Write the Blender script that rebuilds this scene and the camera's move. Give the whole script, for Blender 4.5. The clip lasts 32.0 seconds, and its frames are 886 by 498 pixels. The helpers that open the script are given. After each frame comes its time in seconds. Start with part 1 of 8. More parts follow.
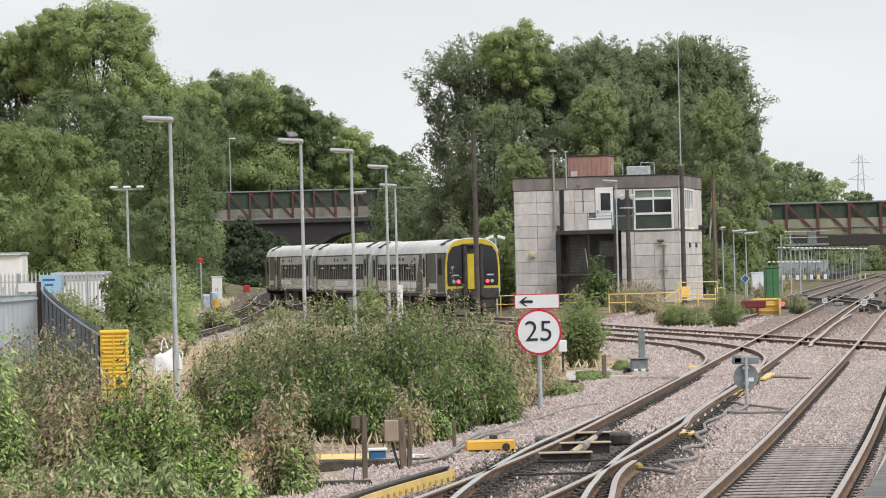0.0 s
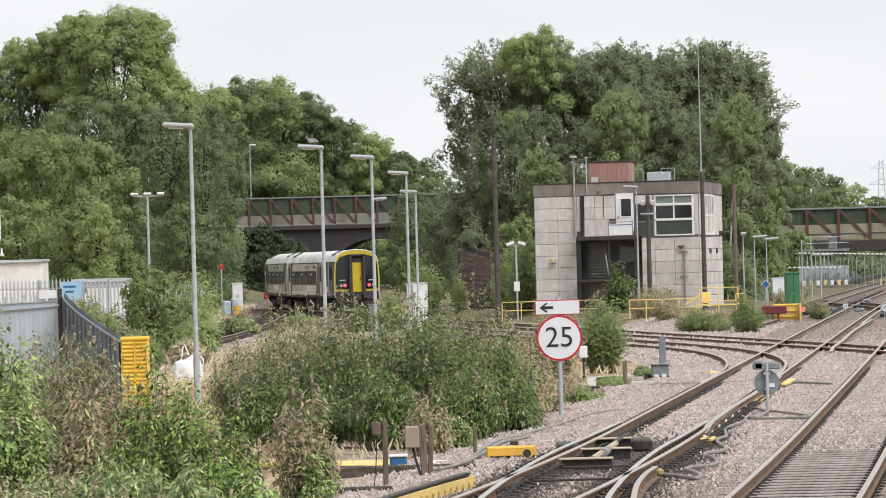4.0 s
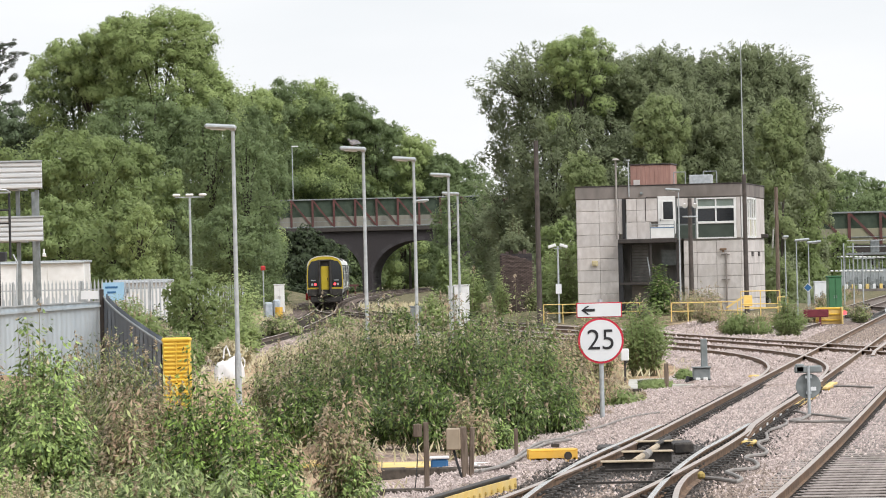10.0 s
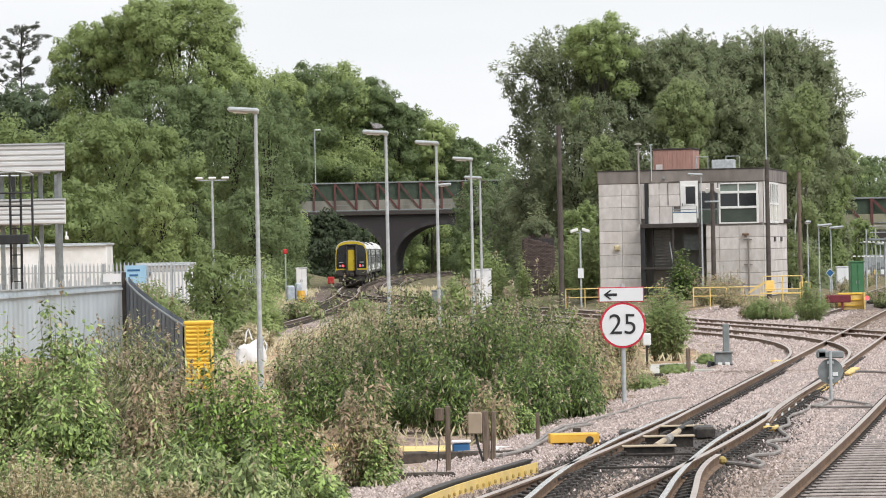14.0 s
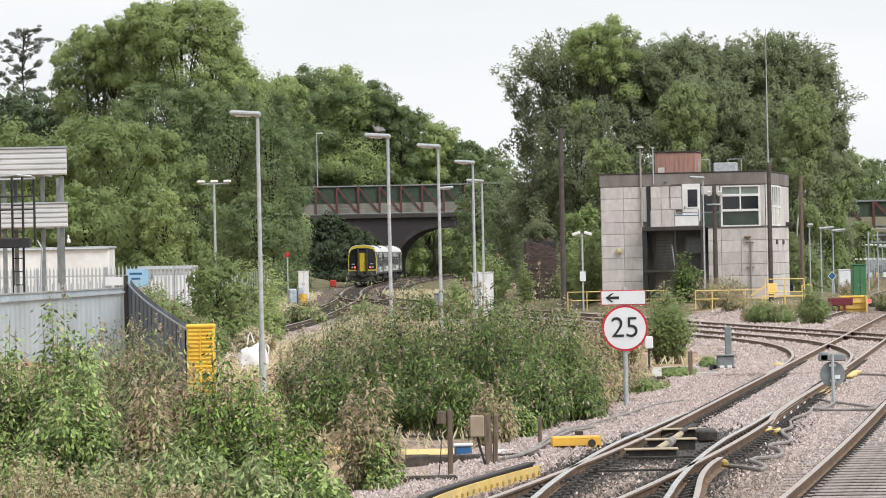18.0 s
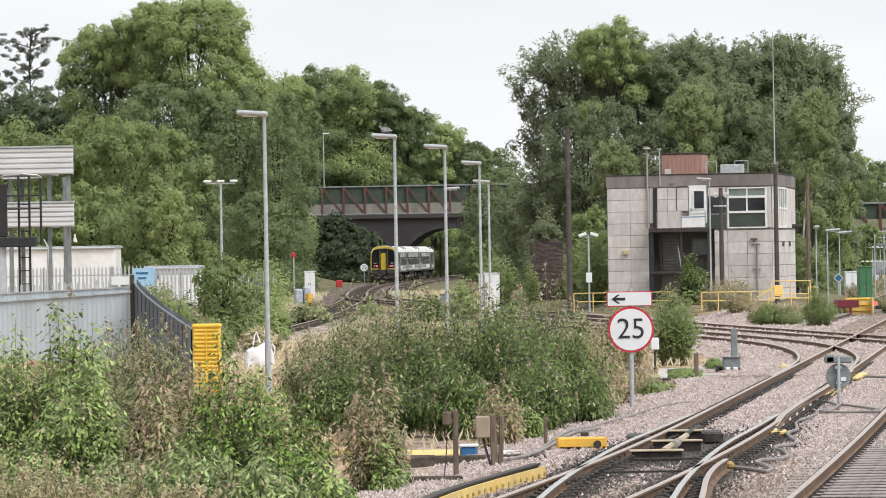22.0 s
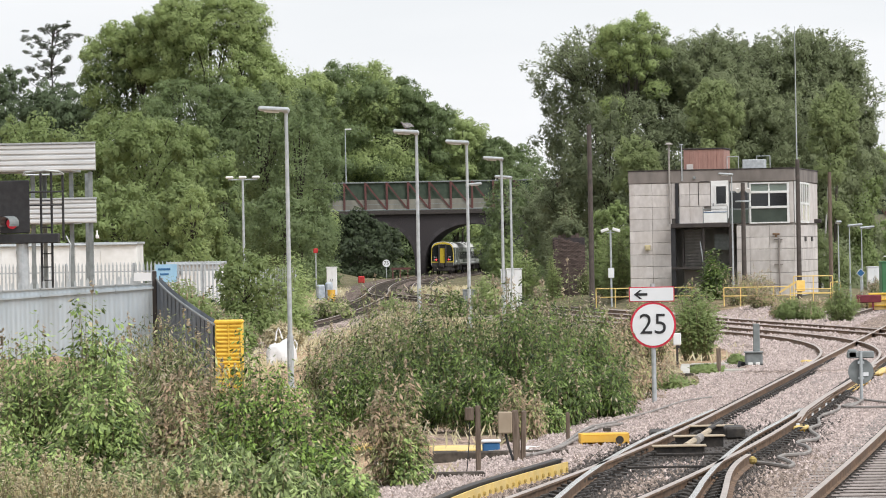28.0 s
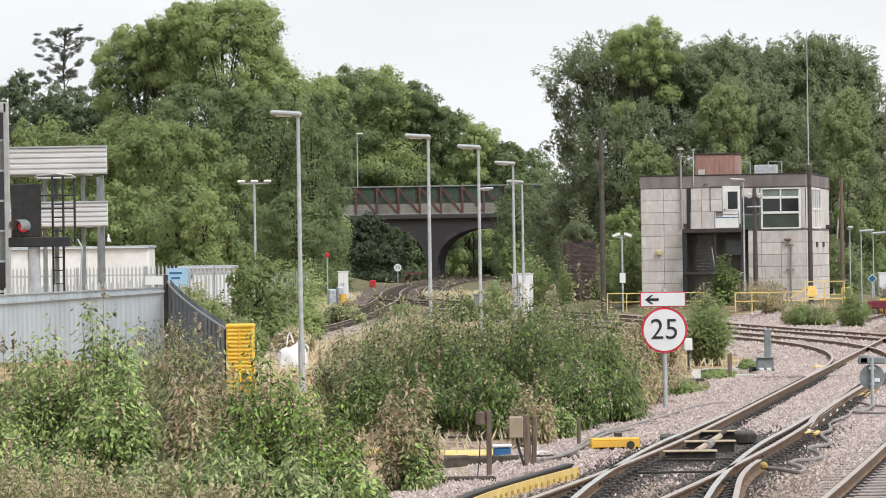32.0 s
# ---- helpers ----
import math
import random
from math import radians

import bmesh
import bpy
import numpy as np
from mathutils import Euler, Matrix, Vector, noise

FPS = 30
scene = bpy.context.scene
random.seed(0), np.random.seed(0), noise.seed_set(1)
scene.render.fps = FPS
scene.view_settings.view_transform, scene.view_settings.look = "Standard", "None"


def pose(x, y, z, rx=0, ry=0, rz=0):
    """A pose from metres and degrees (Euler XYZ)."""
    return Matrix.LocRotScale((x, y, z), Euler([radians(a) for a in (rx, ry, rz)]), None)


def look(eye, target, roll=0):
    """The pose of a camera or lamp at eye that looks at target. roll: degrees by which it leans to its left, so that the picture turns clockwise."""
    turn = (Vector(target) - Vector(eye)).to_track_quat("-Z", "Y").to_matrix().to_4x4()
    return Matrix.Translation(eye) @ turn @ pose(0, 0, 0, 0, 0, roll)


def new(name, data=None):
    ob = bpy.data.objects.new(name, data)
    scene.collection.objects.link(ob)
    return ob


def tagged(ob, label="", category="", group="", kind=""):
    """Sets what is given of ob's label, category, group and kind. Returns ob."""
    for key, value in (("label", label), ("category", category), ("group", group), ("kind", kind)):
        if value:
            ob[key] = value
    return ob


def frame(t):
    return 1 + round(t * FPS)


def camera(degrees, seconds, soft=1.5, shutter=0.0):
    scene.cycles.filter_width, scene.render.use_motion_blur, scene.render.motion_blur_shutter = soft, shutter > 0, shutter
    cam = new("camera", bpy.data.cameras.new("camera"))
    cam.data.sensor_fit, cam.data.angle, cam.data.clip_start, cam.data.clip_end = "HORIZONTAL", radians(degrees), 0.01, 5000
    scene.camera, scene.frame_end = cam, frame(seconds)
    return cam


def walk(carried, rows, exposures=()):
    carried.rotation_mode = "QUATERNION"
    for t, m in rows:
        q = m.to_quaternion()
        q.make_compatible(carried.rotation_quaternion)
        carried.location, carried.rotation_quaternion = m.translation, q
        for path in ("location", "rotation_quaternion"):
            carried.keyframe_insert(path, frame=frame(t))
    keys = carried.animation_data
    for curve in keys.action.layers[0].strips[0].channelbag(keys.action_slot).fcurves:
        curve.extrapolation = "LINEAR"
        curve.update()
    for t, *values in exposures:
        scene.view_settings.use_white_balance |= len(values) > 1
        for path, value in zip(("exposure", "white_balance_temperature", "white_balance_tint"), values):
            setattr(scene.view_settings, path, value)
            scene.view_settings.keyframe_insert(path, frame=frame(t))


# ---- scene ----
# ---- camera: a hand-held turn on one spot, eye 2.7 m above the rails ----
EYE = (0.0, 0.0, 2.87)
cam = camera(12.0, 32.0, soft=1.0)
ROWS = [
        (0, 0.0000, 0.1534, -1.432), (0.5, 0.0737, 0.1504, -1.461), (1, 0.1150, 0.1313, -1.426), (1.5, 0.1548, 0.1467, -1.540), (2, 0.1748, 0.1814, -1.466), (2.5, 0.2138, 0.2079, -1.411),
        (3, 0.2529, 0.2256, -1.462), (3.5, 0.2389, 0.2478, -1.517), (5.5, 0.4837, 0.2234, -1.606), (6, 0.4977, 0.2426, -1.665), (6.5, 0.5029, 0.2426, -1.672), (7, 0.5324, 0.2500, -1.607),
        (7.5, 0.5833, 0.2677, -1.517), (8, 0.6755, 0.2699, -1.497), (8.5, 0.7617, 0.2677, -1.384), (9, 0.7898, 0.2632, -1.393), (9.5, 0.8163, 0.2677, -1.291), (10, 0.8436, 0.2861, -1.321),
        (10.5, 0.9056, 0.2684, -1.260), (11, 1.0265, 0.1969, -1.276), (11.5, 1.1003, 0.1711, -1.365), (12, 1.1519, 0.1482, -1.266), (12.5, 1.1763, 0.1460, -1.165), (13, 1.1659, 0.1313, -1.228),
        (13.5, 1.1630, 0.1040, -1.171), (14, 1.1504, 0.0752, -1.125), (14.5, 1.1106, 0.0995, -1.093), (16.5, 1.1460, 0.0914, -1.055), (17, 1.1460, 0.0752, -1.169), (17.5, 1.1556, 0.0892, -1.215),
        (18, 1.1770, 0.1187, -1.166), (18.5, 1.1910, 0.1349, -1.116), (19, 1.2131, 0.1453, -0.885), (19.5, 1.1954, 0.1386, -0.931), (20, 1.2257, 0.1047, -1.070), (20.5, 1.2087, 0.0922, -1.004),
        (21, 1.2235, 0.1239, -1.059), (21.5, 1.2537, 0.1438, -0.886), (22, 1.2626, 0.1290, -0.952), (22.5, 1.3135, 0.1386, -0.911), (23, 1.3400, 0.1556, -0.916), (23.5, 1.3511, 0.1652, -0.943),
        (24, 1.3983, 0.1718, -0.873), (24.5, 1.4352, 0.1482, -0.827), (25, 1.4499, 0.1504, -0.924), (25.5, 1.4728, 0.1172, -1.114), (27.5, 1.5518, 0.0752, -1.074), (28, 1.5636, 0.0752, -1.042),
        (28.5, 1.5709, 0.0664, -1.007), (29, 1.6005, 0.0568, -0.916), (29.5, 1.6248, 0.0619, -0.791), (30, 1.6373, 0.0450, -0.847), (30.5, 1.6410, 0.0450, -0.850), (31, 1.6713, 0.0693, -0.830),
        (31.5, 1.7030, 0.1313, -0.920), (32, 1.7178, 0.1394, -0.883),
]
walk(cam, [(t, pose(*EYE, 90 + pitch, 0, yaw) @ pose(0, 0, 0, 0, 0, roll)) for t, yaw, pitch, roll in ROWS],
     exposures=[(0.0, -0.05), (3.5, 0.02), (5.5, 0.1), (9.5, 0.15), (11.5, 0.13), (13.0, 0.12), (32.0, 0.1)])

# ---- light: a bright overcast sky and a veiled sun to the right behind the camera ----
SUN_UP, SUN_TURN = radians(50), radians(132)
world = bpy.data.worlds.new("overcast_sky")
scene.world = world
world.use_nodes = True
wt = world.node_tree
wt.nodes.clear()


def link(tree, a, b):
    tree.links.new(a, b)


def world_sky():
    n = wt.nodes
    sky = n.new("ShaderNodeTexSky")
    sky.sky_type, sky.sun_disc = "NISHITA", False
    sky.sun_elevation, sky.sun_rotation, sky.dust_density = SUN_UP, SUN_TURN, 3.0
    scale = n.new("ShaderNodeVectorMath")
    scale.operation = "SCALE"
    scale.inputs["Scale"].default_value = 0.07
    link(wt, sky.outputs["Color"], scale.inputs[0])
    coord = n.new("ShaderNodeTexCoord")
    squash = n.new("ShaderNodeMapping")
    squash.inputs["Scale"].default_value = (3.0, 3.0, 14.0)
    link(wt, coord.outputs["Generated"], squash.inputs["Vector"])
    clouds = n.new("ShaderNodeTexNoise")
    clouds.inputs["Scale"].default_value, clouds.inputs["Detail"].default_value = 1.6, 5.0
    clouds.inputs["Roughness"].default_value = 0.5
    link(wt, squash.outputs["Vector"], clouds.inputs["Vector"])
    ramp = n.new("ShaderNodeValToRGB")
    ramp.color_ramp.elements[0].position, ramp.color_ramp.elements[0].color = 0.3, (0.85, 0.882, 0.915, 1)
    ramp.color_ramp.elements[1].position, ramp.color_ramp.elements[1].color = 0.7, (1.0, 1.01, 1.035, 1)
    link(wt, clouds.outputs["Fac"], ramp.inputs["Fac"])
    mix = n.new("ShaderNodeMix")
    mix.data_type = "RGBA"
    mix.inputs["Factor"].default_value = 0.9
    link(wt, scale.outputs["Vector"], mix.inputs["A"])
    link(wt, ramp.outputs["Color"], mix.inputs["B"])
    back, out = n.new("ShaderNodeBackground"), n.new("ShaderNodeOutputWorld")
    back.inputs["Strength"].default_value = 1.0
    link(wt, mix.outputs["Result"], back.inputs["Color"])
    link(wt, back.outputs["Background"], out.inputs["Surface"])


world_sky()
sun = new("sun", bpy.data.lights.new("sun", "SUN"))
sun.data.energy, sun.data.angle, sun.data.color = 2.9, radians(32), (1.0, 0.985, 0.986)
sun.matrix_world = look((0, 0, 50), (math.sin(SUN_TURN) * -math.cos(SUN_UP), math.cos(SUN_TURN) * -math.cos(SUN_UP), 50 - math.sin(SUN_UP)))

# ---- materials ----


def mat(name, c1, c2=None, rough=0.7, metal=0.0, scale=4.0, detail=4.0, bump=0.0, bscale=None, c3=None, s3=0.6, f3=0.5, island=0.0, obrand=0.0, stretch=(1, 1, 1), coords="Object", spec=0.4):
    """A procedural surface: two tones mixed by fine noise, a third in larger patches, relief, and a shift by island or object."""
    m = bpy.data.materials.new(name)
    m.use_nodes = True
    t = m.node_tree
    n, p = t.nodes, t.nodes["Principled BSDF"]
    p.inputs["Roughness"].default_value, p.inputs["Metallic"].default_value = rough, metal
    p.inputs["Specular IOR Level"].default_value = spec
    c2 = c2 or tuple(min(1, v * 1.25) for v in c1)
    tc = n.new("ShaderNodeTexCoord")
    mp = n.new("ShaderNodeMapping")
    mp.inputs["Scale"].default_value = stretch
    link(t, tc.outputs[coords], mp.inputs["Vector"])
    nz = n.new("ShaderNodeTexNoise")
    nz.inputs["Scale"].default_value, nz.inputs["Detail"].default_value = scale, detail
    link(t, mp.outputs["Vector"], nz.inputs["Vector"])
    rp = n.new("ShaderNodeValToRGB")
    rp.color_ramp.elements[0].position, rp.color_ramp.elements[0].color = 0.35, (*c1, 1)
    rp.color_ramp.elements[1].position, rp.color_ramp.elements[1].color = 0.65, (*c2, 1)
    link(t, nz.outputs["Fac"], rp.inputs["Fac"])
    col = rp.outputs["Color"]
    if c3:
        n3 = n.new("ShaderNodeTexNoise")
        n3.inputs["Scale"].default_value, n3.inputs["Detail"].default_value = s3, 5.0
        link(t, mp.outputs["Vector"], n3.inputs["Vector"])
        r3 = n.new("ShaderNodeValToRGB")
        r3.color_ramp.elements[0].position, r3.color_ramp.elements[1].position = 0.45, 0.65
        link(t, n3.outputs["Fac"], r3.inputs["Fac"])
        sc = n.new("ShaderNodeMath")
        sc.operation = "MULTIPLY"
        sc.inputs[1].default_value = f3
        link(t, r3.outputs["Color"], sc.inputs[0])
        mx = n.new("ShaderNodeMix")
        mx.data_type = "RGBA"
        link(t, sc.outputs[0], mx.inputs["Factor"])
        link(t, col, mx.inputs["A"])
        mx.inputs["B"].default_value = (*c3, 1)
        col = mx.outputs["Result"]
    if island or obrand:
        src = n.new("ShaderNodeNewGeometry").outputs["Random Per Island"] if island else n.new("ShaderNodeObjectInfo").outputs["Random"]
        amount = island or obrand
        mr = n.new("ShaderNodeMapRange")
        mr.inputs["To Min"].default_value, mr.inputs["To Max"].default_value = 1 - amount, 1 + amount
        link(t, src, mr.inputs["Value"])
        hs = n.new("ShaderNodeHueSaturation")
        link(t, mr.outputs["Result"], hs.inputs["Value"])
        link(t, col, hs.inputs["Color"])
        col = hs.outputs["Color"]
    link(t, col, p.inputs["Base Color"])
    if bump:
        nb = n.new("ShaderNodeTexNoise")
        nb.inputs["Scale"].default_value, nb.inputs["Detail"].default_value = bscale or scale * 3, 6.0
        link(t, mp.outputs["Vector"], nb.inputs["Vector"])
        bp = n.new("ShaderNodeBump")
        bp.inputs["Strength"].default_value, bp.inputs["Distance"].default_value = bump, 0.02
        link(t, nb.outputs["Fac"], bp.inputs["Height"])
        link(t, bp.outputs["Normal"], p.inputs["Normal"])
    return m


def glow(name, color, strength):
    m = bpy.data.materials.new(name)
    m.use_nodes = True
    p = m.node_tree.nodes["Principled BSDF"]
    p.inputs["Base Color"].default_value = (*color, 1)
    p.inputs["Emission Color"].default_value, p.inputs["Emission Strength"].default_value = (*color, 1), strength
    return m


def leaf_mat(name, dark, light, dry=None, dry_part=0.0, grain=0.55, thin=0.42, gloss=0.25):
    """Leaves: tone by leaf and by patch of the crown, a share of withered ones, thin enough to let light through."""
    m = bpy.data.materials.new(name)
    m.use_nodes = True
    t = m.node_tree
    n, p = t.nodes, t.nodes["Principled BSDF"]
    p.inputs["Roughness"].default_value, p.inputs["Specular IOR Level"].default_value = 0.62 - 0.3 * gloss, gloss
    geo, tc = n.new("ShaderNodeNewGeometry"), n.new("ShaderNodeTexCoord")
    nz = n.new("ShaderNodeTexNoise")
    nz.inputs["Scale"].default_value, nz.inputs["Detail"].default_value = 0.45, 3.0
    link(t, tc.outputs["Object"], nz.inputs["Vector"])
    add = n.new("ShaderNodeMath")
    add.operation = "MULTIPLY_ADD"
    add.inputs[1].default_value, add.inputs[2].default_value = grain, 0.255 - grain / 2
    link(t, geo.outputs["Random Per Island"], add.inputs[0])
    add2 = n.new("ShaderNodeMath")
    add2.operation = "MULTIPLY_ADD"
    add2.inputs[1].default_value = 0.5
    link(t, nz.outputs["Fac"], add2.inputs[0])
    link(t, add.outputs[0], add2.inputs[2])
    rp = n.new("ShaderNodeValToRGB")
    rp.color_ramp.elements[0].position, rp.color_ramp.elements[0].color = 0.08, (*dark, 1)
    rp.color_ramp.elements[1].position, rp.color_ramp.elements[1].color = 0.66, (*light, 1)
    pale = rp.color_ramp.elements.new(0.84)
    pale.color = (*(min(0.75, v * 1.5) for v in light), 1)
    link(t, add2.outputs[0], rp.inputs["Fac"])
    col = rp.outputs["Color"]
    if dry:
        mul = n.new("ShaderNodeMath")
        mul.operation = "MULTIPLY"
        mul.inputs[1].default_value = 7.31
        link(t, geo.outputs["Random Per Island"], mul.inputs[0])
        fr = n.new("ShaderNodeMath")
        fr.operation = "FRACT"
        link(t, mul.outputs[0], fr.inputs[0])
        lt = n.new("ShaderNodeMath")
        lt.operation = "LESS_THAN"
        lt.inputs[1].default_value = dry_part
        link(t, fr.outputs[0], lt.inputs[0])
        mx = n.new("ShaderNodeMix")
        mx.data_type = "RGBA"
        link(t, lt.outputs[0], mx.inputs["Factor"])
        link(t, col, mx.inputs["A"])
        mx.inputs["B"].default_value = (*dry, 1)
        col = mx.outputs["Result"]
    link(t, col, p.inputs["Base Color"])
    sn = n.new("ShaderNodeAttribute")
    sn.attribute_name = "soft"
    link(t, sn.outputs["Vector"], p.inputs["Normal"])
    tr, ms = n.new("ShaderNodeBsdfTranslucent"), n.new("ShaderNodeMixShader")
    link(t, col, tr.inputs["Color"])
    ms.inputs["Fac"].default_value = thin
    out = n["Material Output"]
    link(t, p.outputs["BSDF"], ms.inputs[1])
    link(t, tr.outputs["BSDF"], ms.inputs[2])
    link(t, ms.outputs["Shader"], out.inputs["Surface"])
    return m


def ground_mat():
    """Pinkish-grey ballast along the tracks, dry tan earth and thin grass elsewhere, told apart by a soft uneven border."""
    m = bpy.data.materials.new("ballast_and_dry_earth")
    m.use_nodes = True
    t = m.node_tree
    n, p = t.nodes, t.nodes["Principled BSDF"]
    p.inputs["Roughness"].default_value, p.inputs["Specular IOR Level"].default_value = 0.9, 0.2
    tc = n.new("ShaderNodeTexCoord")
    at = n.new("ShaderNodeAttribute")
    at.attribute_name = "bed"
    vo = n.new("ShaderNodeTexVoronoi")
    vo.inputs["Scale"].default_value = 17.0
    link(t, tc.outputs["Object"], vo.inputs["Vector"])
    hs = n.new("ShaderNodeSeparateColor")
    link(t, vo.outputs["Color"], hs.inputs["Color"])
    stone = n.new("ShaderNodeValToRGB")
    e = stone.color_ramp.elements
    e[0].position, e[0].color = 0.0, (0.12, 0.1, 0.088, 1)
    e[1].position, e[1].color = 1.0, (0.64, 0.55, 0.505, 1)
    mid = e.new(0.5)
    mid.color = (0.4, 0.335, 0.305, 1)
    link(t, hs.outputs["Red"], stone.inputs["Fac"])
    big = n.new("ShaderNodeTexNoise")
    big.inputs["Scale"].default_value, big.inputs["Detail"].default_value = 0.35, 6.0
    link(t, tc.outputs["Object"], big.inputs["Vector"])
    dirt = n.new("ShaderNodeMix")
    dirt.data_type, dirt.blend_type = "RGBA", "MULTIPLY"
    dr = n.new("ShaderNodeValToRGB")
    dr.color_ramp.elements[0].position, dr.color_ramp.elements[0].color = 0.35, (0.62, 0.57, 0.53, 1)
    dr.color_ramp.elements[1].position, dr.color_ramp.elements[1].color = 0.6, (1, 1, 1, 1)
    link(t, big.outputs["Fac"], dr.inputs["Fac"])
    dirt.inputs["Factor"].default_value = 0.8
    link(t, stone.outputs["Color"], dirt.inputs["A"])
    link(t, dr.outputs["Color"], dirt.inputs["B"])
    en = n.new("ShaderNodeTexNoise")
    en.inputs["Scale"].default_value, en.inputs["Detail"].default_value = 1.3, 8.0
    link(t, tc.outputs["Object"], en.inputs["Vector"])
    er = n.new("ShaderNodeValToRGB")
    e = er.color_ramp.elements
    e[0].position, e[0].color = 0.3, (0.16, 0.15, 0.06, 1)
    e[1].position, e[1].color = 0.7, (0.62, 0.44, 0.29, 1)
    mid = e.new(0.5)
    mid.color = (0.38, 0.26, 0.165, 1)
    link(t, en.outputs["Fac"], er.inputs["Fac"])
    gr = n.new("ShaderNodeAttribute")
    gr.attribute_name = "grass"
    gm = n.new("ShaderNodeMix")
    gm.data_type = "RGBA"
    gc = n.new("ShaderNodeValToRGB")
    gc.color_ramp.elements[0].position, gc.color_ramp.elements[0].color = 0.35, (0.07, 0.075, 0.035, 1)
    gc.color_ramp.elements[1].position, gc.color_ramp.elements[1].color = 0.68, (0.24, 0.20, 0.12, 1)
    link(t, en.outputs["Fac"], gc.inputs["Fac"])
    link(t, gr.outputs["Fac"], gm.inputs["Factor"])
    link(t, er.outputs["Color"], gm.inputs["A"])
    link(t, gc.outputs["Color"], gm.inputs["B"])
    edge = n.new("ShaderNodeMath")
    edge.operation = "MULTIPLY_ADD"
    edge.inputs[1].default_value = 0.5
    link(t, en.outputs["Fac"], edge.inputs[0])
    link(t, at.outputs["Fac"], edge.inputs[2])
    er2 = n.new("ShaderNodeValToRGB")
    er2.color_ramp.elements[0].position, er2.color_ramp.elements[1].position = 0.62, 0.82
    link(t, edge.outputs[0], er2.inputs["Fac"])
    mx = n.new("ShaderNodeMix")
    mx.data_type = "RGBA"
    link(t, er2.outputs["Color"], mx.inputs["Factor"])
    link(t, gm.outputs["Result"], mx.inputs["A"])
    gri = n.new("ShaderNodeAttribute")
    gri.attribute_name = "grime"
    dm = n.new("ShaderNodeMix")
    dm.data_type, dm.blend_type = "RGBA", "MULTIPLY"
    dm.inputs["B"].default_value = (0.27, 0.245, 0.225, 1)
    gn = n.new("ShaderNodeMath")
    gn.operation = "MULTIPLY"
    link(t, gri.outputs["Fac"], gn.inputs[0])
    gf = n.new("ShaderNodeMath")
    gf.operation = "MULTIPLY_ADD"
    gf.inputs[1].default_value, gf.inputs[2].default_value = 0.9, 0.45
    link(t, en.outputs["Fac"], gf.inputs[0])
    link(t, gf.outputs[0], gn.inputs[1])
    link(t, gn.outputs[0], dm.inputs["Factor"])
    lump = n.new("ShaderNodeTexNoise")
    lump.inputs["Scale"].default_value, lump.inputs["Detail"].default_value, lump.inputs["Roughness"].default_value = 4.5, 6.0, 0.75
    link(t, tc.outputs["Object"], lump.inputs["Vector"])
    lr = n.new("ShaderNodeValToRGB")
    lr.color_ramp.elements[0].position, lr.color_ramp.elements[0].color = 0.38, (0.5, 0.47, 0.45, 1)
    lr.color_ramp.elements[1].position, lr.color_ramp.elements[1].color = 0.62, (1.35, 1.3, 1.27, 1)
    link(t, lump.outputs["Fac"], lr.inputs["Fac"])
    lm = n.new("ShaderNodeMix")
    lm.data_type, lm.blend_type = "RGBA", "MULTIPLY"
    lm.inputs["Factor"].default_value = 0.85
    link(t, dirt.outputs["Result"], lm.inputs["A"])
    link(t, lr.outputs["Color"], lm.inputs["B"])
    link(t, lm.outputs["Result"], dm.inputs["A"])
    link(t, dm.outputs["Result"], mx.inputs["B"])
    link(t, mx.outputs["Result"], p.inputs["Base Color"])
    bp = n.new("ShaderNodeBump")
    bp.inputs["Strength"].default_value, bp.inputs["Distance"].default_value = 0.9, 0.03
    link(t, vo.outputs["Distance"], bp.inputs["Height"])
    bp.invert = True
    link(t, bp.outputs["Normal"], p.inputs["Normal"])
    return m


M_GROUND = ground_mat()
M_STONE = mat("loose_ballast_stone", (0.29, 0.236, 0.216), (0.545, 0.455, 0.42), 0.9, scale=30, island=0.32, spec=0.2)
M_DIRTSTONE = mat("brown_soiled_stone", (0.17, 0.132, 0.108), (0.4, 0.325, 0.275), 0.9, scale=30, island=0.32, spec=0.2)
M_OILSTONE = mat("oil_blackened_stone", (0.03, 0.026, 0.023), (0.095, 0.08, 0.07), 0.6, scale=30, island=0.5, spec=0.3)
# flank tone: grime together with painted shade of the gaps between sleepers
M_SLEEPERSIDE = mat("grimy_shaded_sleeper_flank", (0.055, 0.047, 0.042), (0.12, 0.1, 0.09), 0.9, scale=9, obrand=0.2, spec=0.2)
M_RUST = mat("rusty_rail_side", (0.105, 0.068, 0.044), (0.225, 0.142, 0.088), 0.75, scale=6, c3=(0.11, 0.085, 0.07), bump=0.3, spec=0.3)
M_DARKRUST = mat("dark_rusty_rail_side", (0.075, 0.055, 0.044), (0.13, 0.095, 0.075), 0.75, scale=6)
M_POLISHED = mat("polished_rail_head", (0.55, 0.53, 0.5), (0.68, 0.66, 0.63), 0.25, 0.8, scale=5)
M_RAILTOP = mat("worn_rail_head", (0.4, 0.33, 0.285), (0.52, 0.44, 0.39), 0.38, 0.5, scale=5)
M_SLEEPER = mat("weathered_sleeper", (0.225, 0.195, 0.178), (0.35, 0.308, 0.285), 0.85, scale=9, obrand=0.15, bump=0.3, spec=0.2)
M_TIMBER = mat("dark_timber_bearer", (0.045, 0.038, 0.032), (0.10, 0.085, 0.07), 0.85, scale=8, obrand=0.3, bump=0.4, spec=0.2)
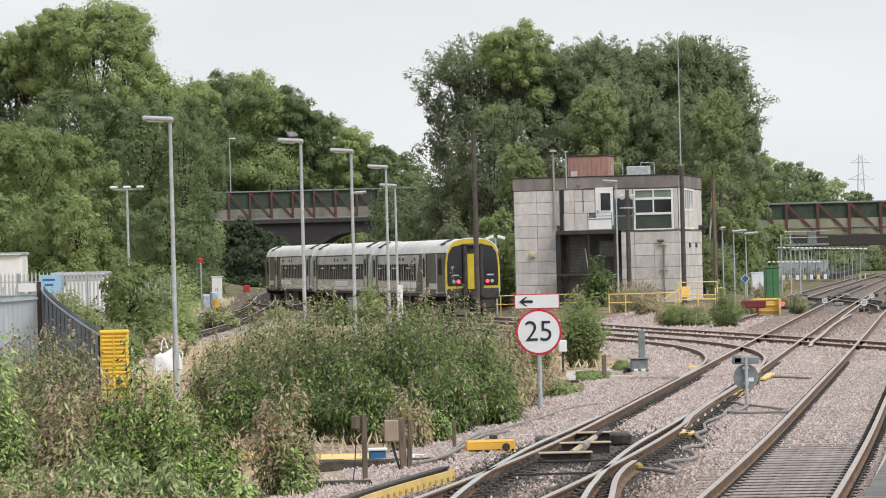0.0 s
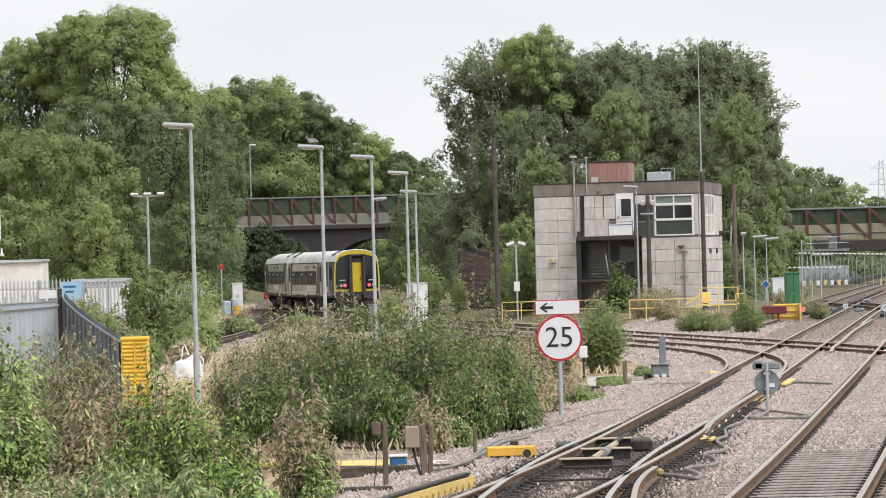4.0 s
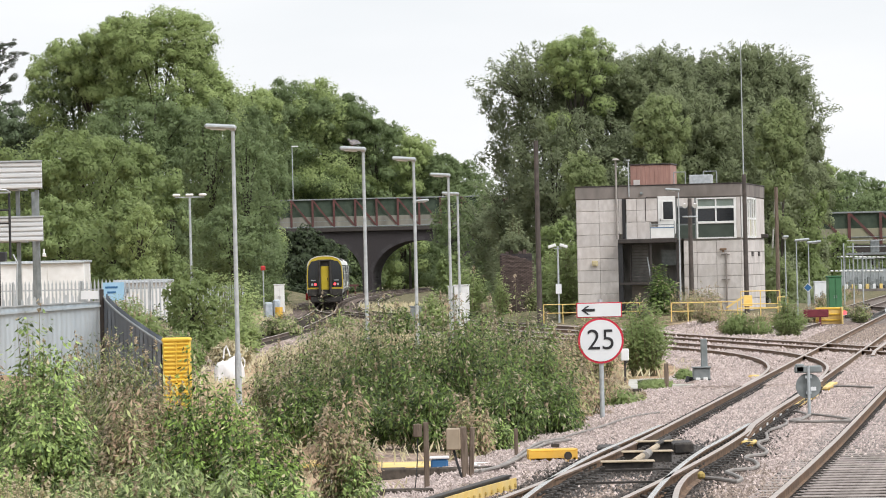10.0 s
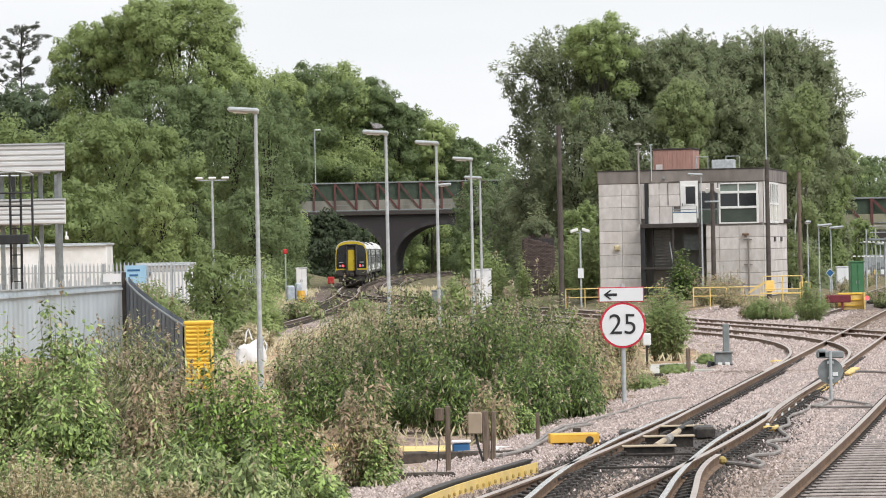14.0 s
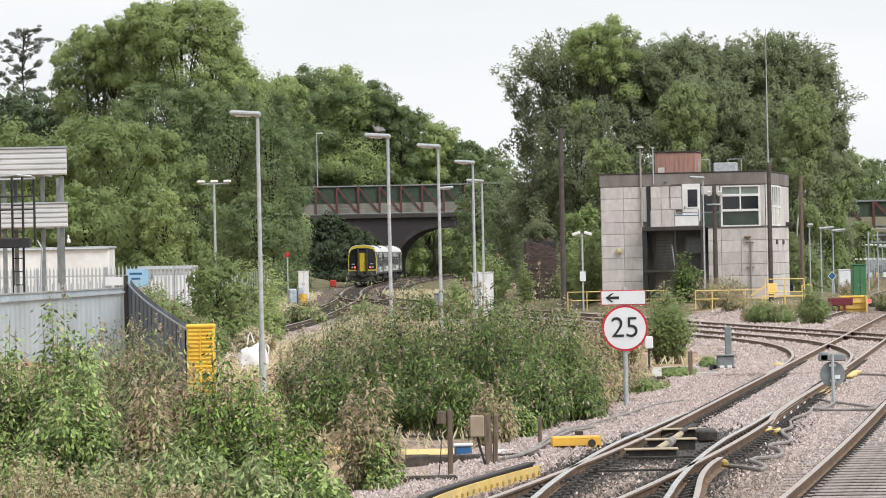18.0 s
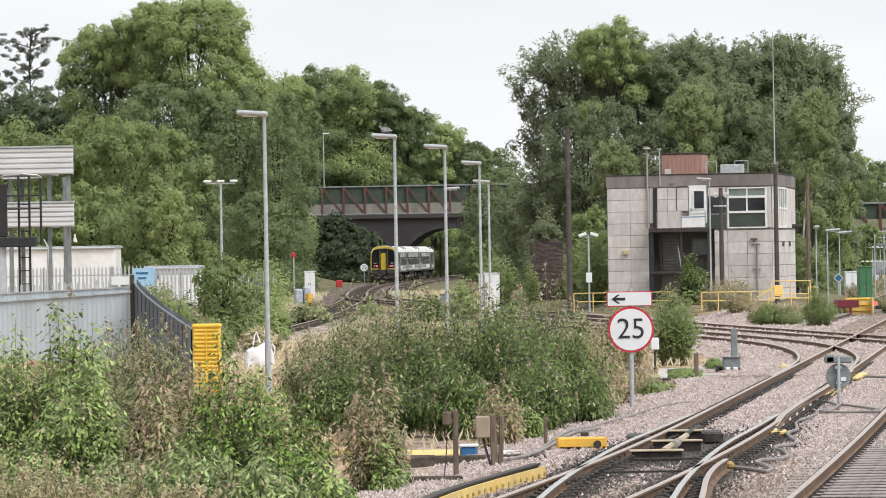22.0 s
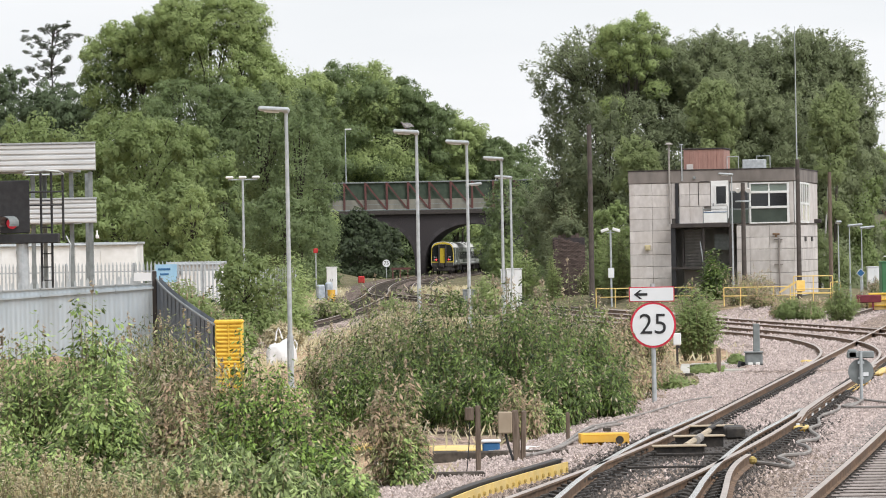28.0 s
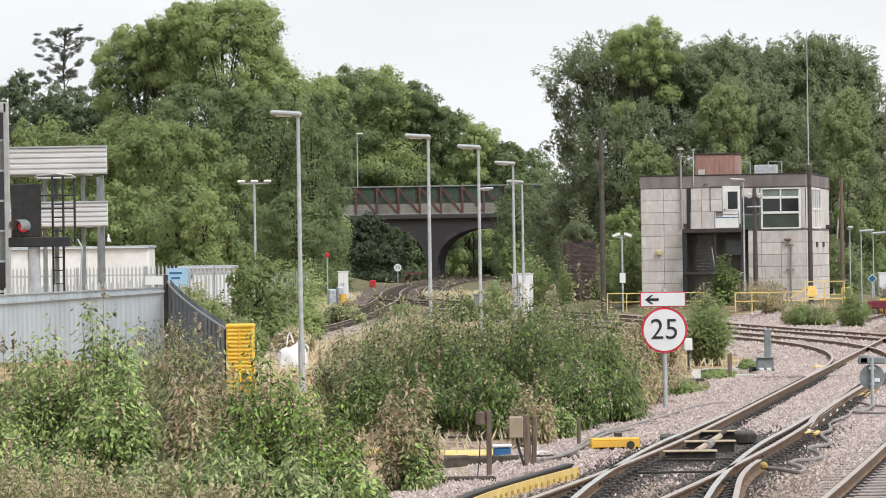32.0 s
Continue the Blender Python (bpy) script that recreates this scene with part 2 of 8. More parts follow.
M_IRON = mat("dark_greasy_iron", (0.03, 0.028, 0.026), (0.07, 0.06, 0.052), 0.6, 0.3, scale=12)
M_GALV = mat("galvanised_steel", (0.4, 0.43, 0.445), (0.52, 0.55, 0.565), 0.5, 0.3, scale=7, c3=(0.31, 0.335, 0.34))
M_GALVPANEL = mat("grey_painted_sheet", (0.42, 0.48, 0.52), (0.5, 0.56, 0.6), 0.5, 0.15, scale=1.2, c3=(0.34, 0.365, 0.37), s3=0.5, stretch=(3, 3, 0.6))
M_WHITE = mat("white_paint", (0.74, 0.74, 0.72), (0.82, 0.82, 0.81), 0.45, scale=3, c3=(0.62, 0.61, 0.58))
M_BLACK = mat("black_paint", (0.018, 0.018, 0.02), (0.03, 0.03, 0.032), 0.5, scale=8)
M_SIGNWHITE = mat("sign_face_white", (0.70, 0.72, 0.73), (0.76, 0.77, 0.78), 0.4, scale=2)
M_SIGNRED = mat("sign_rim_red", (0.52, 0.02, 0.045), (0.58, 0.03, 0.06), 0.45, scale=4)
M_YELLOW = mat("safety_yellow", (0.74, 0.49, 0.05), (0.82, 0.57, 0.085), 0.55, scale=5, c3=(0.55, 0.33, 0.05), s3=2)
M_YELLOWPALE = mat("sunbleached_yellow", (0.72, 0.5, 0.14), (0.8, 0.6, 0.24), 0.6, scale=4, c3=(0.55, 0.42, 0.2), s3=1.5)
M_GREYBOX = mat("grey_equipment_paint", (0.17, 0.19, 0.19), (0.24, 0.26, 0.26), 0.55, scale=6)
M_WOODPOST = mat("weathered_wood_post", (0.11, 0.08, 0.06), (0.20, 0.155, 0.12), 0.85, scale=6, stretch=(4, 4, 0.5), bump=0.4)
M_BROWNPOST = mat("brown_painted_post", (0.06, 0.05, 0.044), (0.095, 0.078, 0.068), 0.7, scale=5)
M_PANEL = mat("grey_mosaic_panel", (0.53, 0.492, 0.468), (0.62, 0.582, 0.556), 0.8, scale=3.0, detail=8, c3=(0.44, 0.395, 0.36), s3=0.9, f3=0.55, obrand=0.1, stretch=(1.6, 1.6, 0.9), bump=0.2)
M_CONC = mat("stained_concrete", (0.17, 0.15, 0.135), (0.26, 0.23, 0.21), 0.85, scale=1.5, c3=(0.10, 0.09, 0.08), stretch=(1, 1, 0.4), bump=0.3)
M_DARKSTEEL = mat("dark_brown_steel", (0.035, 0.03, 0.028), (0.06, 0.05, 0.045), 0.6, scale=5)
M_REDCLAD = mat("terracotta_cladding", (0.33, 0.185, 0.15), (0.43, 0.25, 0.205), 0.7, scale=3, c3=(0.28, 0.17, 0.14), stretch=(4, 4, 0.4))
M_GLASSDARK = mat("dark_window_glass", (0.008, 0.01, 0.012), (0.014, 0.016, 0.018), 0.06, scale=1, spec=0.7)
M_GREENPANEL = mat("green_infill_panel", (0.045, 0.06, 0.048), (0.06, 0.078, 0.062), 0.4, scale=2)
M_PALEGLASS = mat("pale_green_glass", (0.17, 0.21, 0.18), (0.23, 0.27, 0.24), 0.15, scale=2)
M_BRICK = mat("sooty_brickwork", (0.034, 0.03, 0.033), (0.062, 0.053, 0.053), 0.9, scale=9, c3=(0.05, 0.047, 0.05), s3=0.4, bump=0.4, obrand=0.2)
M_REDSTEEL = mat("faded_red_steel", (0.088, 0.036, 0.034), (0.135, 0.052, 0.046), 0.7, scale=2, c3=(0.075, 0.052, 0.045))
M_PALEBEAM = mat("pale_weathered_beam", (0.17, 0.165, 0.14), (0.25, 0.24, 0.2), 0.8, scale=0.8, c3=(0.11, 0.1, 0.085), stretch=(1, 1, 0.3))
M_GREENMESH = mat("green_mesh_screen", (0.04, 0.06, 0.042), (0.065, 0.088, 0.06), 0.8, scale=1.5)
M_OLIVEBEAM = mat("yellowed_olive_beam", (0.24, 0.23, 0.16), (0.32, 0.31, 0.21), 0.8, scale=0.8, c3=(0.16, 0.15, 0.11), stretch=(1, 1, 0.3))
M_GREEN = mat("green_painted_steel", (0.05, 0.16, 0.07), (0.065, 0.19, 0.09), 0.5, scale=2)
M_BAG = mat("white_woven_bag", (0.72, 0.72, 0.72), (0.82, 0.82, 0.82), 0.8, scale=6, bump=0.4)
M_BLUE = mat("blue_plastic", (0.02, 0.10, 0.24), (0.04, 0.14, 0.30), 0.5, scale=3)
M_BLUESIGN = mat("pale_blue_sign", (0.28, 0.48, 0.64), (0.34, 0.54, 0.70), 0.5, scale=2)
M_CABLE = mat("grey_cable_sheath", (0.2, 0.185, 0.17), (0.3, 0.28, 0.26), 0.7, scale=5)
M_TRAINGREY = mat("train_mid_grey", (0.5, 0.515, 0.51), (0.6, 0.61, 0.6), 0.25, 0.1, scale=1.5, c3=(0.33, 0.34, 0.33), spec=0.6)
M_TRAINPALE = mat("train_pale_band", (0.6, 0.61, 0.6), (0.7, 0.7, 0.69), 0.3, scale=1.5, c3=(0.45, 0.45, 0.44))
M_TRAINGLASS = mat("tinted_carriage_glass", (0.01, 0.012, 0.012), (0.02, 0.022, 0.022), 0.5, scale=1, spec=0.04)
M_TRAINROOF = mat("train_roof", (0.62, 0.62, 0.6), (0.72, 0.72, 0.7), 0.55, scale=1.2, c3=(0.40, 0.39, 0.37))
M_TRAINDARK = mat("train_dark_green_grey", (0.045, 0.055, 0.05), (0.07, 0.08, 0.07), 0.4, scale=2)
M_TRAINYELLOW = mat("train_end_yellow", (0.52, 0.39, 0.025), (0.58, 0.44, 0.04), 0.4, scale=2)
M_TRAINUNDER = mat("train_underframe", (0.03, 0.028, 0.026), (0.06, 0.055, 0.05), 0.8, scale=4)
M_REDLAMP = glow("red_tail_light", (1.0, 0.05, 0.06), 3.0)
M_REDSIGNAL = glow("red_signal_lens", (0.5, 0.02, 0.04), 0.35)
M_BARK = mat("tree_bark", (0.035, 0.03, 0.025), (0.075, 0.064, 0.052), 0.9, scale=5, stretch=(3, 3, 0.6), bump=0.5)
M_LIME = leaf_mat("bright_tree_leaves", (0.125, 0.18, 0.066), (0.43, 0.515, 0.215), grain=0.1, thin=0.48)
M_OAK = leaf_mat("dark_tree_leaves", (0.085, 0.122, 0.052), (0.24, 0.31, 0.142), grain=0.1, thin=0.46)
M_BIRCH = leaf_mat("grey_green_leaves", (0.145, 0.172, 0.094), (0.325, 0.372, 0.205), grain=0.05, thin=0.54)
M_YOUNGBIRCH = leaf_mat("light_birch_leaves", (0.15, 0.188, 0.082), (0.37, 0.435, 0.205), grain=0.06, thin=0.52)
M_SCRUB = leaf_mat("yellow_green_scrub_leaves", (0.115, 0.16, 0.058), (0.3, 0.375, 0.15), grain=0.1, thin=0.46)
M_HOLM = leaf_mat("dull_dark_olive_leaves", (0.115, 0.138, 0.08), (0.265, 0.305, 0.172), grain=0.05, thin=0.54)
M_YEW = leaf_mat("deep_green_leaves", (0.055, 0.08, 0.042), (0.14, 0.185, 0.095), grain=0.1, thin=0.3)
# scrub leaves with the shade round the road bridge put into their colour
M_SHADELEAF = leaf_mat("shade_darkened_scrub_leaves", (0.022, 0.034, 0.017), (0.065, 0.088, 0.042), grain=0.24, thin=0.25)
M_NETTLE = leaf_mat("yellow_green_shoots", (0.016, 0.037, 0.009), (0.19, 0.285, 0.06), (0.55, 0.5, 0.280), 0.06, grain=0.85, thin=0.18, gloss=0.3)
M_WHITEBARK = mat("pale_birch_bark", (0.42, 0.41, 0.37), (0.55, 0.54, 0.5), 0.8, scale=4, c3=(0.15, 0.14, 0.13))
M_PINE = leaf_mat("dark_needles", (0.055, 0.067, 0.05), (0.15, 0.168, 0.118), grain=0.2)
M_BUDDLEIA = leaf_mat("buddleia_leaves", (0.009, 0.022, 0.006), (0.128, 0.188, 0.046), (0.46, 0.4, 0.28), 0.05, grain=0.85, thin=0.18, gloss=0.3)
M_DRYBUSH = leaf_mat("half_withered_leaves", (0.06, 0.08, 0.032), (0.34, 0.36, 0.16), (0.46, 0.33, 0.225), 0.42, grain=0.8, thin=0.24)
M_OLIVE = leaf_mat("olive_weed_leaves", (0.03, 0.046, 0.016), (0.24, 0.28, 0.108), (0.43, 0.365, 0.265), 0.17, grain=0.8, thin=0.24, gloss=0.3)
M_WEED = leaf_mat("weed_leaves", (0.04, 0.078, 0.024), (0.305, 0.405, 0.13), (0.55, 0.48, 0.314), 0.07, grain=0.75, thin=0.24, gloss=0.3)
M_MUGWORT = leaf_mat("pale_grey_green_leaves", (0.065, 0.1, 0.04), (0.31, 0.385, 0.155), (0.5, 0.45, 0.28), 0.05, grain=0.7, thin=0.24, gloss=0.3)
M_DEAD = leaf_mat("brown_dead_leaves", (0.2, 0.15, 0.1), (0.52, 0.43, 0.3))
M_GRASS = leaf_mat("dry_grass", (0.32, 0.285, 0.155), (0.66, 0.575, 0.375))
M_STEM = mat("brown_stems", (0.16, 0.15, 0.08), (0.26, 0.23, 0.14), 0.85, scale=8)

# ---- mesh helpers ----


class MB:
    """Collects faces of one mesh."""

    def __init__(self):
        self.v, self.f, self.m = [], [], []

    def add(self, vs, fs, mi=0, tf=None):
        o = len(self.v)
        self.v += [tuple(tf @ Vector(p)) for p in vs] if tf else [tuple(p) for p in vs]
        self.f += [tuple(i + o for i in f) for f in fs]
        self.m += [mi] * len(fs)
        return self

    def box(self, x, y, z, sx, sy, sz, c=0.0, mi=0, rot=(0, 0, 0)):
        """A box round its centre, edges cut off by c."""
        h = (sx / 2, sy / 2, sz / 2)
        tf = pose(x, y, z, *rot)
        cs = [(i, j, k) for i in (-1, 1) for j in (-1, 1) for k in (-1, 1)]
        if not c:
            fs = [(0, 1, 3, 2), (4, 6, 7, 5), (0, 4, 5, 1), (2, 3, 7, 6), (0, 2, 6, 4), (1, 5, 7, 3)]
            return self.add([(a * h[0], b * h[1], d * h[2]) for a, b, d in cs], fs, mi, tf)
        vs = []
        for s in cs:
            for ax in range(3):
                vs.append(tuple(s[i] * (h[i] if i == ax else h[i] - c) for i in range(3)))
        fs = []
        for ax in range(3):
            for sg in (-1, 1):
                q = [i for i, s in enumerate(cs) if s[ax] == sg]
                fs.append([q[0] * 3 + ax, q[1] * 3 + ax, q[3] * 3 + ax, q[2] * 3 + ax])
        for ax in range(3):
            b, d = [a for a in range(3) if a != ax]
            for s1 in (-1, 1):
                for s2 in (-1, 1):
                    q = [i for i, s in enumerate(cs) if s[b] == s1 and s[d] == s2]
                    fs.append([q[0] * 3 + b, q[1] * 3 + b, q[1] * 3 + d, q[0] * 3 + d])
        for i in range(8):
            fs.append([i * 3, i * 3 + 1, i * 3 + 2])
        good = []
        for f in fs:
            a, b, d = (Vector(vs[i]) for i in f[:3])
            mid = sum((Vector(vs[i]) for i in f), Vector()) / len(f)
            good.append(tuple(f) if (b - a).cross(d - b).dot(mid) > 0 else tuple(reversed(f)))
        return self.add(vs, good, mi, tf)

    def cyl(self, p0, p1, r0, r1=None, n=10, mi=0, caps=True):
        r1 = r0 if r1 is None else r1
        p0, p1 = Vector(p0), Vector(p1)
        q = (p1 - p0).to_track_quat("Z", "Y")
        vs, fs = [], []
        for p, r in ((p0, r0), (p1, r1)):
            for i in range(n):
                a = 2 * math.pi * i / n
                vs.append(p + q @ Vector((math.cos(a) * r, math.sin(a) * r, 0)))
        for i in range(n):
            j = (i + 1) % n
            fs.append((i, j, n + j, n + i))
        if caps:
            fs += [tuple(range(n - 1, -1, -1)), tuple(range(n, 2 * n))]
        return self.add(vs, fs, mi)

    def tube(self, pts, r, n=6, mi=0, taper=1.0):
        pts = [Vector(p) for p in pts]
        vs, fs = [], []
        for k, p in enumerate(pts):
            d = pts[min(k + 1, len(pts) - 1)] - pts[max(k - 1, 0)]
            q = d.to_track_quat("Z", "Y")
            rr = r * (1 + (taper - 1) * k / max(1, len(pts) - 1))
            for i in range(n):
                a = 2 * math.pi * i / n
                vs.append(p + q @ Vector((math.cos(a) * rr, math.sin(a) * rr, 0)))
        for k in range(len(pts) - 1):
            for i in range(n):
                j = (i + 1) % n
                fs.append((k * n + i, k * n + j, (k + 1) * n + j, (k + 1) * n + i))
        fs += [tuple(range(n - 1, -1, -1)), tuple(range((len(pts) - 1) * n, len(pts) * n))]
        return self.add(vs, fs, mi)

    def sweep(self, pts, profile, mis=None, up=Vector((0, 0, 1))):
        """A closed profile (sideways, up) drawn along level points."""
        pts = [Vector(p) for p in pts]
        n, vs, fs, ms = len(profile), [], [], []
        for k, p in enumerate(pts):
            d = (pts[min(k + 1, len(pts) - 1)] - pts[max(k - 1, 0)]).normalized()
            side = d.cross(up).normalized()
            vs += [p + side * u + up * w for u, w in profile]
        o = len(self.v)
        self.v += [tuple(v) for v in vs]
        for k in range(len(pts) - 1):
            for i in range(n):
                j = (i + 1) % n
                self.f.append((o + k * n + i, o + (k + 1) * n + i, o + (k + 1) * n + j, o + k * n + j))
                self.m.append(mis[i] if mis else 0)
        self.f += [tuple(o + i for i in range(n)), tuple(o + (len(pts) - 1) * n + i for i in range(n - 1, -1, -1))]
        self.m += [0, 0]
        return self

    def prism(self, outline, depth, tf, mi=0):
        """A flat outline (x, y) counter-clockwise, given thickness along z."""
        n = len(outline)
        vs = [(x, y, depth) for x, y in outline] + [(x, y, 0) for x, y in outline]
        fs = [tuple(range(n)), tuple(range(2 * n - 1, n - 1, -1))]
        fs += [(i, n + i, n + (i + 1) % n, (i + 1) % n) for i in range(n)]
        return self.add(vs, fs, mi, tf)


def mesh_of(name, mb, mats, smooth=False, weld=False):
    me = bpy.data.meshes.new(name)
    me.from_pydata(mb.v, [], mb.f)
    if weld:
        bm = bmesh.new()
        bm.from_mesh(me)
        bmesh.ops.remove_doubles(bm, verts=bm.verts, dist=0.002)
        bm.to_mesh(me)
        bm.free()
    for m in mats if isinstance(mats, (list, tuple)) else [mats]:
        me.materials.append(m)
    if any(mb.m):
        me.polygons.foreach_set("material_index", mb.m)
    if smooth:
        me.polygons.foreach_set("use_smooth", [True] * len(me.polygons))
        me.set_sharp_from_angle(angle=radians(40))
    me.update()
    return me


def part(name, mb, mats, parent, label="", smooth=False):
    """ONE mesh under a thing or a part, in its parent's space."""
    ob = new(name, mb if isinstance(mb, bpy.types.Mesh) else mesh_of(name, mb, mats, smooth))
    ob.parent = parent
    return tagged(ob, label)


def thing(name, x, y, z, label, category, rz=0, group="", kind=""):
    ob = new(name)
    ob.empty_display_size = 0.3
    ob.matrix_basis = pose(x, y, z, 0, 0, rz)
    return tagged(ob, label, category, group, kind)


def solid(name, mb, mats, label, category, group="", kind="", at=None, smooth=False):
    ob = new(name, mesh_of(name, mb, mats, smooth))
    if at is not None:
        ob.matrix_basis = at
    return tagged(ob, label, category, group, kind)


def smooth_line(pts, step=2.0):
    """Points every step or so on a soft curve through the given ones (x, y)."""
    p = [Vector((*q, 0.0)) for q in pts]
    p = [2 * p[0] - p[1]] + p + [2 * p[-1] - p[-2]]
    out = []
    for i in range(1, len(p) - 2):
        a, b, c, d = p[i - 1:i + 3]
        k = max(1, int((c - b).length / step))
        for j in range(k):
            t = j / k
            out.append(0.5 * (2 * b + (c - a) * t + (2 * a - 5 * b + 4 * c - d) * t * t + (3 * b - a - 3 * c + d) * t ** 3))
    return out + [p[-2]]


def offset_line(pts, d):
    out = []
    for i, p in enumerate(pts):
        t = (pts[min(i + 1, len(pts) - 1)] - pts[max(i - 1, 0)]).normalized()
        out.append(p + Vector((t.y, -t.x, 0)) * d)
    return out


def leaf_mesh(name, rng, pos, nor, axis, soft, size, long, material, fold=0.16, simple=False):
    """One mesh of single leaves: places, faces, directions of growth, and the soft normal of the bough they sit on.
    Near leaves are folded along the midrib; those of far crowns are single points."""
    count = len(pos)
    nor = nor / np.linalg.norm(nor, axis=1)[:, None]
    a = axis - nor * (axis * nor).sum(1)[:, None]
    a /= np.linalg.norm(a, axis=1)[:, None] + 1e-9
    b = np.cross(nor, a)
    s = (size * (0.55 + 0.9 * rng.random(count)))[:, None]
    la, wb = a * s * long / 2, b * s / 2
    f = nor * s * fold
    if simple:
        v, k, tri = np.stack([pos - la * 0.6 + wb, pos + la, pos - la * 0.6 - wb], 1), 3, [0, 1, 2]
    else:
        v, k, tri = np.stack([pos - la, pos + wb * 0.9 - f, pos + la, pos - wb * 0.9 - f], 1), 4, [0, 1, 2, 0, 2, 3]
    faces = len(tri) // 3
    soft = soft + (0.25 if simple else 1.1) * nor
    soft /= np.linalg.norm(soft, axis=1)[:, None] + 1e-9
    me = bpy.data.meshes.new(name)
    me.vertices.add(k * count)
    me.vertices.foreach_set("co", v.reshape(-1).astype(np.float32))
    me.loops.add(3 * faces * count)
    idx = (k * np.arange(count)[:, None] + np.array(tri)).ravel()
    me.loops.foreach_set("vertex_index", idx.astype(np.int32))
    me.polygons.add(faces * count)
    me.polygons.foreach_set("loop_start", np.arange(0, 3 * faces * count, 3, dtype=np.int32))
    me.polygons.foreach_set("loop_total", np.full(faces * count, 3, dtype=np.int32))
    me.attributes.new("soft", "FLOAT_VECTOR", "POINT").data.foreach_set("vector", np.repeat(soft, k, 0).astype(np.float32).ravel())
    me.materials.append(material)
    me.update()
    me.validate()
    return me


def leaves(name, rng, clumps, count, size, material, parent=None, shell=0.55, up=0.35, jitter=0.7, long=1.9, droop=0.0, simple=False, core=0.0, core_size=1.7, core_at=0.62):
    """Many single leaves on and in a group of ellipsoids (x, y, z, rx, ry, rz)."""
    c = np.array(clumps, float)
    w = (c[:, 3] * c[:, 4] * c[:, 5]) ** (2 / 3)
    k = rng.choice(len(c), count, p=w / w.sum())
    d = rng.normal(size=(count, 3))
    d[:, 1] -= 0.5
    d /= np.linalg.norm(d, axis=1)[:, None]
    r = 1 - shell * rng.random(count) ** 2.0
    r *= 1 + 0.10 * rng.normal(size=count)
    if core:
        deep = rng.random(count) < core
        r = np.where(deep, core_at + (0.92 - core_at) * rng.random(count), r)
        size = np.where(deep, size * core_size, size)
    pos = c[k, :3] + d * c[k, 3:] * r[:, None]
    soft = d.copy()
    soft[:, 2] += up
    nor = soft + jitter * rng.normal(size=(count, 3))
    axis = rng.normal(size=(count, 3))
    axis[:, 2] -= droop
    ob = new(name, leaf_mesh(name, rng, pos, nor, axis, soft, size, long, material, simple=simple))
    if parent:
        ob.parent = parent
    return ob


def sstep(a, b, v):
    t = min(1.0, max(0.0, (v - a) / (b - a)))
    return t * t * (3 - 2 * t)

# ---- plan of the tracks: centre lines (x, y) ----
G = 0.752  # half the gauge, to the middle of the rail heads


def main_x(y):
    """Centre of the main track."""
    return 3.86 + 0.11540 * (y - 74.72) - 0.0010331 * (max(0.0, 67.81 - max(y, 32.55)) ** 2 + max(0.0, 32.55 - y) * 70.52) + 0.00002447 * max(0.0, y - 149.18) ** 2


def right_x(y):
    """Centre of the right-hand track."""
    return 6.48 + 0.12019 * (y - 70.38) - 0.0002175 * max(0.0, 69.16 - y) ** 2 - 0.00002719 * max(0.0, y - 94.93) ** 2 + 0.00004894 * max(0.0, y - 149.18) ** 2


MAIN = [Vector((main_x(y), y, 0)) for y in np.arange(-40, 570, 2.0)]
RIGHT = [Vector((right_x(y), y, 0)) for y in np.arange(-40, 570, 2.0)]
SECOND = smooth_line([(-0.9, 27.12), (0.55, 44.75), (0.95, 50.18), (1.42, 55.6), (2.0, 61.03), (2.58, 65.5), (3.3, 71.2)], 1.0)
CROSS = smooth_line([(21.0, 70.52), (16.0, 97.64), (12.25, 121.38), (9.35, 141.72), (7.0, 157.31), (4.5, 176.3), (1.3, 204.78)])
TURN = smooth_line([(5.9, 92.9), (7.0, 103.07), (7.62, 111.21), (7.83, 120.02), (7.4, 129.51), (5.9, 141.72), (3.6, 157.99), (0.6, 181.73), (-2.6, 204.78), (-6.5, 233.26)])
TRAIN_LINE = smooth_line([(4.5, 176.3), (1.3, 204.78), (-2.0, 223.09), (-5.24, 241.4), (-7.9, 256.99), (-9.9, 269.2), (-11.5, 282.08), (-12.6, 297.0),
                          (-13.6, 317.34), (-14.45, 341.75), (-15.2, 368.88), (-15.75, 398.71), (-15.9, 427.19), (-15.55, 454.31), (-14.75, 478.72),
                          (-13.5, 503.14), (-12.2, 523.48), (-9.5, 557.38), (-5.8, 592.64), (-1.0, 630.61), (6.5, 678.08), (14.0, 718.76)])
SIDE = smooth_line([(-12.4, 105.78), (-11.9, 135.62), (-11.55, 162.74), (-11.3, 189.86), (-11.2, 216.99), (-11.5, 244.11), (-12.0, 271.23), (-13.2, 309.2), (-14.45, 341.75)])
LINES = [MAIN, RIGHT, SECOND, CROSS, TURN, TRAIN_LINE, SIDE]


def rise(x, y):
    """The yard track climbs a little towards the bridge."""
    return (0.00133 * max(0.0, y - 224) - 0.1 * (1 - sstep(190, 258, y)) * sstep(136, 170, y)) * (1 - sstep(0.0, 6.0, x - 0.022 * (y - 176)))


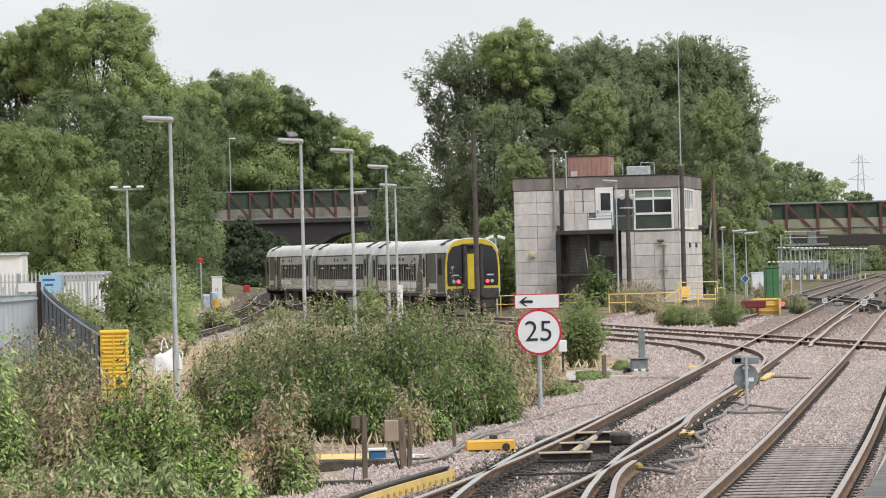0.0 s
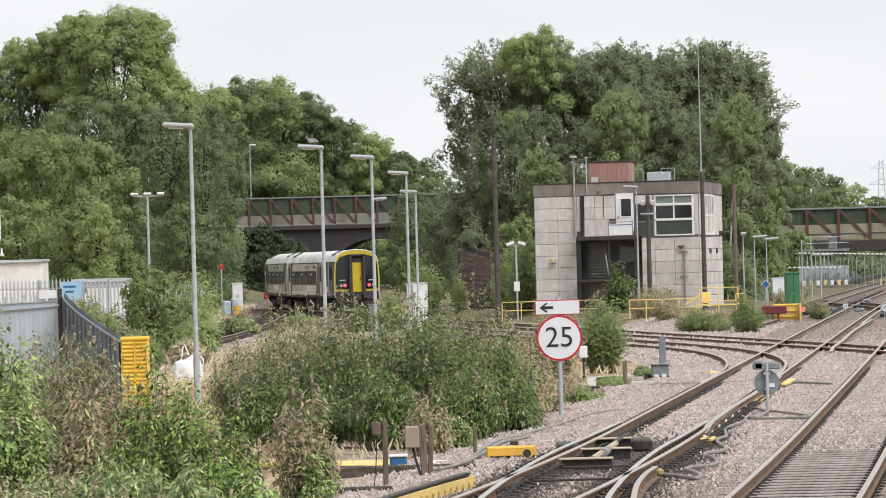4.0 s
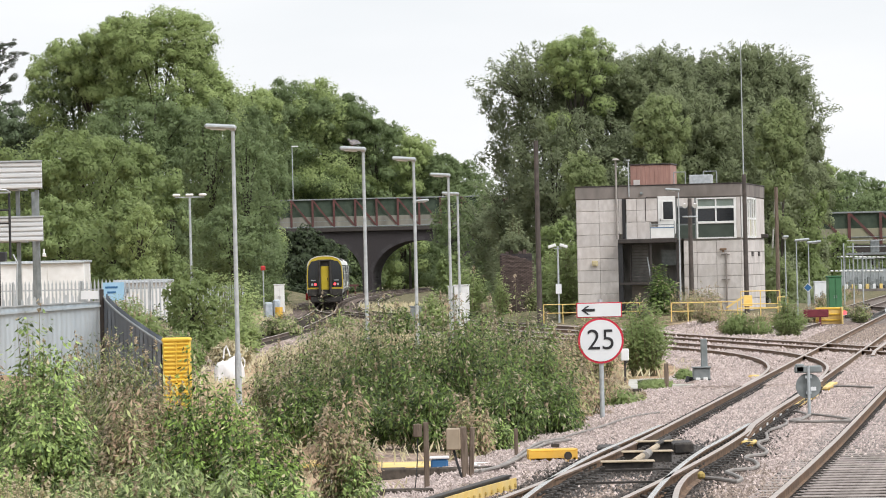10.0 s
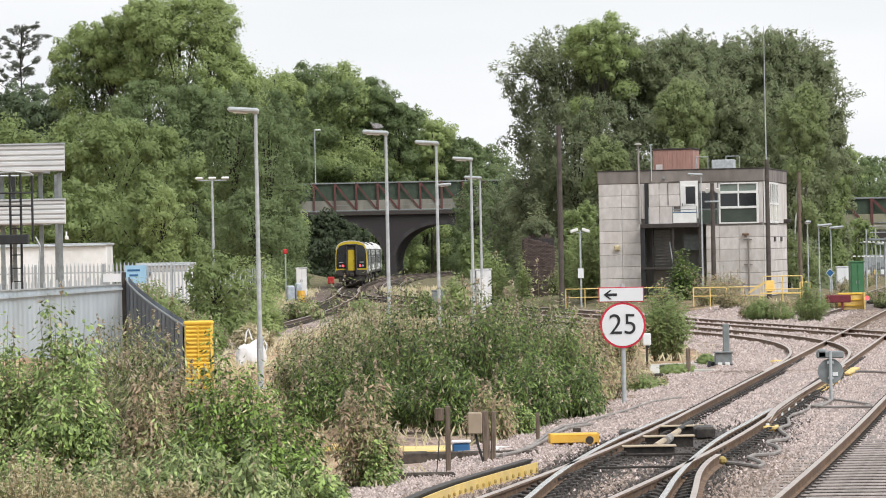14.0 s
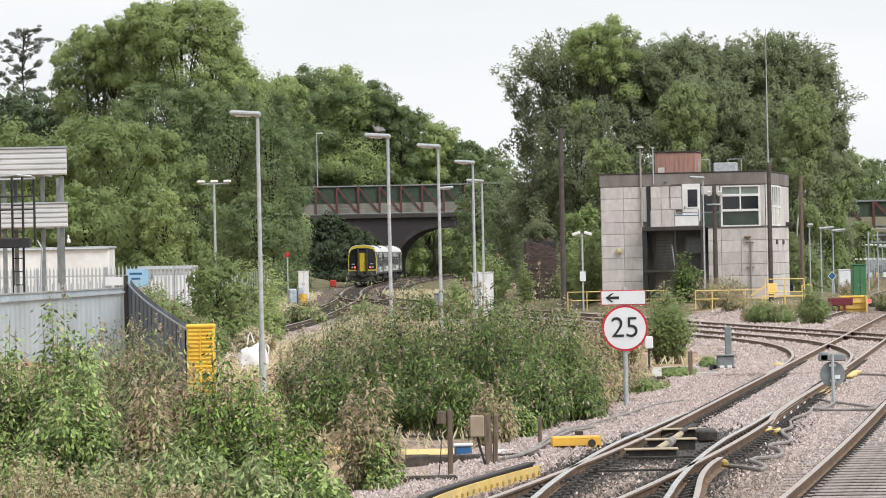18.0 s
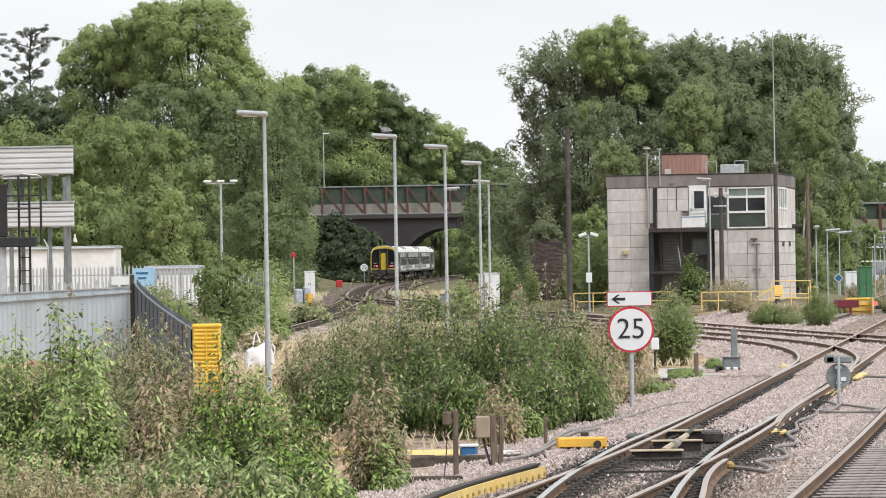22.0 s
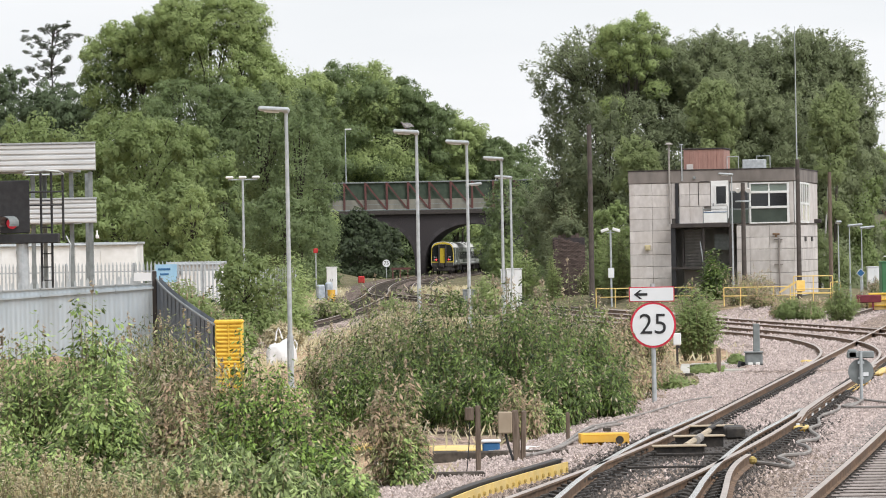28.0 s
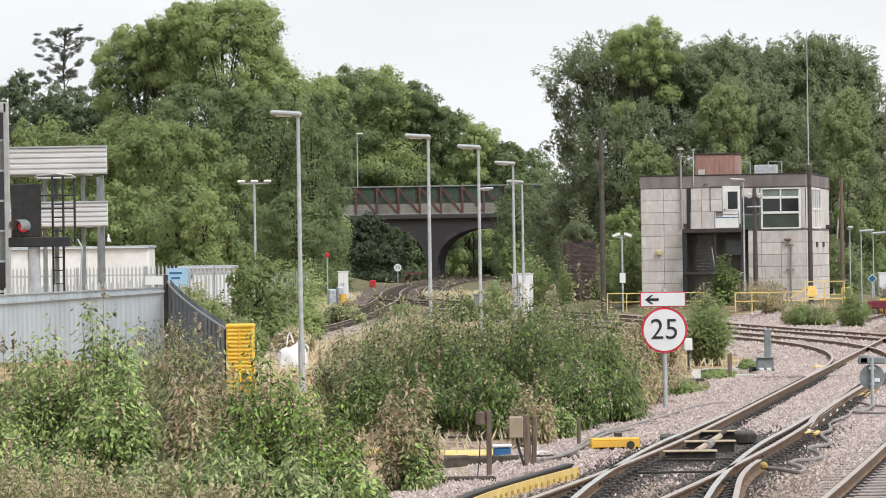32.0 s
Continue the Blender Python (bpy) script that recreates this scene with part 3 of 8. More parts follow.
def bank(x, y):
    """Height of the ground, without its small unevenness."""
    left = 9.0 * sstep(20, 46, -x) * sstep(190, 292, y)
    box = 0.42 * sstep(2.5, 6.0, x - (6.2 - 0.14 * (y - 168))) * sstep(155, 168, y) * (1 - sstep(251, 285, y)) * (1 - sstep(11.6, 14.2, x - 0.1158 * (y - 203.4)))
    far = 12.0 * sstep(583, 868, y) * sstep(-10, 60, abs(x - 30))
    ramp = 0.9 * sstep(10.3, 10.9, -x) * sstep(93.6, 103.1, y) * (1 - sstep(129, 132, y)) * (1 - sstep(40, 60, -x))
    return left + box + far + ramp + rise(x, y)


def build_ground():
    xs = np.concatenate([-np.geomspace(4000, 70, 18), np.arange(-60, -20, 2.0), np.arange(-20, 32, 0.5), np.arange(32, 70, 2.0), np.geomspace(72, 4000, 18)])
    ys = np.concatenate([-np.geomspace(3000, 25, 10), np.arange(-20, 32, 4.0), np.arange(32, 178, 0.6), np.arange(178, 624, 3.2), np.geomspace(640, 5500, 26)])
    X, Y = np.meshgrid(xs, ys)
    pts = np.stack([X.ravel(), Y.ravel()], 1)
    near = np.full(len(pts), 99.0)
    for line in LINES:
        l = np.array([(p.x, p.y) for p in line])
        for i in range(0, len(pts), 4000):
            d = np.sqrt(((pts[i:i + 4000, None, :] - l[None]) ** 2).sum(2)).min(1)
            near[i:i + 4000] = np.minimum(near[i:i + 4000], d)
    rng = np.random.default_rng(3)
    z = np.array([bank(x, y) for x, y in pts]) - 0.02
    z += np.where(near > 1.4, 0.025, 0.006) * rng.normal(size=len(z))
    rl = np.array([right_x(y) for y in pts[:, 1]])
    z -= 0.07 * ((np.abs(pts[:, 0] - rl) < 0.6) & (pts[:, 1] > 32) & (pts[:, 1] < 64.4))
    branch = np.full(len(pts), 99.0)
    for line in (CROSS, TURN):
        l = np.array([(p.x, p.y) for p in line])
        for i in range(0, len(pts), 4000):
            branch[i:i + 4000] = np.minimum(branch[i:i + 4000], np.sqrt(((pts[i:i + 4000, None, :] - l[None]) ** 2).sum(2)).min(1))
    z += 0.06 * (branch < 2.4) * (pts[:, 1] > 97) * (pts[:, 1] < 200)
    earth = np.clip((near - 2.6) / 1.2, 0, 1)
    z -= 0.13 * earth * (pts[:, 1] < 149)
    bed = 1 - np.clip((near - 2.0) / 1.9, 0, 1)
    bed = np.where((pts[:, 0] > np.array([main_x(min(542, max(27, y))) for y in pts[:, 1]])) & (pts[:, 1] < 353), 1.0, bed)
    bed = np.where((pts[:, 1] > 136) & (pts[:, 0] > 2) & (pts[:, 1] < 190), np.maximum(bed, 0.75), bed)
    bed = np.where((pts[:, 1] > 258) & (near < 3.6), np.maximum(bed, 0.5), bed)
    rubble = (pts[:, 1] < 74) & (pts[:, 1] > 46) & (pts[:, 0] > -3.0) & (pts[:, 0] < 3)
    bed = np.where(rubble, np.maximum(bed, 0.5), bed)
    nx = len(xs)
    i, j = np.meshgrid(np.arange(nx - 1), np.arange(len(ys) - 1))
    a = (j * nx + i).ravel()
    faces = np.stack([a, a + 1, a + nx + 1, a + nx], 1)
    me = bpy.data.meshes.new("ground")
    me.from_pydata(np.column_stack([pts, z]).tolist(), [], faces.tolist())
    me.attributes.new("bed", "FLOAT", "POINT").data.foreach_set("value", bed.astype(np.float32))
    grass = np.clip((pts[:, 1] - 163) / 54, 0, 1) * np.maximum(np.clip((-pts[:, 0] + 30) / 10, 0.3, 1), np.clip((pts[:, 1] - 271) / 54, 0, 1))
    grass = np.where((pts[:, 1] < 350) & (pts[:, 0] < -2), 0.3 * grass, grass)
    me.attributes.new("grass", "FLOAT", "POINT").data.foreach_set("value", grass.astype(np.float32))
    mxs = np.array([main_x(min(542, max(27, y))) for y in pts[:, 1]])
    grime = 0.7 * np.clip((pts[:, 1] - 160) / 30, 0, 1) * (pts[:, 0] > mxs - 3.2)
    toe = np.clip(1.9 - np.abs(pts[:, 0] - mxs + 0.3), 0, 1) * np.clip((69.2 - pts[:, 1]) / 5.4, 0, 1)
    yard = 0.8 * np.clip((pts[:, 1] - 190) / 34, 0, 1) * np.clip((6.5 - near) / 2, 0, 1) * (pts[:, 0] < 3)
    dirt = 0.55 * np.clip((68 - pts[:, 1]) / 12, 0, 1) * (pts[:, 0] > mxs)
    grime = np.maximum(np.maximum(grime, toe), np.maximum(yard, dirt))
    me.attributes.new("grime", "FLOAT", "POINT").data.foreach_set("value", grime.astype(np.float32))
    me.materials.append(M_GROUND)
    me.polygons.foreach_set("use_smooth", [True] * len(me.polygons))
    me.update()
    tagged(new("ground", me), "pinkish-grey track ballast passing into dry tan earth", "ground", kind="structure")


build_ground()

RAIL = [(-0.07, 0.0), (-0.07, 0.012), (-0.011, 0.032), (-0.011, 0.112), (-0.036, 0.124), (-0.036, 0.150), (-0.029, 0.159),
        (0.029, 0.159), (0.036, 0.150), (0.036, 0.124), (0.011, 0.112), (0.011, 0.032), (0.07, 0.012), (0.07, 0.0)]
RAIL_MATS = [0, 0, 0, 0, 0, 1, 1, 1, 0, 0, 0, 0, 0, 0]
CLIP = MB()
CLIP.tube([(0.06, -0.05, 0.015), (0.10, -0.05, 0.05), (0.15, -0.02, 0.055), (0.15, 0.03, 0.055), (0.10, 0.05, 0.05), (0.06, 0.04, 0.02)], 0.012, 5)
CLIP.box(0.1, 0, 0.01, 0.12, 0.14, 0.02)


BIGCLIP = MB()
BIGCLIP.tube([(0.06, -0.08, 0.015), (0.11, -0.085, 0.07), (0.19, -0.05, 0.085), (0.2, 0.03, 0.085), (0.14, 0.07, 0.075), (0.07, 0.05, 0.03)], 0.02, 5)
BIGCLIP.box(0.12, 0, 0.012, 0.2, 0.22, 0.03)


def along(line, step, a=0.0, b=1e9):
    """Poses every step along a line: place, heading in degrees."""
    out, left = [], 0.0
    for p, q in zip(line, line[1:]):
        d = (q - p).length
        t = left
        while t < d:
            pt = p + (q - p) * (t / d)
            if a <= pt.y <= b:
                out.append((pt.x, pt.y, math.degrees(math.atan2(q.y - p.y, q.x - p.x)) - 90))
            t += step
        left = t - d
    return out


def rail_part(parent, pts, z=0.012, head=None, web=None):
    mb = MB()
    mb.sweep([(p.x, p.y, z + rise(p.x, p.y)) for p in pts], RAIL, RAIL_MATS)
    return part("rail", mb, [web or M_RUST, head or M_RAILTOP], parent)


def track(name, label, line, sleeper_mesh, step, near_to, far_to, z=0.0, clips_to=0, rails=(-G, G), sink=0.0, clip=None):
    tr = thing(name, 0, 0, z, label, "railway track", kind="structure")
    for d in rails:
        rail_part(tr, offset_line(line, d), head=M_POLISHED if name == "turnout_track" else None, web=M_DARKRUST if name in ("yard_track", "second_yard_track", "siding_track", "outer_track", "far_crossover") else None)
    for x, y, rz in along(line, step, 30, near_to):
        s = part("sleeper", sleeper_mesh, None, tr)
        s.matrix_basis = pose(x, y, rise(x, y) - sink, 0, 0, rz)
    rest, clips = MB(), MB()
    for x, y, rz in along(line, step, near_to, far_to):
        rest.box(x, y, -0.05 - sink + rise(x, y), 2.5, 0.25, 0.13, 0, 0, (0, 0, rz))
    if rest.v:
        tagged(part("far_sleepers", rest, sleeper_mesh.materials[0], tr), kind="stuff")
    for x, y, rz in along(line, step, 32, clips_to):
        m = pose(x, y, 0.012, 0, 0, rz)
        for d in rails:
            for s in (0, 180):
                clips.add((clip or CLIP).v, (clip or CLIP).f, 0, m @ pose(d, 0, 0, 0, 0, s))
    if clips.v:
        tagged(part("rail_clips", clips, M_IRON, tr), kind="stuff")
    return tr


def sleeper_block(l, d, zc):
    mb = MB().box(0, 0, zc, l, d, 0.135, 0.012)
    # only the top faces stay pale; flanks take the painted shade tone
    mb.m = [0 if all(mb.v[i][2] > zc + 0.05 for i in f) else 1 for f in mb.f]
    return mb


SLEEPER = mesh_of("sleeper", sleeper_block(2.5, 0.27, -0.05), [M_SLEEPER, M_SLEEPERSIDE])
BEARER = mesh_of("sleeper", MB().box(0, 0, -0.056, 2.7, 0.26, 0.13, 0.012), M_TIMBER)
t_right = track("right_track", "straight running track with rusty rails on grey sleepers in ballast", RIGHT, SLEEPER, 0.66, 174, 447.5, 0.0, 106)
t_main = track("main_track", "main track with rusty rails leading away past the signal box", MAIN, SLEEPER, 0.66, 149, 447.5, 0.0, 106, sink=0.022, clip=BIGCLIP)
t_second = track("turnout_track", "curved turnout rails with polished heads joining the main track", SECOND, BEARER, 0.66, 64, 63.9, 0.0, 62.4, sink=0.01, clip=BIGCLIP)
t_cross = track("crossing_track", "rusty track crossing the others at a flat angle", CROSS, SLEEPER, 0.66, 183, 189.9, sink=0.02)
t_turn = track("curved_branch_track", "rusty branch rails curving sharply off the main track", TURN, SLEEPER, 0.66, 163, 230.5, sink=0.02)
t_train = track("yard_track", "single track winding towards the arched bridge", TRAIN_LINE, BEARER, 0.66, 178, 569.6, sink=0.02)
YARD = [p for p in offset_line(TRAIN_LINE, 3.3) if 252 < p.y < 570]
t_yard = track("second_yard_track", "rusty second yard track running beside the train's track", YARD, BEARER, 0.66, 252, 556.0, sink=0.02)
t_side = track("siding_track", "rusty siding beside dry grass and bushes", SIDE, BEARER, 0.66, 107, 325.5, sink=0.02)

# ---- train ----
CAR_L, CAR_GAP = 21.7, 0.5
SIDE_PROFILE = [(1.30, 1.02), (1.355, 1.25), (1.36, 2.2), (1.33, 2.75), (1.27, 3.12)]
ROOF_PROFILE = [(1.27, 3.12), (1.16, 3.42), (0.95, 3.62), (0.6, 3.75), (0.2, 3.80)]


def rounded(w, h, r, n=4):
    out = []
    for cx, cy, a0 in ((w / 2 - r, h / 2 - r, 0), (-w / 2 + r, h / 2 - r, 90), (-w / 2 + r, -h / 2 + r, 180), (w / 2 - r, -h / 2 + r, 270)):
        for k in range(n + 1):
            a = radians(a0 + 90 * k / n)
            out.append((cx + r * math.cos(a), cy + r * math.sin(a)))
    return out


def shell(profile, y0, y1):
    """Both flanks of a car between y0 and y1."""
    full = [(x, z) for x, z in profile] + [(-x, z) for x, z in reversed(profile)]
    n = len(full)
    vs = [(x, y, z) for y in (y0, y1) for x, z in full]
    fs = [(i, i + 1, n + i + 1, n + i) for i in range(n - 1)]
    fs += [(n - 1, 0, n, 2 * n - 1), tuple(range(n)), tuple(range(2 * n - 1, n - 1, -1))]
    return MB().add(vs, fs)


def facing(x, y, z):
    """Space in which x runs sideways, y upwards and z towards the rear of a car."""
    return Matrix(((1, 0, 0, x), (0, 0, -1, y), (0, 1, 0, z), (0, 0, 0, 1)))


def flank(x, y, z, s):
    """Space whose z points out of a car's flank on side s."""
    return Matrix(((0, 0, s, x), (s, 0, 0, y), (0, 1, 0, z), (0, 0, 0, 1)))


def rail_car(cab, label):
    car = thing("rail_car", 0, 0, 0, label, "rail car", group="cars of the train")
    h = CAR_L / 2
    part("body", shell(SIDE_PROFILE, -h, h), M_TRAINGREY, car, smooth=True)
    part("roof", shell(ROOF_PROFILE, -h + (0.12 if cab else 0), h), M_TRAINROOF, car, "pale dusty roof", smooth=True)
    for y in (-h + 2.0, h - 1.6):
        for s in (-1, 1):
            part("roof_hatch", MB().box(s * 0.86, y, 3.66, 0.62, 0.9, 0.05, 0.015, 0, (0, s * 26, 0)), M_TRAINUNDER, car)
    for s in (-1, 1):
        part("solebar", MB().box(s * 1.31, 0, 1.08, 0.06, CAR_L - 0.1, 0.16, 0.01), M_TRAINUNDER, car)
        part("cantrail_stripe", MB().box(s * 1.275, 0, 3.1, 0.03, CAR_L - 0.2, 0.06), M_TRAINUNDER, car)
        doors = (-h + (5.6 if cab else 1.3), h - 1.3)
        for y in doors:
            d = part("door", MB().prism(rounded(1.1, 2.0, 0.08), 0.03, flank(s * 1.352, y, 2.12, s)), M_TRAINGREY, car, "grey plug door")
            part("door_window", MB().prism(rounded(0.5, 0.95, 0.1), 0.012, flank(s * 1.384, y, 2.42, s)), M_TRAINGLASS, d)
            for e in (-0.6, 0.6):
                part("door_edge", MB().prism(rounded(0.22, 2.02, 0.02), 0.035, flank(s * 1.352, y + e, 2.12, s)), M_TRAINDARK, d)
        y = doors[0] + (3.1 if cab else 1.7)
        k = 0
        while y < doors[1] - 1.3:
            w = part("window", MB().prism(rounded(1.22, 0.84, 0.08), 0.014, flank(s * 1.352, y, 2.2, s)), M_TRAINGLASS, car)
            part("window_pillar", MB().prism(rounded(0.1, 0.84, 0.02), 0.022, flank(s * 1.352, y, 2.2, s)), M_TRAINGREY, w)
            if k % 3 == 1:
                part("hopper_rail", MB().prism(rounded(1.2, 0.06, 0.02), 0.022, flank(s * 1.352, y, 2.42, s)), M_TRAINPALE, w)
            y += 1.44
            k += 1
        for dy in (-2.4, -1.7, 0.9, 1.9):
            part("side_vent", MB().prism(rounded(0.3, 0.16, 0.03), 0.012, flank(s * 1.333, dy, 2.86, s)), M_TRAINUNDER, car)
        # pale strip stands in for the bright reflection low on the flank
        part("lower_band", MB().prism(rounded(CAR_L - 0.3, 0.13, 0.02), 0.012, flank(s * 1.345, 0, 1.3, s)), M_TRAINPALE, car, "pale lower band painted as a reflection")
        part("lettering_bar", MB().prism(rounded(4.6, 0.3, 0.05), 0.014, flank(s * 1.352, -0.6, 1.55, s)), M_SIGNWHITE, car)
        if cab:
            part("cab_side_band", MB().prism([(-2.7, -0.9), (5.6, -0.9), (4.2, 0.98), (-2.7, 0.98)] if s < 0 else [(-2.7, -0.9), (-2.7, 0.98), (4.2, 0.98), (5.6, -0.9)][::-1],
                 0.012, flank(s * 1.35, -h + 2.72, 2.1, s) @ Matrix.Diagonal((s, 1, 1, 1))), M_TRAINDARK, car)
            part("cab_lettering", MB().prism(rounded(2.2, 0.28, 0.05), 0.016, flank(s * 1.352, -h + 3.2, 1.5, s)), M_TRAINPALE, car)
            part("cab_door_edge", MB().prism(rounded(0.12, 2.0, 0.02), 0.034, flank(s * 1.352, -h + 2.2, 2.1, s)), M_TRAINPALE, car)
            part("cab_window", MB().prism(rounded(0.8, 0.8, 0.08), 0.03, flank(s * 1.35, -h + 1.3, 2.45, s)), M_TRAINGLASS, car)
    for y in (-h + 2.9, h - 2.9):
        bogie = part("bogie", MB().box(-0.95, y, 0.55, 0.16, 3.3, 0.34, 0.05).box(0.95, y, 0.55, 0.16, 3.3, 0.34, 0.05).box(0, y, 0.62, 2.0, 0.5, 0.3, 0.04), M_TRAINUNDER, car)
        for dy in (-1.3, 1.3):
            for s in (-1, 1):
                part("wheel", MB().cyl((s * 0.70, y + dy, 0.42), (s * 0.84, y + dy, 0.42), 0.42, n=18), M_TRAINUNDER, bogie)
    for y, l in ((-2.2, 2.6), (1.6, 3.0)):
        part("underfloor_box", MB().box(0, y, 0.72, 2.3, l, 0.56, 0.05), M_TRAINUNDER, car)
    e = -h
    if not cab:
        part("gangway", MB().box(0, e - 0.08, 2.1, 1.1, 0.34, 2.2, 0.08), M_BLACK, car)
        return car
    # the cab end: yellow rim, black windscreens, gangway with a yellow door, tail lights
    outline = [(1.32, 1.34)] + [(x * 0.985, z) for x, z in SIDE_PROFILE[2:-1]] + [(x * 0.985, z) for x, z in ROOF_PROFILE]
    outline = outline + [(-x, z) for x, z in reversed(outline)]
    part("end_panel", MB().prism(outline, 0.06, facing(0, e + 0.02, 0)), M_TRAINYELLOW, car, "yellow warning end")
    for s in (-1, 1):
        scr = [(0.38, 1.5), (1.225, 1.5), (1.262, 1.7), (1.25, 2.6), (1.19, 3.08), (0.99, 3.4), (0.38, 3.55)]
        scr = [(s * x, z) for x, z in scr]
        part("windscreen", MB().prism(scr if s > 0 else scr[::-1], 0.02, facing(0, e - 0.04, 0)), M_GLASSDARK, car, "black cab window")
        part("tail_light", MB().cyl((s * 0.72, e - 0.06, 1.72), (s * 0.72, e - 0.09, 1.72), 0.09, n=14), M_REDLAMP, car, "lit red tail light")
        part("head_light", MB().cyl((s * 0.95, e - 0.06, 1.72), (s * 0.95, e - 0.085, 1.72), 0.085, n=14), M_GALV, car)
        part("gangway_side", MB().box(s * 0.40, e - 0.17, 2.2, 0.17, 0.3, 2.5, 0.05), M_TRAINUNDER, car)
        part("number_bars", MB().box(s * 0.86, e - 0.065, 2.02, 0.34, 0.01, 0.07), M_GALV, car)
    part("gangway_top", MB().box(0, e - 0.17, 3.48, 1.04, 0.3, 0.14, 0.06), M_TRAINUNDER, car)
    part("door_header", MB().box(0, e - 0.11, 3.24, 0.66, 0.06, 0.36, 0.02), M_TRAINUNDER, car)
    door = part("gangway_door", MB().box(0, e - 0.09, 2.2, 0.56, 0.05, 1.76, 0.02), M_TRAINYELLOW, car, "yellow gangway door")
    part("door_handle", MB().box(0.2, e - 0.125, 2.1, 0.04, 0.03, 0.2, 0.008), M_BLACK, door)
    part("front_skirt", MB().box(0, e - 0.02, 1.12, 2.56, 0.12, 0.56, 0.06).box(0, e + 0.05, 0.62, 2.2, 0.12, 0.5, 0.06), M_TRAINUNDER, car)
    part("coupler", MB().box(0, e - 0.3, 0.95, 0.36, 0.5, 0.36, 0.06), M_IRON, car)
    part("end_rim", MB().tube([(x * 1.0, e - 0.02, z) for x, z in ROOF_PROFILE + [(-x, z) for x, z in reversed(ROOF_PROFILE)]], 0.035, 6), M_TRAINROOF, car)
    return car


CARS = [rail_car(True, "grey diesel rail car with yellow end and red lights"),
        rail_car(False, "grey middle rail car with dark windows and pale roof"),
        rail_car(True, "grey leading rail car with dark windows and pale roof")]

LINE_S = [0.0]
for _p, _q in zip(TRAIN_LINE, TRAIN_LINE[1:]):
    LINE_S.append(LINE_S[-1] + (_q - _p).length)


def on_line(s):
    i = min(len(TRAIN_LINE) - 2, max(0, int(np.searchsorted(LINE_S, s)) - 1))
    p, q = TRAIN_LINE[i], TRAIN_LINE[i + 1]
    return p + (q - p) * ((s - LINE_S[i]) / (LINE_S[i + 1] - LINE_S[i]))


START_S = LINE_S[min(range(len(TRAIN_LINE)), key=lambda i: abs(TRAIN_LINE[i].y - 204.8))]


def motions():
    """The train draws away at about 8 m/s, each car on its two bogies."""
    for k, car in enumerate(CARS):
        rows = []
        for i in range(65):
            t = i * 0.5
            rear = START_S + 10.9 * t - 0.0117 * t * t + k * (CAR_L + CAR_GAP)
            a, b = on_line(rear + 2.9), on_line(rear + CAR_L - 2.9)
            mid, d = (a + b) / 2, b - a
            rows.append((t, pose(mid.x, mid.y, 0.17 + rise(mid.x, mid.y), 0, 0, math.degrees(math.atan2(d.y, d.x)) - 90 + (180 if k == 2 else 0))))
        walk(car, rows)
    # the pigeon leaves its lantern and drops away behind the bushes
    x, y, z = PERCH
    ground_z = bank(-2.6, 132.9)
    flight = ((29.03, x + 0.02, y, z + 0.03, -5, 70), (29.2, x + 0.2, y + 0.2, z - 0.1, -20, 30), (29.4, -3.98, 116.63, z - 0.62, -25, 0), (29.6, -3.98, 118.66, z - 1.13, -25, -8), (29.8, -3.94, 120.7, z - 1.7, -25, -8),
              (30.0, -3.95, 122.73, z - 2.3, -22, -8), (30.2, -3.78, 124.77, z - 2.9, -20, -10), (30.5, -3.55, 127.48, z - 3.7, -18, -10), (31.0, -3.0, 131.55, ground_z + 0.9, -5, -10), (31.4, -2.6, 132.9, ground_z, 0, -10), (32.0, -2.6, 132.9, ground_z, 0, -10))
    walk(PIGEON, [(0.0, pose(x, y, z, 0, 0, 90)), (14.0, pose(x, y, z, 0, 0, 84)), (28.0, pose(x, y, z, 0, 0, 88)), (28.9, pose(x, y, z, 0, 0, 90))] + [(t, pose(a, b, c, rx, 0, rz)) for t, a, b, c, rx, rz in flight])
    for s, wing in WINGS:
        def folded(part_way=1.0):
            return pose(s * 0.05, 0.045, 0.158, 62 * part_way + 20, 0, -s * 82 * part_way)
        rows = [(0.0, folded()), (28.9, folded()), (28.97, folded(0.5))]
        for k, up in enumerate((35, -15, 40, -20, 20, 50, 5, 45, -5, 38, 0, 25, -5, 35, 0, 35, 0, 35, 0, 35, 0, 20)):
            rows.append((29.03 if k == 0 else 29.0 + 0.1 * k, pose(s * 0.045, 0.045, 0.158, 15, -s * up, 0)))
        walk(wing, rows + [(31.3, folded(0.5)), (31.5, folded()), (32.0, folded())])

# ---- bridges ----


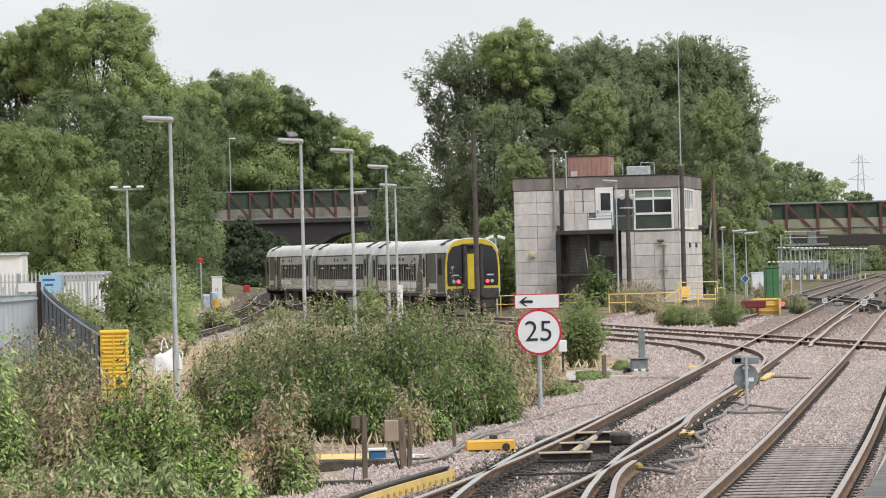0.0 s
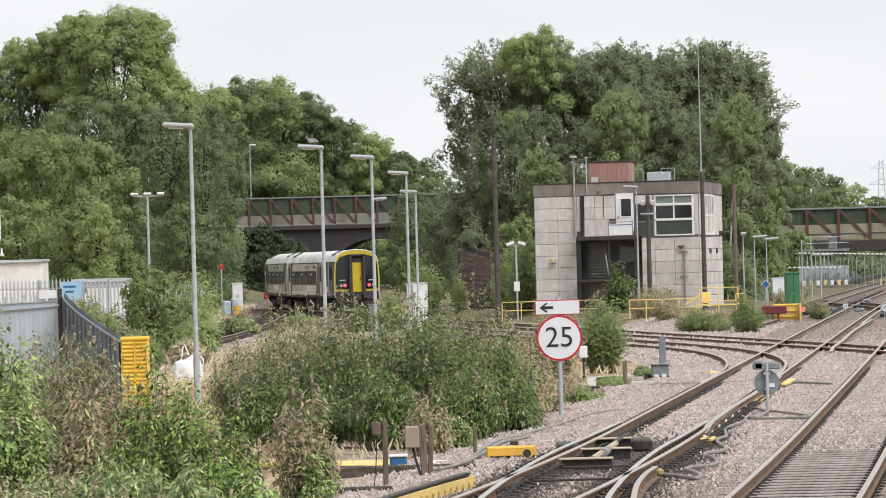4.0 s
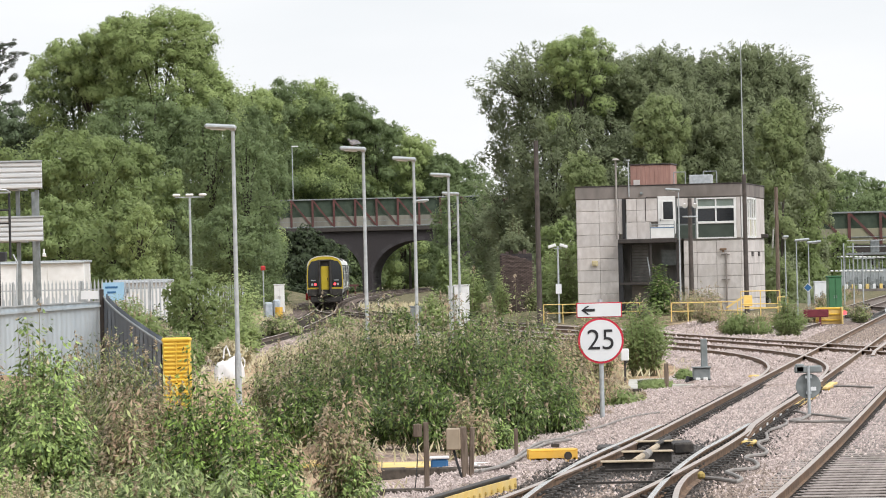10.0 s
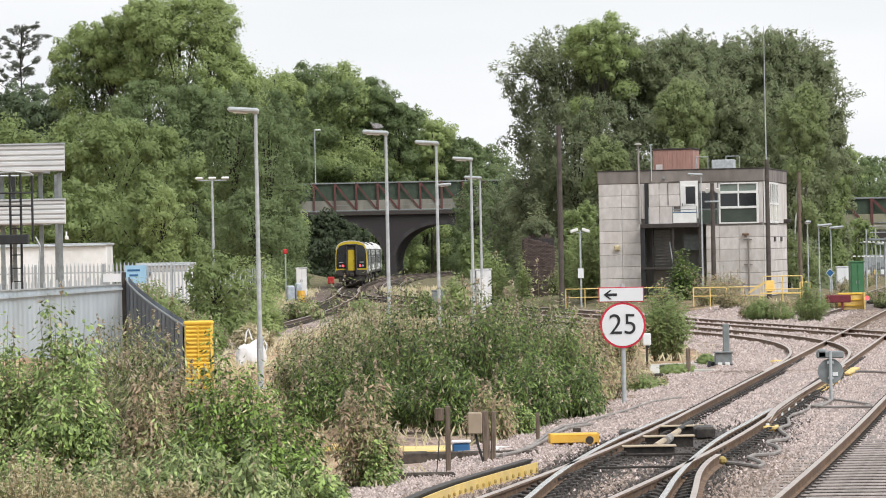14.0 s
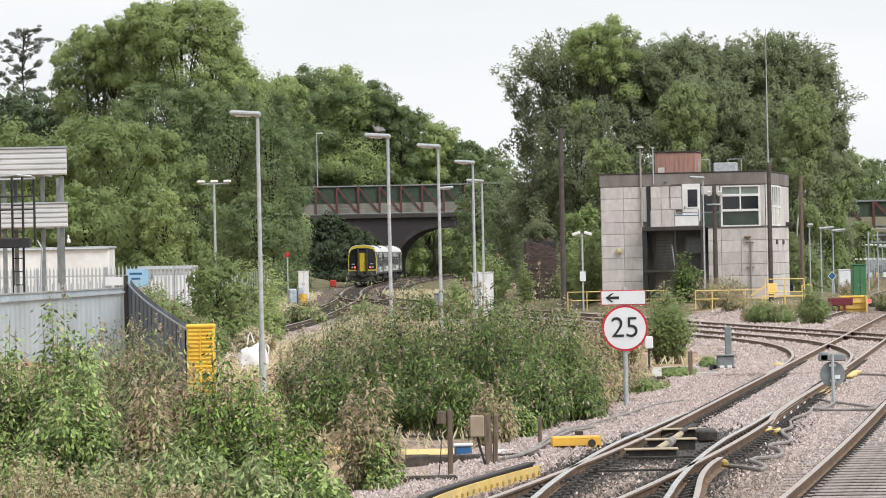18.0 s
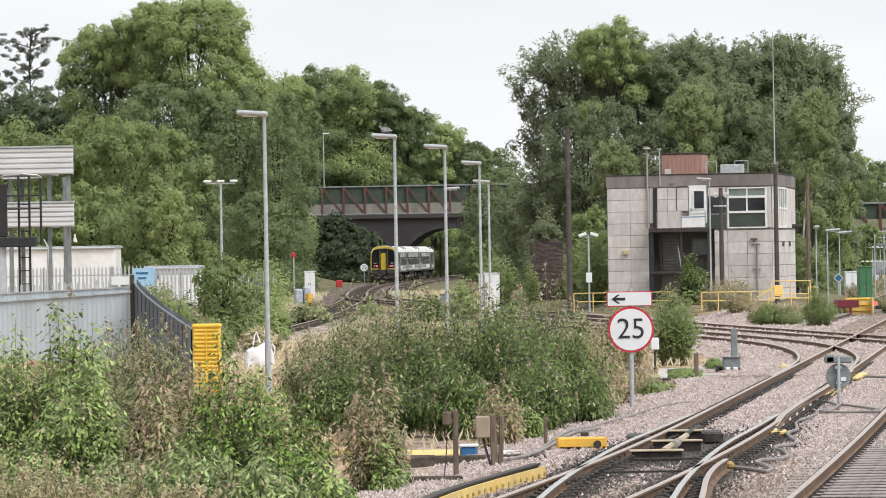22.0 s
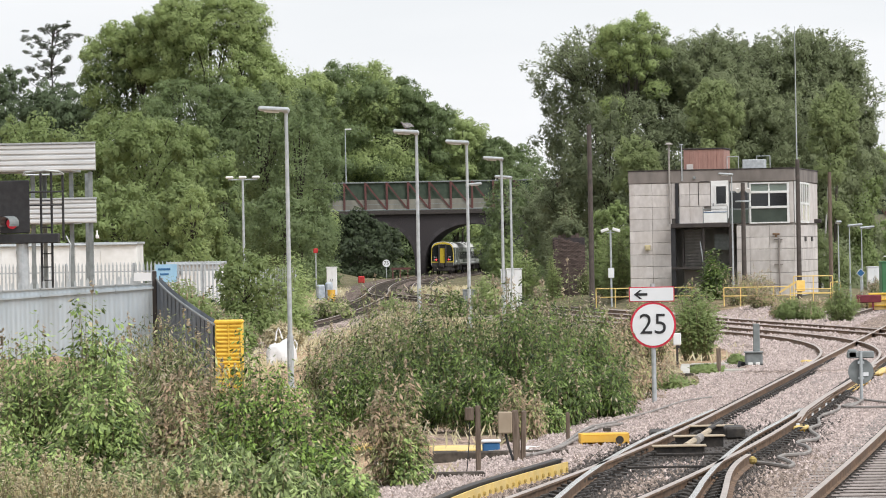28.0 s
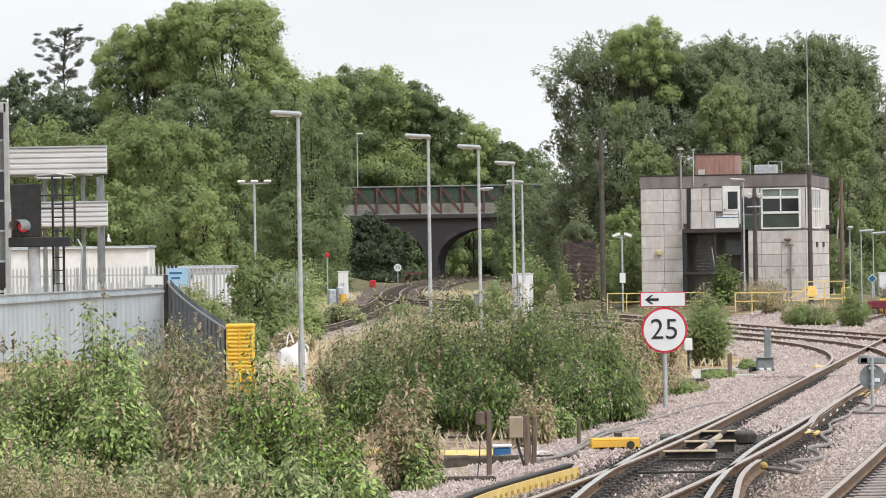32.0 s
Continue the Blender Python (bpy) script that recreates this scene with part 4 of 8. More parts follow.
def road_bridge():
    """Arched brick road bridge: a masonry face with two openings, a deck beam and a lattice parapet."""
    br = thing("road_bridge", -13.0, 505.8, 0, "old brick arch bridge with a red lattice parapet", "bridge")
    depth, top, skew = 9.0, 7.9, 0.8
    arches = [(-8.2, 4.0), (2.6, 5.6)]  # middle, half width

    def under(x):
        for c, r in arches:
            if abs(x - c) < r:
                return 2.1 + (6.55 - 2.1) * math.sqrt(1 - ((x - c) / r) ** 2)
        return None
    mb = MB()
    edges = [-24.0, -13.5]
    for c, r in arches:
        edges += [c - r * math.cos(math.pi * k / 20) for k in range(21)]
    edges = sorted(edges + [9.5, 16.0])
    for a, b in zip(edges, edges[1:]):
        if b - a < 1e-4:
            continue
        u = under((a + b) / 2)
        if u is None:
            za = zb = -0.3
        else:
            za, zb = (under(a + 1e-6) or 2.1), (under(b - 1e-6) or 2.1)
        vs = [(a, 0, za), (b, 0, zb), (b, 0, top), (a, 0, top), (a + skew, depth, za), (b + skew, depth, zb), (b + skew, depth, top), (a + skew, depth, top)]
        mb.add(vs, [(0, 1, 2, 3), (5, 4, 7, 6), (3, 2, 6, 7), (1, 0, 4, 5)])
    for c, r in arches:
        for s in (-1, 1):
            x = c + s * r
            mb.add([(x, 0, -0.3), (x + skew, depth, -0.3), (x + skew, depth, 2.1), (x, 0, 2.1)], [(0, 1, 2, 3)])
    part("masonry", mesh_of("masonry", mb, M_BRICK, weld=True), None, br, "sooty dark brick")
    for c, r in arches:
        for k in range(22):
            a0 = math.pi * (k + 0.04) / 22
            a1 = math.pi * (k + 0.96) / 22
            q = []
            for a, e in ((a0, 0), (a1, 0), (a1, 0.45), (a0, 0.45)):
                q.append((c - (r + e) * math.cos(a), 2.1 + (4.45 + e) * math.sin(a)))
            part("arch_stone", MB().prism(q[::-1], 0.025, facing(0, 0.0, 0)), M_BRICK, br)
    part("deck_beam", MB().box(-4.0, -0.15, 8.0, 40.0, 0.5, 0.5, 0.05), M_DARKSTEEL, br)
    part("pale_web", MB().box(-4.0, -0.1, 8.95, 40.0, 0.2, 1.25, 0.02), M_PALEBEAM, br)
    part("mesh_screen", MB().box(-4.0, 0.05, 10.6, 40.0, 0.06, 2.1), M_GREENMESH, br)
    part("top_rail", MB().box(-4.0, -0.12, 11.65, 40.0, 0.2, 0.16, 0.03), M_GREYBOX, br)
    part("bottom_rail", MB().box(-4.0, -0.22, 8.35, 40.0, 0.2, 0.16, 0.03), M_GREYBOX, br)
    part("middle_rail", MB().box(-4.0, -0.19, 9.0, 40.0, 0.04, 0.06, 0.015), M_GREYBOX, br)
    x = -12.55
    while x < 15.9:
        part("post", MB().box(x, -0.25, 10.0, 0.26, 0.16, 3.3, 0.02), M_REDSTEEL, br)
        mb = MB()
        a, b = Vector((x + 0.1, -0.25, 11.5)), Vector((x + 2.42, -0.25, 8.5))
        d = b - a
        mb.box(*((a + b) / 2), d.length, 0.1, 0.2, 0, 0, (0, math.degrees(math.atan2(-d.z, d.x)), 0))
        part("diagonal", mb, M_REDSTEEL, br)
        x += 2.56
    return br


def girder_bridge():
    """Footway girder bridge over the running lines, with lattice parapet and dark soffit."""
    br = thing("girder_bridge", 31.0, 431.3, 0, "girder bridge with red lattice parapet over the tracks", "bridge", rz=-5.4)
    L = 48.0
    part("girder", MB().box(L / 2 - 8, 0, 3.9, L, 0.8, 1.15, 0.05), M_DARKSTEEL, br)
    part("deck", MB().box(L / 2 - 8, 4.0, 4.2, L, 7.5, 0.4, 0.05), M_CONC, br)
    part("pale_web", MB().box(L / 2 - 8, -0.1, 5.35, L, 0.2, 1.6, 0.02), M_OLIVEBEAM, br)
    part("mesh_screen", MB().box(L / 2 - 8, 0.05, 6.93, L, 0.06, 1.66), M_GREENMESH, br)
    part("top_rail", MB().box(L / 2 - 8, -0.12, 7.78, L, 0.2, 0.18, 0.03), M_GREYBOX, br)
    part("middle_rail", MB().box(L / 2 - 8, -0.24, 5.25, L, 0.12, 0.1, 0.02), M_GREYBOX, br)
    for k in range(-2, 13):
        x = 1.0 + 3.2 * k
        part("post", MB().box(x, -0.25, 6.1, 0.3, 0.16, 3.3, 0.02), M_REDSTEEL, br)
        a, b = Vector((x + 0.15, -0.25, 7.6)), Vector((x + 2.9, -0.25, 4.8))
        d = b - a
        part("diagonal", MB().box(*((a + b) / 2), d.length, 0.1, 0.26, 0, 0, (0, math.degrees(math.atan2(-d.z, d.x)), 0)), M_REDSTEEL, br)
    for x in (-6.0, 34.0):
        part("abutment", MB().box(x, 4.0, 1.6, 3.0, 8.0, 4.2, 0.1), M_BRICK, br)
    return br


road_bridge()
girder_bridge()

# ---- signal box ----
M_JOINT = mat("grimy_panel_joints", (0.24, 0.22, 0.2), (0.34, 0.315, 0.29), 0.9, scale=2)
M_RECESS = mat("blotchy_grey_render", (0.2, 0.195, 0.185), (0.3, 0.29, 0.275), 0.9, scale=1.4, c3=(0.11, 0.105, 0.1), s3=0.9, f3=0.7, stretch=(1.5, 1.5, 0.5))
M_STAIR = mat("grey_stair_tread", (0.15, 0.14, 0.13), (0.22, 0.205, 0.19), 0.85, scale=4)
M_CREAMPANE = mat("yellowed_obscured_glass", (0.4, 0.36, 0.2), (0.5, 0.46, 0.28), 0.3, scale=2)
M_CREAM = mat("cream_plastic", (0.5, 0.42, 0.24), (0.56, 0.48, 0.3), 0.5, scale=4)


def signal_box():
    b = thing("signal_box", 3.75, 218.9, 0.35, "two-storey grey panelled signal box with flat roof and outside stair", "signal box", rz=-9.5)
    W, D, H = 8.55, 11.4, 6.65
    # carcass: undercroft recess between the left bay and the lower right wall
    part("wall", MB().box(1.1, D / 2 + 0.015, 3.0, 2.2, D - 0.03, 6.0), M_JOINT, b, "left bay behind its panels")
    part("wall", MB().box(7.05, D / 2 + 0.015, 1.9, 2.97, D - 0.03, 3.8), M_JOINT, b, "lower wall behind its panels")
    part("wall", MB().box(5.37, D / 2 + 0.04, 4.9, 6.3, D - 0.08, 2.2), M_JOINT, b, "upper storey")
    part("wall", MB().box(3.9, D / 2 + 0.75, 1.9, 3.4, D - 1.5, 3.8), M_RECESS, b, "dark grey blotched recess wall")
    part("roof", MB().box(W / 2, D / 2, H - 0.33, W + 0.1, D + 0.1, 0.66, 0.03), M_CONC, b, "brown concrete parapet band")
    part("roof_edge", MB().box(W / 2, D / 2, H + 0.015, W + 0.16, D + 0.16, 0.05, 0.01), M_DARKSTEEL, b)

    def panel(x, z, w, h=0.59):
        part("panel", MB().box(x, 0.0, z, w - 0.014, 0.06, h + 0.008, 0.012), M_PANEL, b)
    for r in range(10):
        z = 5.68 - r * 0.613
        panel(0.59, z, 1.18)
        panel(1.69, z, 1.02)
    for r in range(6):
        z = 3.42 - r * 0.613
        for x0, x1 in ((5.55, 6.24), (6.24, 7.26), (7.26, 8.53)):
            panel((x0 + x1) / 2, z, x1 - x0)
    for r, z in enumerate((5.68, 5.07)):
        for x0, x1 in ((2.6, 3.15), (3.15, 3.62), (3.62, 4.24)):
            panel((x0 + x1) / 2, z, x1 - x0)
    panel(2.31, 5.07, 0.22, 1.82)
    for x0, x1 in ((2.6, 3.15), (3.15, 3.9)):
        panel((x0 + x1) / 2, 4.32, x1 - x0, 0.87)
    for c in range(9):
        y = 0.66 + 1.22 * c
        for r in range(6):
            part("panel", MB().box(W, y, 3.42 - r * 0.613, 0.06, 1.2, 0.59, 0.012), M_PANEL, b)
        for r in range(10):
            part("panel", MB().box(0.0, y, 5.68 - r * 0.613, 0.06, 1.2, 0.59, 0.012), M_PANEL, b)
    # landing, door, stair
    part("landing", MB().box(3.75, -0.25, 3.78, 3.0, 1.3, 0.22, 0.02), M_DARKSTEEL, b)
    part("dark_column", MB().box(2.48, -0.03, 4.95, 0.16, 0.14, 2.05, 0.01), M_BLACK, b)
    part("dark_column", MB().box(2.36, -0.7, 1.9, 0.24, 0.22, 3.9, 0.01), M_BLACK, b)
    part("dark_column", MB().box(3.93, -0.7, 1.9, 0.1, 0.1, 3.7, 0.01), M_DARKSTEEL, b)
    part("dark_column", MB().box(5.3, -0.05, 1.9, 0.24, 0.3, 3.8, 0.01), M_DARKSTEEL, b)
    door = part("door", MB().box(4.72, -0.02, 5.1, 0.92, 0.08, 1.95, 0.01), M_WHITE, b, "white door with a dark window")
    part("door_window", MB().box(4.79, -0.06, 5.33, 0.5, 0.03, 0.9, 0.01), M_GLASSDARK, door)
    for x, z, sx, sz in ((4.79, 5.81, 0.62, 0.06), (4.79, 4.85, 0.62, 0.06), (4.5, 5.33, 0.06, 0.96), (5.08, 5.33, 0.06, 0.96)):
        part("window_bead", MB().box(x, -0.07, z, sx, 0.03, sz, 0.008), M_WHITE, door)
    part("door_handle", MB().box(4.38, -0.08, 4.85, 0.03, 0.06, 0.14), M_BLACK, door)
    part("balustrade_panel", MB().box(4.58, -0.84, 4.2, 1.22, 0.05, 0.58, 0.01), M_WHITE, b, "white landing panel")
    part("balustrade_stripe", MB().box(4.58, -0.868, 4.45, 1.22, 0.02, 0.04), M_BLUE, b)
    for x in (2.7, 3.95, 5.2):
        part("landing_post", MB().cyl((x, -0.85, 3.85), (x, -0.85, 4.75), 0.022, n=8), M_GREYBOX, b)
    part("landing_rail", MB().cyl((3.95, -0.85, 4.6), (5.2, -0.85, 4.6), 0.02, n=8), M_GREYBOX, b)
    for k in range(13):
        part("stair_tread", MB().box(3.28, 0.1 + 0.06 * (k % 2), 3.5 - 0.155 * k, 0.9, 0.28, 0.06), M_STAIR, b)
    for x in (2.78, 3.76):
        part("stair_string", MB().box(x, 0.05, 2.55, 0.07, 0.3, 2.1), M_DARKSTEEL, b)
    part("stair_handrail", MB().cyl((3.7, -0.35, 2.95), (3.86, -0.35, 1.75), 0.035, n=8), M_GALV, b)
    part("lower_landing", MB().box(3.35, -0.4, 1.6, 2.1, 1.0, 0.12), M_DARKSTEEL, b)
    part("lower_wall", MB().box(3.3, -0.15, 0.75, 0.95, 0.1, 1.5, 0.01), M_CONC, b)
    part("recess_window", MB().box(4.75, 0.74, 2.9, 0.9, 0.06, 0.8), M_GREYBOX, b)
    # glazed strip beside the door and the window bay
    strip = part("glazing_strip", MB().box(5.72, -0.01, 4.9, 1.02, 0.05, 2.1), M_GREYBOX, b, "grey framed strip beside the door")
    part("pane", MB().box(5.72, -0.045, 5.05, 0.9, 0.03, 0.82), M_GLASSDARK, strip)
    part("lower_infill", MB().box(5.72, -0.045, 4.22, 0.9, 0.03, 0.66), M_GREENPANEL, strip)
    part("upper_infill", MB().box(5.72, -0.045, 5.74, 0.9, 0.03, 0.42), M_PANEL, strip)
    win = part("window_bay", MB().box(7.27, -0.03, 3.86, 2.04, 0.1, 0.07), M_WHITE, b, "white window frame")
    for x, z, sx, sz in ((7.27, 5.9, 2.04, 0.07), (7.27, 5.44, 2.04, 0.12), (7.27, 4.66, 2.04, 0.12), (6.29, 4.88, 0.09, 2.1), (8.26, 4.88, 0.12, 2.1), (7.27, 5.26, 0.07, 1.25)):
        part("frame_bar", MB().box(x, -0.033, z, sx, 0.1, sz, 0.008), M_WHITE, win)
    for x in (6.78, 7.74):
        part("pane", MB().box(x, 0.0, 5.67, 0.9, 0.03, 0.36), M_PALEGLASS, win)
        part("pane", MB().box(x, 0.0, 5.04, 0.9, 0.03, 0.7), M_GLASSDARK, win)
    part("green_panel", MB().box(7.27, -0.01, 4.26, 1.9, 0.04, 0.72), M_GREENPANEL, win)
    part("corner_panel", MB().box(8.43, -0.01, 4.9, 0.2, 0.06, 2.1, 0.01), M_PANEL, b)
    for k in range(7):
        y = 0.3 + 1.05 * k
        part("side_window_frame", MB().box(W + 0.05, y, 4.9, 0.1, 0.13, 2.1), M_WHITE, b)
        if k < 6:
            part("side_pane", MB().box(W + 0.01, y + 0.52, 5.4, 0.05, 0.95, 0.95), M_PALEBEAM if k % 3 else M_GLASSDARK, b)
            part("side_pane", MB().box(W + 0.01, y + 0.52, 4.35, 0.05, 0.95, 0.85), M_CREAMPANE if k % 2 else M_PANEL, b)
    for z in (5.92, 4.85, 3.88):
        part("side_window_frame", MB().box(W + 0.035, 3.45, z, 0.09, 6.4, 0.1), M_WHITE, b)
    part("upper_side_wall", MB().box(W - 0.02, 9.1, 4.9, 0.1, 4.4, 2.1), M_PANEL, b)
    for k in range(3):
        part("side_vent", MB().box(W + 0.05, 1.6 + 3.2 * k, 3.0, 0.06, 0.7, 0.24), M_DARKSTEEL, b)
    part("side_lamp", MB().box(W + 0.2, 9.6, 3.95, 0.4, 0.3, 0.22, 0.04), M_DARKSTEEL, b)
    # fittings
    part("flue_pipe", MB().cyl((2.12, -0.12, 3.9), (2.12, -0.12, 8.0), 0.05, n=10).cyl((2.12, -0.12, 8.0), (2.12, -0.12, 8.1), 0.22, 0.1, n=12), M_JOINT, b, "tall flue with a cowl")
    hut = part("roof_hut", MB().box(3.68, 3.0, 7.2, 2.12, 2.5, 1.1, 0.02), M_REDCLAD, b, "terracotta-clad roof housing")
    part("hut_roof", MB().box(3.68, 3.0, 7.79, 2.22, 2.6, 0.07, 0.01), M_DARKSTEEL, hut)
    for k in range(9):
        part("cladding_rib", MB().box(2.74 + 0.235 * k, 1.745, 7.18, 0.03, 0.03, 1.05), M_REDCLAD, hut)
    part("worn_patch", MB().box(2.95, 1.735, 6.85, 0.34, 0.03, 0.28, 0.01), M_PANEL, hut, "pale worn patch")
    part("roof_pipe", MB().cyl((2.78, -0.1, 6.1), (2.78, -0.1, 7.95), 0.03, n=8).cyl((2.78, -0.1, 7.95), (2.78, -0.1, 8.02), 0.09, n=8), M_GALV, b)
    part("roof_tank", MB().box(6.42, 1.0, 6.9, 1.15, 0.9, 0.5, 0.03), M_GALV, b, "galvanised roof tank")
    for xs in ((4.85, 5.45), (6.4, 7.1)):
        part("roof_rail", MB().cyl((xs[0], 2.2, 7.35), (xs[1], 2.2, 7.35), 0.025, n=6).cyl((xs[1], 2.2, 6.6), (xs[1], 2.2, 7.35), 0.025, n=6).cyl((xs[0], 2.2, 6.6), (xs[0], 2.2, 7.35), 0.025, n=6), M_GALV, b)
    part("wall_lamp", MB().box(0.92, -0.12, 2.68, 0.3, 0.16, 0.28, 0.03).box(0.92, -0.2, 2.68, 0.2, 0.04, 0.18, 0.02), M_CREAM, b, "square cream wall lamp")
    part("parapet_light", MB().box(3.42, -0.1, 6.25, 0.12, 0.16, 0.14, 0.02), M_GREYBOX, b)
    part("wall_conduit", MB().tube([(3.62, -0.05, 4.85), (3.62, -0.05, 5.95), (3.7, -0.05, 6.05), (4.2, -0.05, 6.05)], 0.018, 5), M_DARKSTEEL, b)
    part("drain_pipe", MB().cyl((7.76, -0.12, 0.0), (7.76, -0.12, 3.05), 0.045, n=8).box(7.72, -0.1, 2.98, 0.44, 0.06, 0.06).box(7.72, -0.1, 1.7, 0.44, 0.06, 0.06), M_CONC, b)
    part("outfall_lamp", MB().box(7.62, -0.16, 3.26, 0.36, 0.16, 0.12, 0.03).cyl((7.62, -0.16, 3.1), (7.62, -0.16, 3.2), 0.06, n=8), M_RUST, b, "rusty brown wall lamp")
    return b


signal_box()

# ---- trees ----


def tree(x, y, zc, rx, rz, mat_leaf, label, seed, base=None, size=0.3, count=None, habit="round", category="tree", name="tree", skirt=True, reach=1.0):
    """A trunk with limbs and a crown of leaf clumps round (x, y, zc); habit: round lobes, scrub or feathery drooping sprays."""
    rng = np.random.default_rng(seed)
    z0 = bank(x, y) if base is None else base
    tr = thing(name, x, y, z0, label, category)
    c = zc - z0
    mb = MB()
    r0 = 0.04 * max(rx, rz * 0.6) + 0.06
    lean = rng.normal(size=2) * 0.12 * rx
    mb.tube([(0, 0, -0.3), (lean[0] * 0.3, lean[1] * 0.3, c * 0.4), (lean[0], lean[1], c), (lean[0] * 1.2, lean[1] * 1.2, c + 0.6 * rz)], r0, 7, 0, 0.25)
    cl = [(lean[0], lean[1], c, rx * 0.78, rx * 0.78, rz * 0.8)]
    lobes = {"round": 56, "scrub": 50, "spray": 44}[habit]
    for k in range(lobes):
        d = rng.normal(size=3)
        d /= np.linalg.norm(d)
        if rng.random() < 0.65:
            d[1] = -abs(d[1])
        if rng.random() < 0.3:
            d[2] = abs(d[2])
        s = rng.uniform(0.1, 0.25)
        q = rng.uniform(0.72, 1.02) - s * 0.45
        e = (d[0] * rx * q, d[1] * rx * q, c + d[2] * rz * q)
        m = min(rx, rz)
        cl.append((*e, (0.6 * rx + 0.4 * m) * s, (0.6 * rx + 0.4 * m) * s, (0.4 * rz + 0.6 * m) * s * 0.9))
        if k % 5 == 0:
            a = Vector((lean[0] * 0.6, lean[1] * 0.6, c * 0.7))
            b = Vector(e)
            mb.tube([a, (a + b) / 2 + Vector((0, 0, 0.15 * rz)), b], r0 * 0.35, 5, 0, 0.3)
    wisps = []
    if habit == "spray":
        for k in range(int(34 * reach)):
            a = rng.uniform(0, 2 * math.pi)
            el = rng.uniform(0.05, 0.97)
            ce = math.sqrt(1 - el * el)
            n0 = Vector((math.cos(a) * ce, -abs(math.sin(a)) * ce, el))
            b = Vector((n0.x * rx * 0.9, n0.y * rx * 0.9, c + n0.z * rz * 0.9))
            go = Vector((n0.x * 0.6 + rng.normal() * 0.3, n0.y, 0.9 + 0.5 * el + rng.normal() * 0.2)).normalized() * rng.uniform(0.6, 1.5) * reach
            tip = b + go * 1.5 + Vector((go.x * 0.5, 0, -0.55 * go.length))
            wisps.append((b, b + go, tip))
            mb.tube([b, b * 0.35 + (b + go) * 0.4 + tip * 0.25, tip], 0.02, 4, 0, 0.3)
        for k in range(40):
            a = rng.uniform(0, 2 * math.pi)
            el = rng.uniform(-0.5, 1.0)
            q = rng.uniform(0.88, 1.13)
            ce = math.sqrt(max(0.0, 1 - el * el))
            e = (math.cos(a) * ce * rx * q, -abs(math.sin(a)) * ce * rx * q * 0.7, c + el * rz * q)
            cl.append((*e, 0.3 + 0.07 * rx, 0.3, 0.4 + 0.1 * rz * rng.random()))
    if skirt:
        low = max(0.6, c - rz * 0.7)
        for k in range(13):
            a = rng.uniform(0, 2 * math.pi)
            h = rng.uniform(0.05, 1.0) * low
            cl.append((math.cos(a) * rx * 0.6, -abs(math.sin(a)) * rx * 0.6, h, rx * 0.42, rx * 0.42, max(0.8, rz * 0.3)))
    part("trunk", mb, M_BARK, tr)
    area = rx * (rz + (0.5 * c if skirt else 0))
    n = count or min(30000, int(400 + {"spray": 15.5, "scrub": 12.0, "round": 12.5}[habit] * area / (size * size)))
    spray = habit != "round"
    leaves("crown", rng, cl, n, size * (0.82 if habit == "scrub" else 0.74), mat_leaf, tr, shell=0.42, jitter=0.5, droop=1.1 if spray else 0.0, long=2.2 if habit == "spray" else (2.0 if spray else 1.7), simple=True, core={"spray": 0.4, "scrub": 0.42, "round": 0.25}[habit], core_size=1.7, core_at=0.62)
    if wisps:
        m = 46
        k = np.repeat(np.arange(len(wisps)), m)
        w = np.array([[tuple(p) for p in q] for q in wisps])[k]
        t = (0.1 + 0.92 * rng.random(len(k)))[:, None]
        pos = (1 - t) ** 2 * w[:, 0] + 2 * t * (1 - t) * w[:, 1] + t * t * w[:, 2] + 0.12 * rng.normal(size=(len(k), 3))
        pos[:, 2] -= 0.2 * rng.random(len(k))
        tan = w[:, 2] - w[:, 0]
        ob = new("twig_leaves", leaf_mesh("twig_leaves", rng, pos, np.array([0, -0.5, 0.6]) + 0.7 * rng.normal(size=(len(k), 3)), tan / 2 + np.array([0, 0, -0.5]) + 0.4 * rng.normal(size=(len(k), 3)), np.tile([0, -0.4, 0.9], (len(k), 1)), size * 0.8, 2.8, mat_leaf, simple=True))
        tagged(ob, "loose sprays of leaves at the crown's rim", kind="stuff")
        ob.parent = tr
    return tr


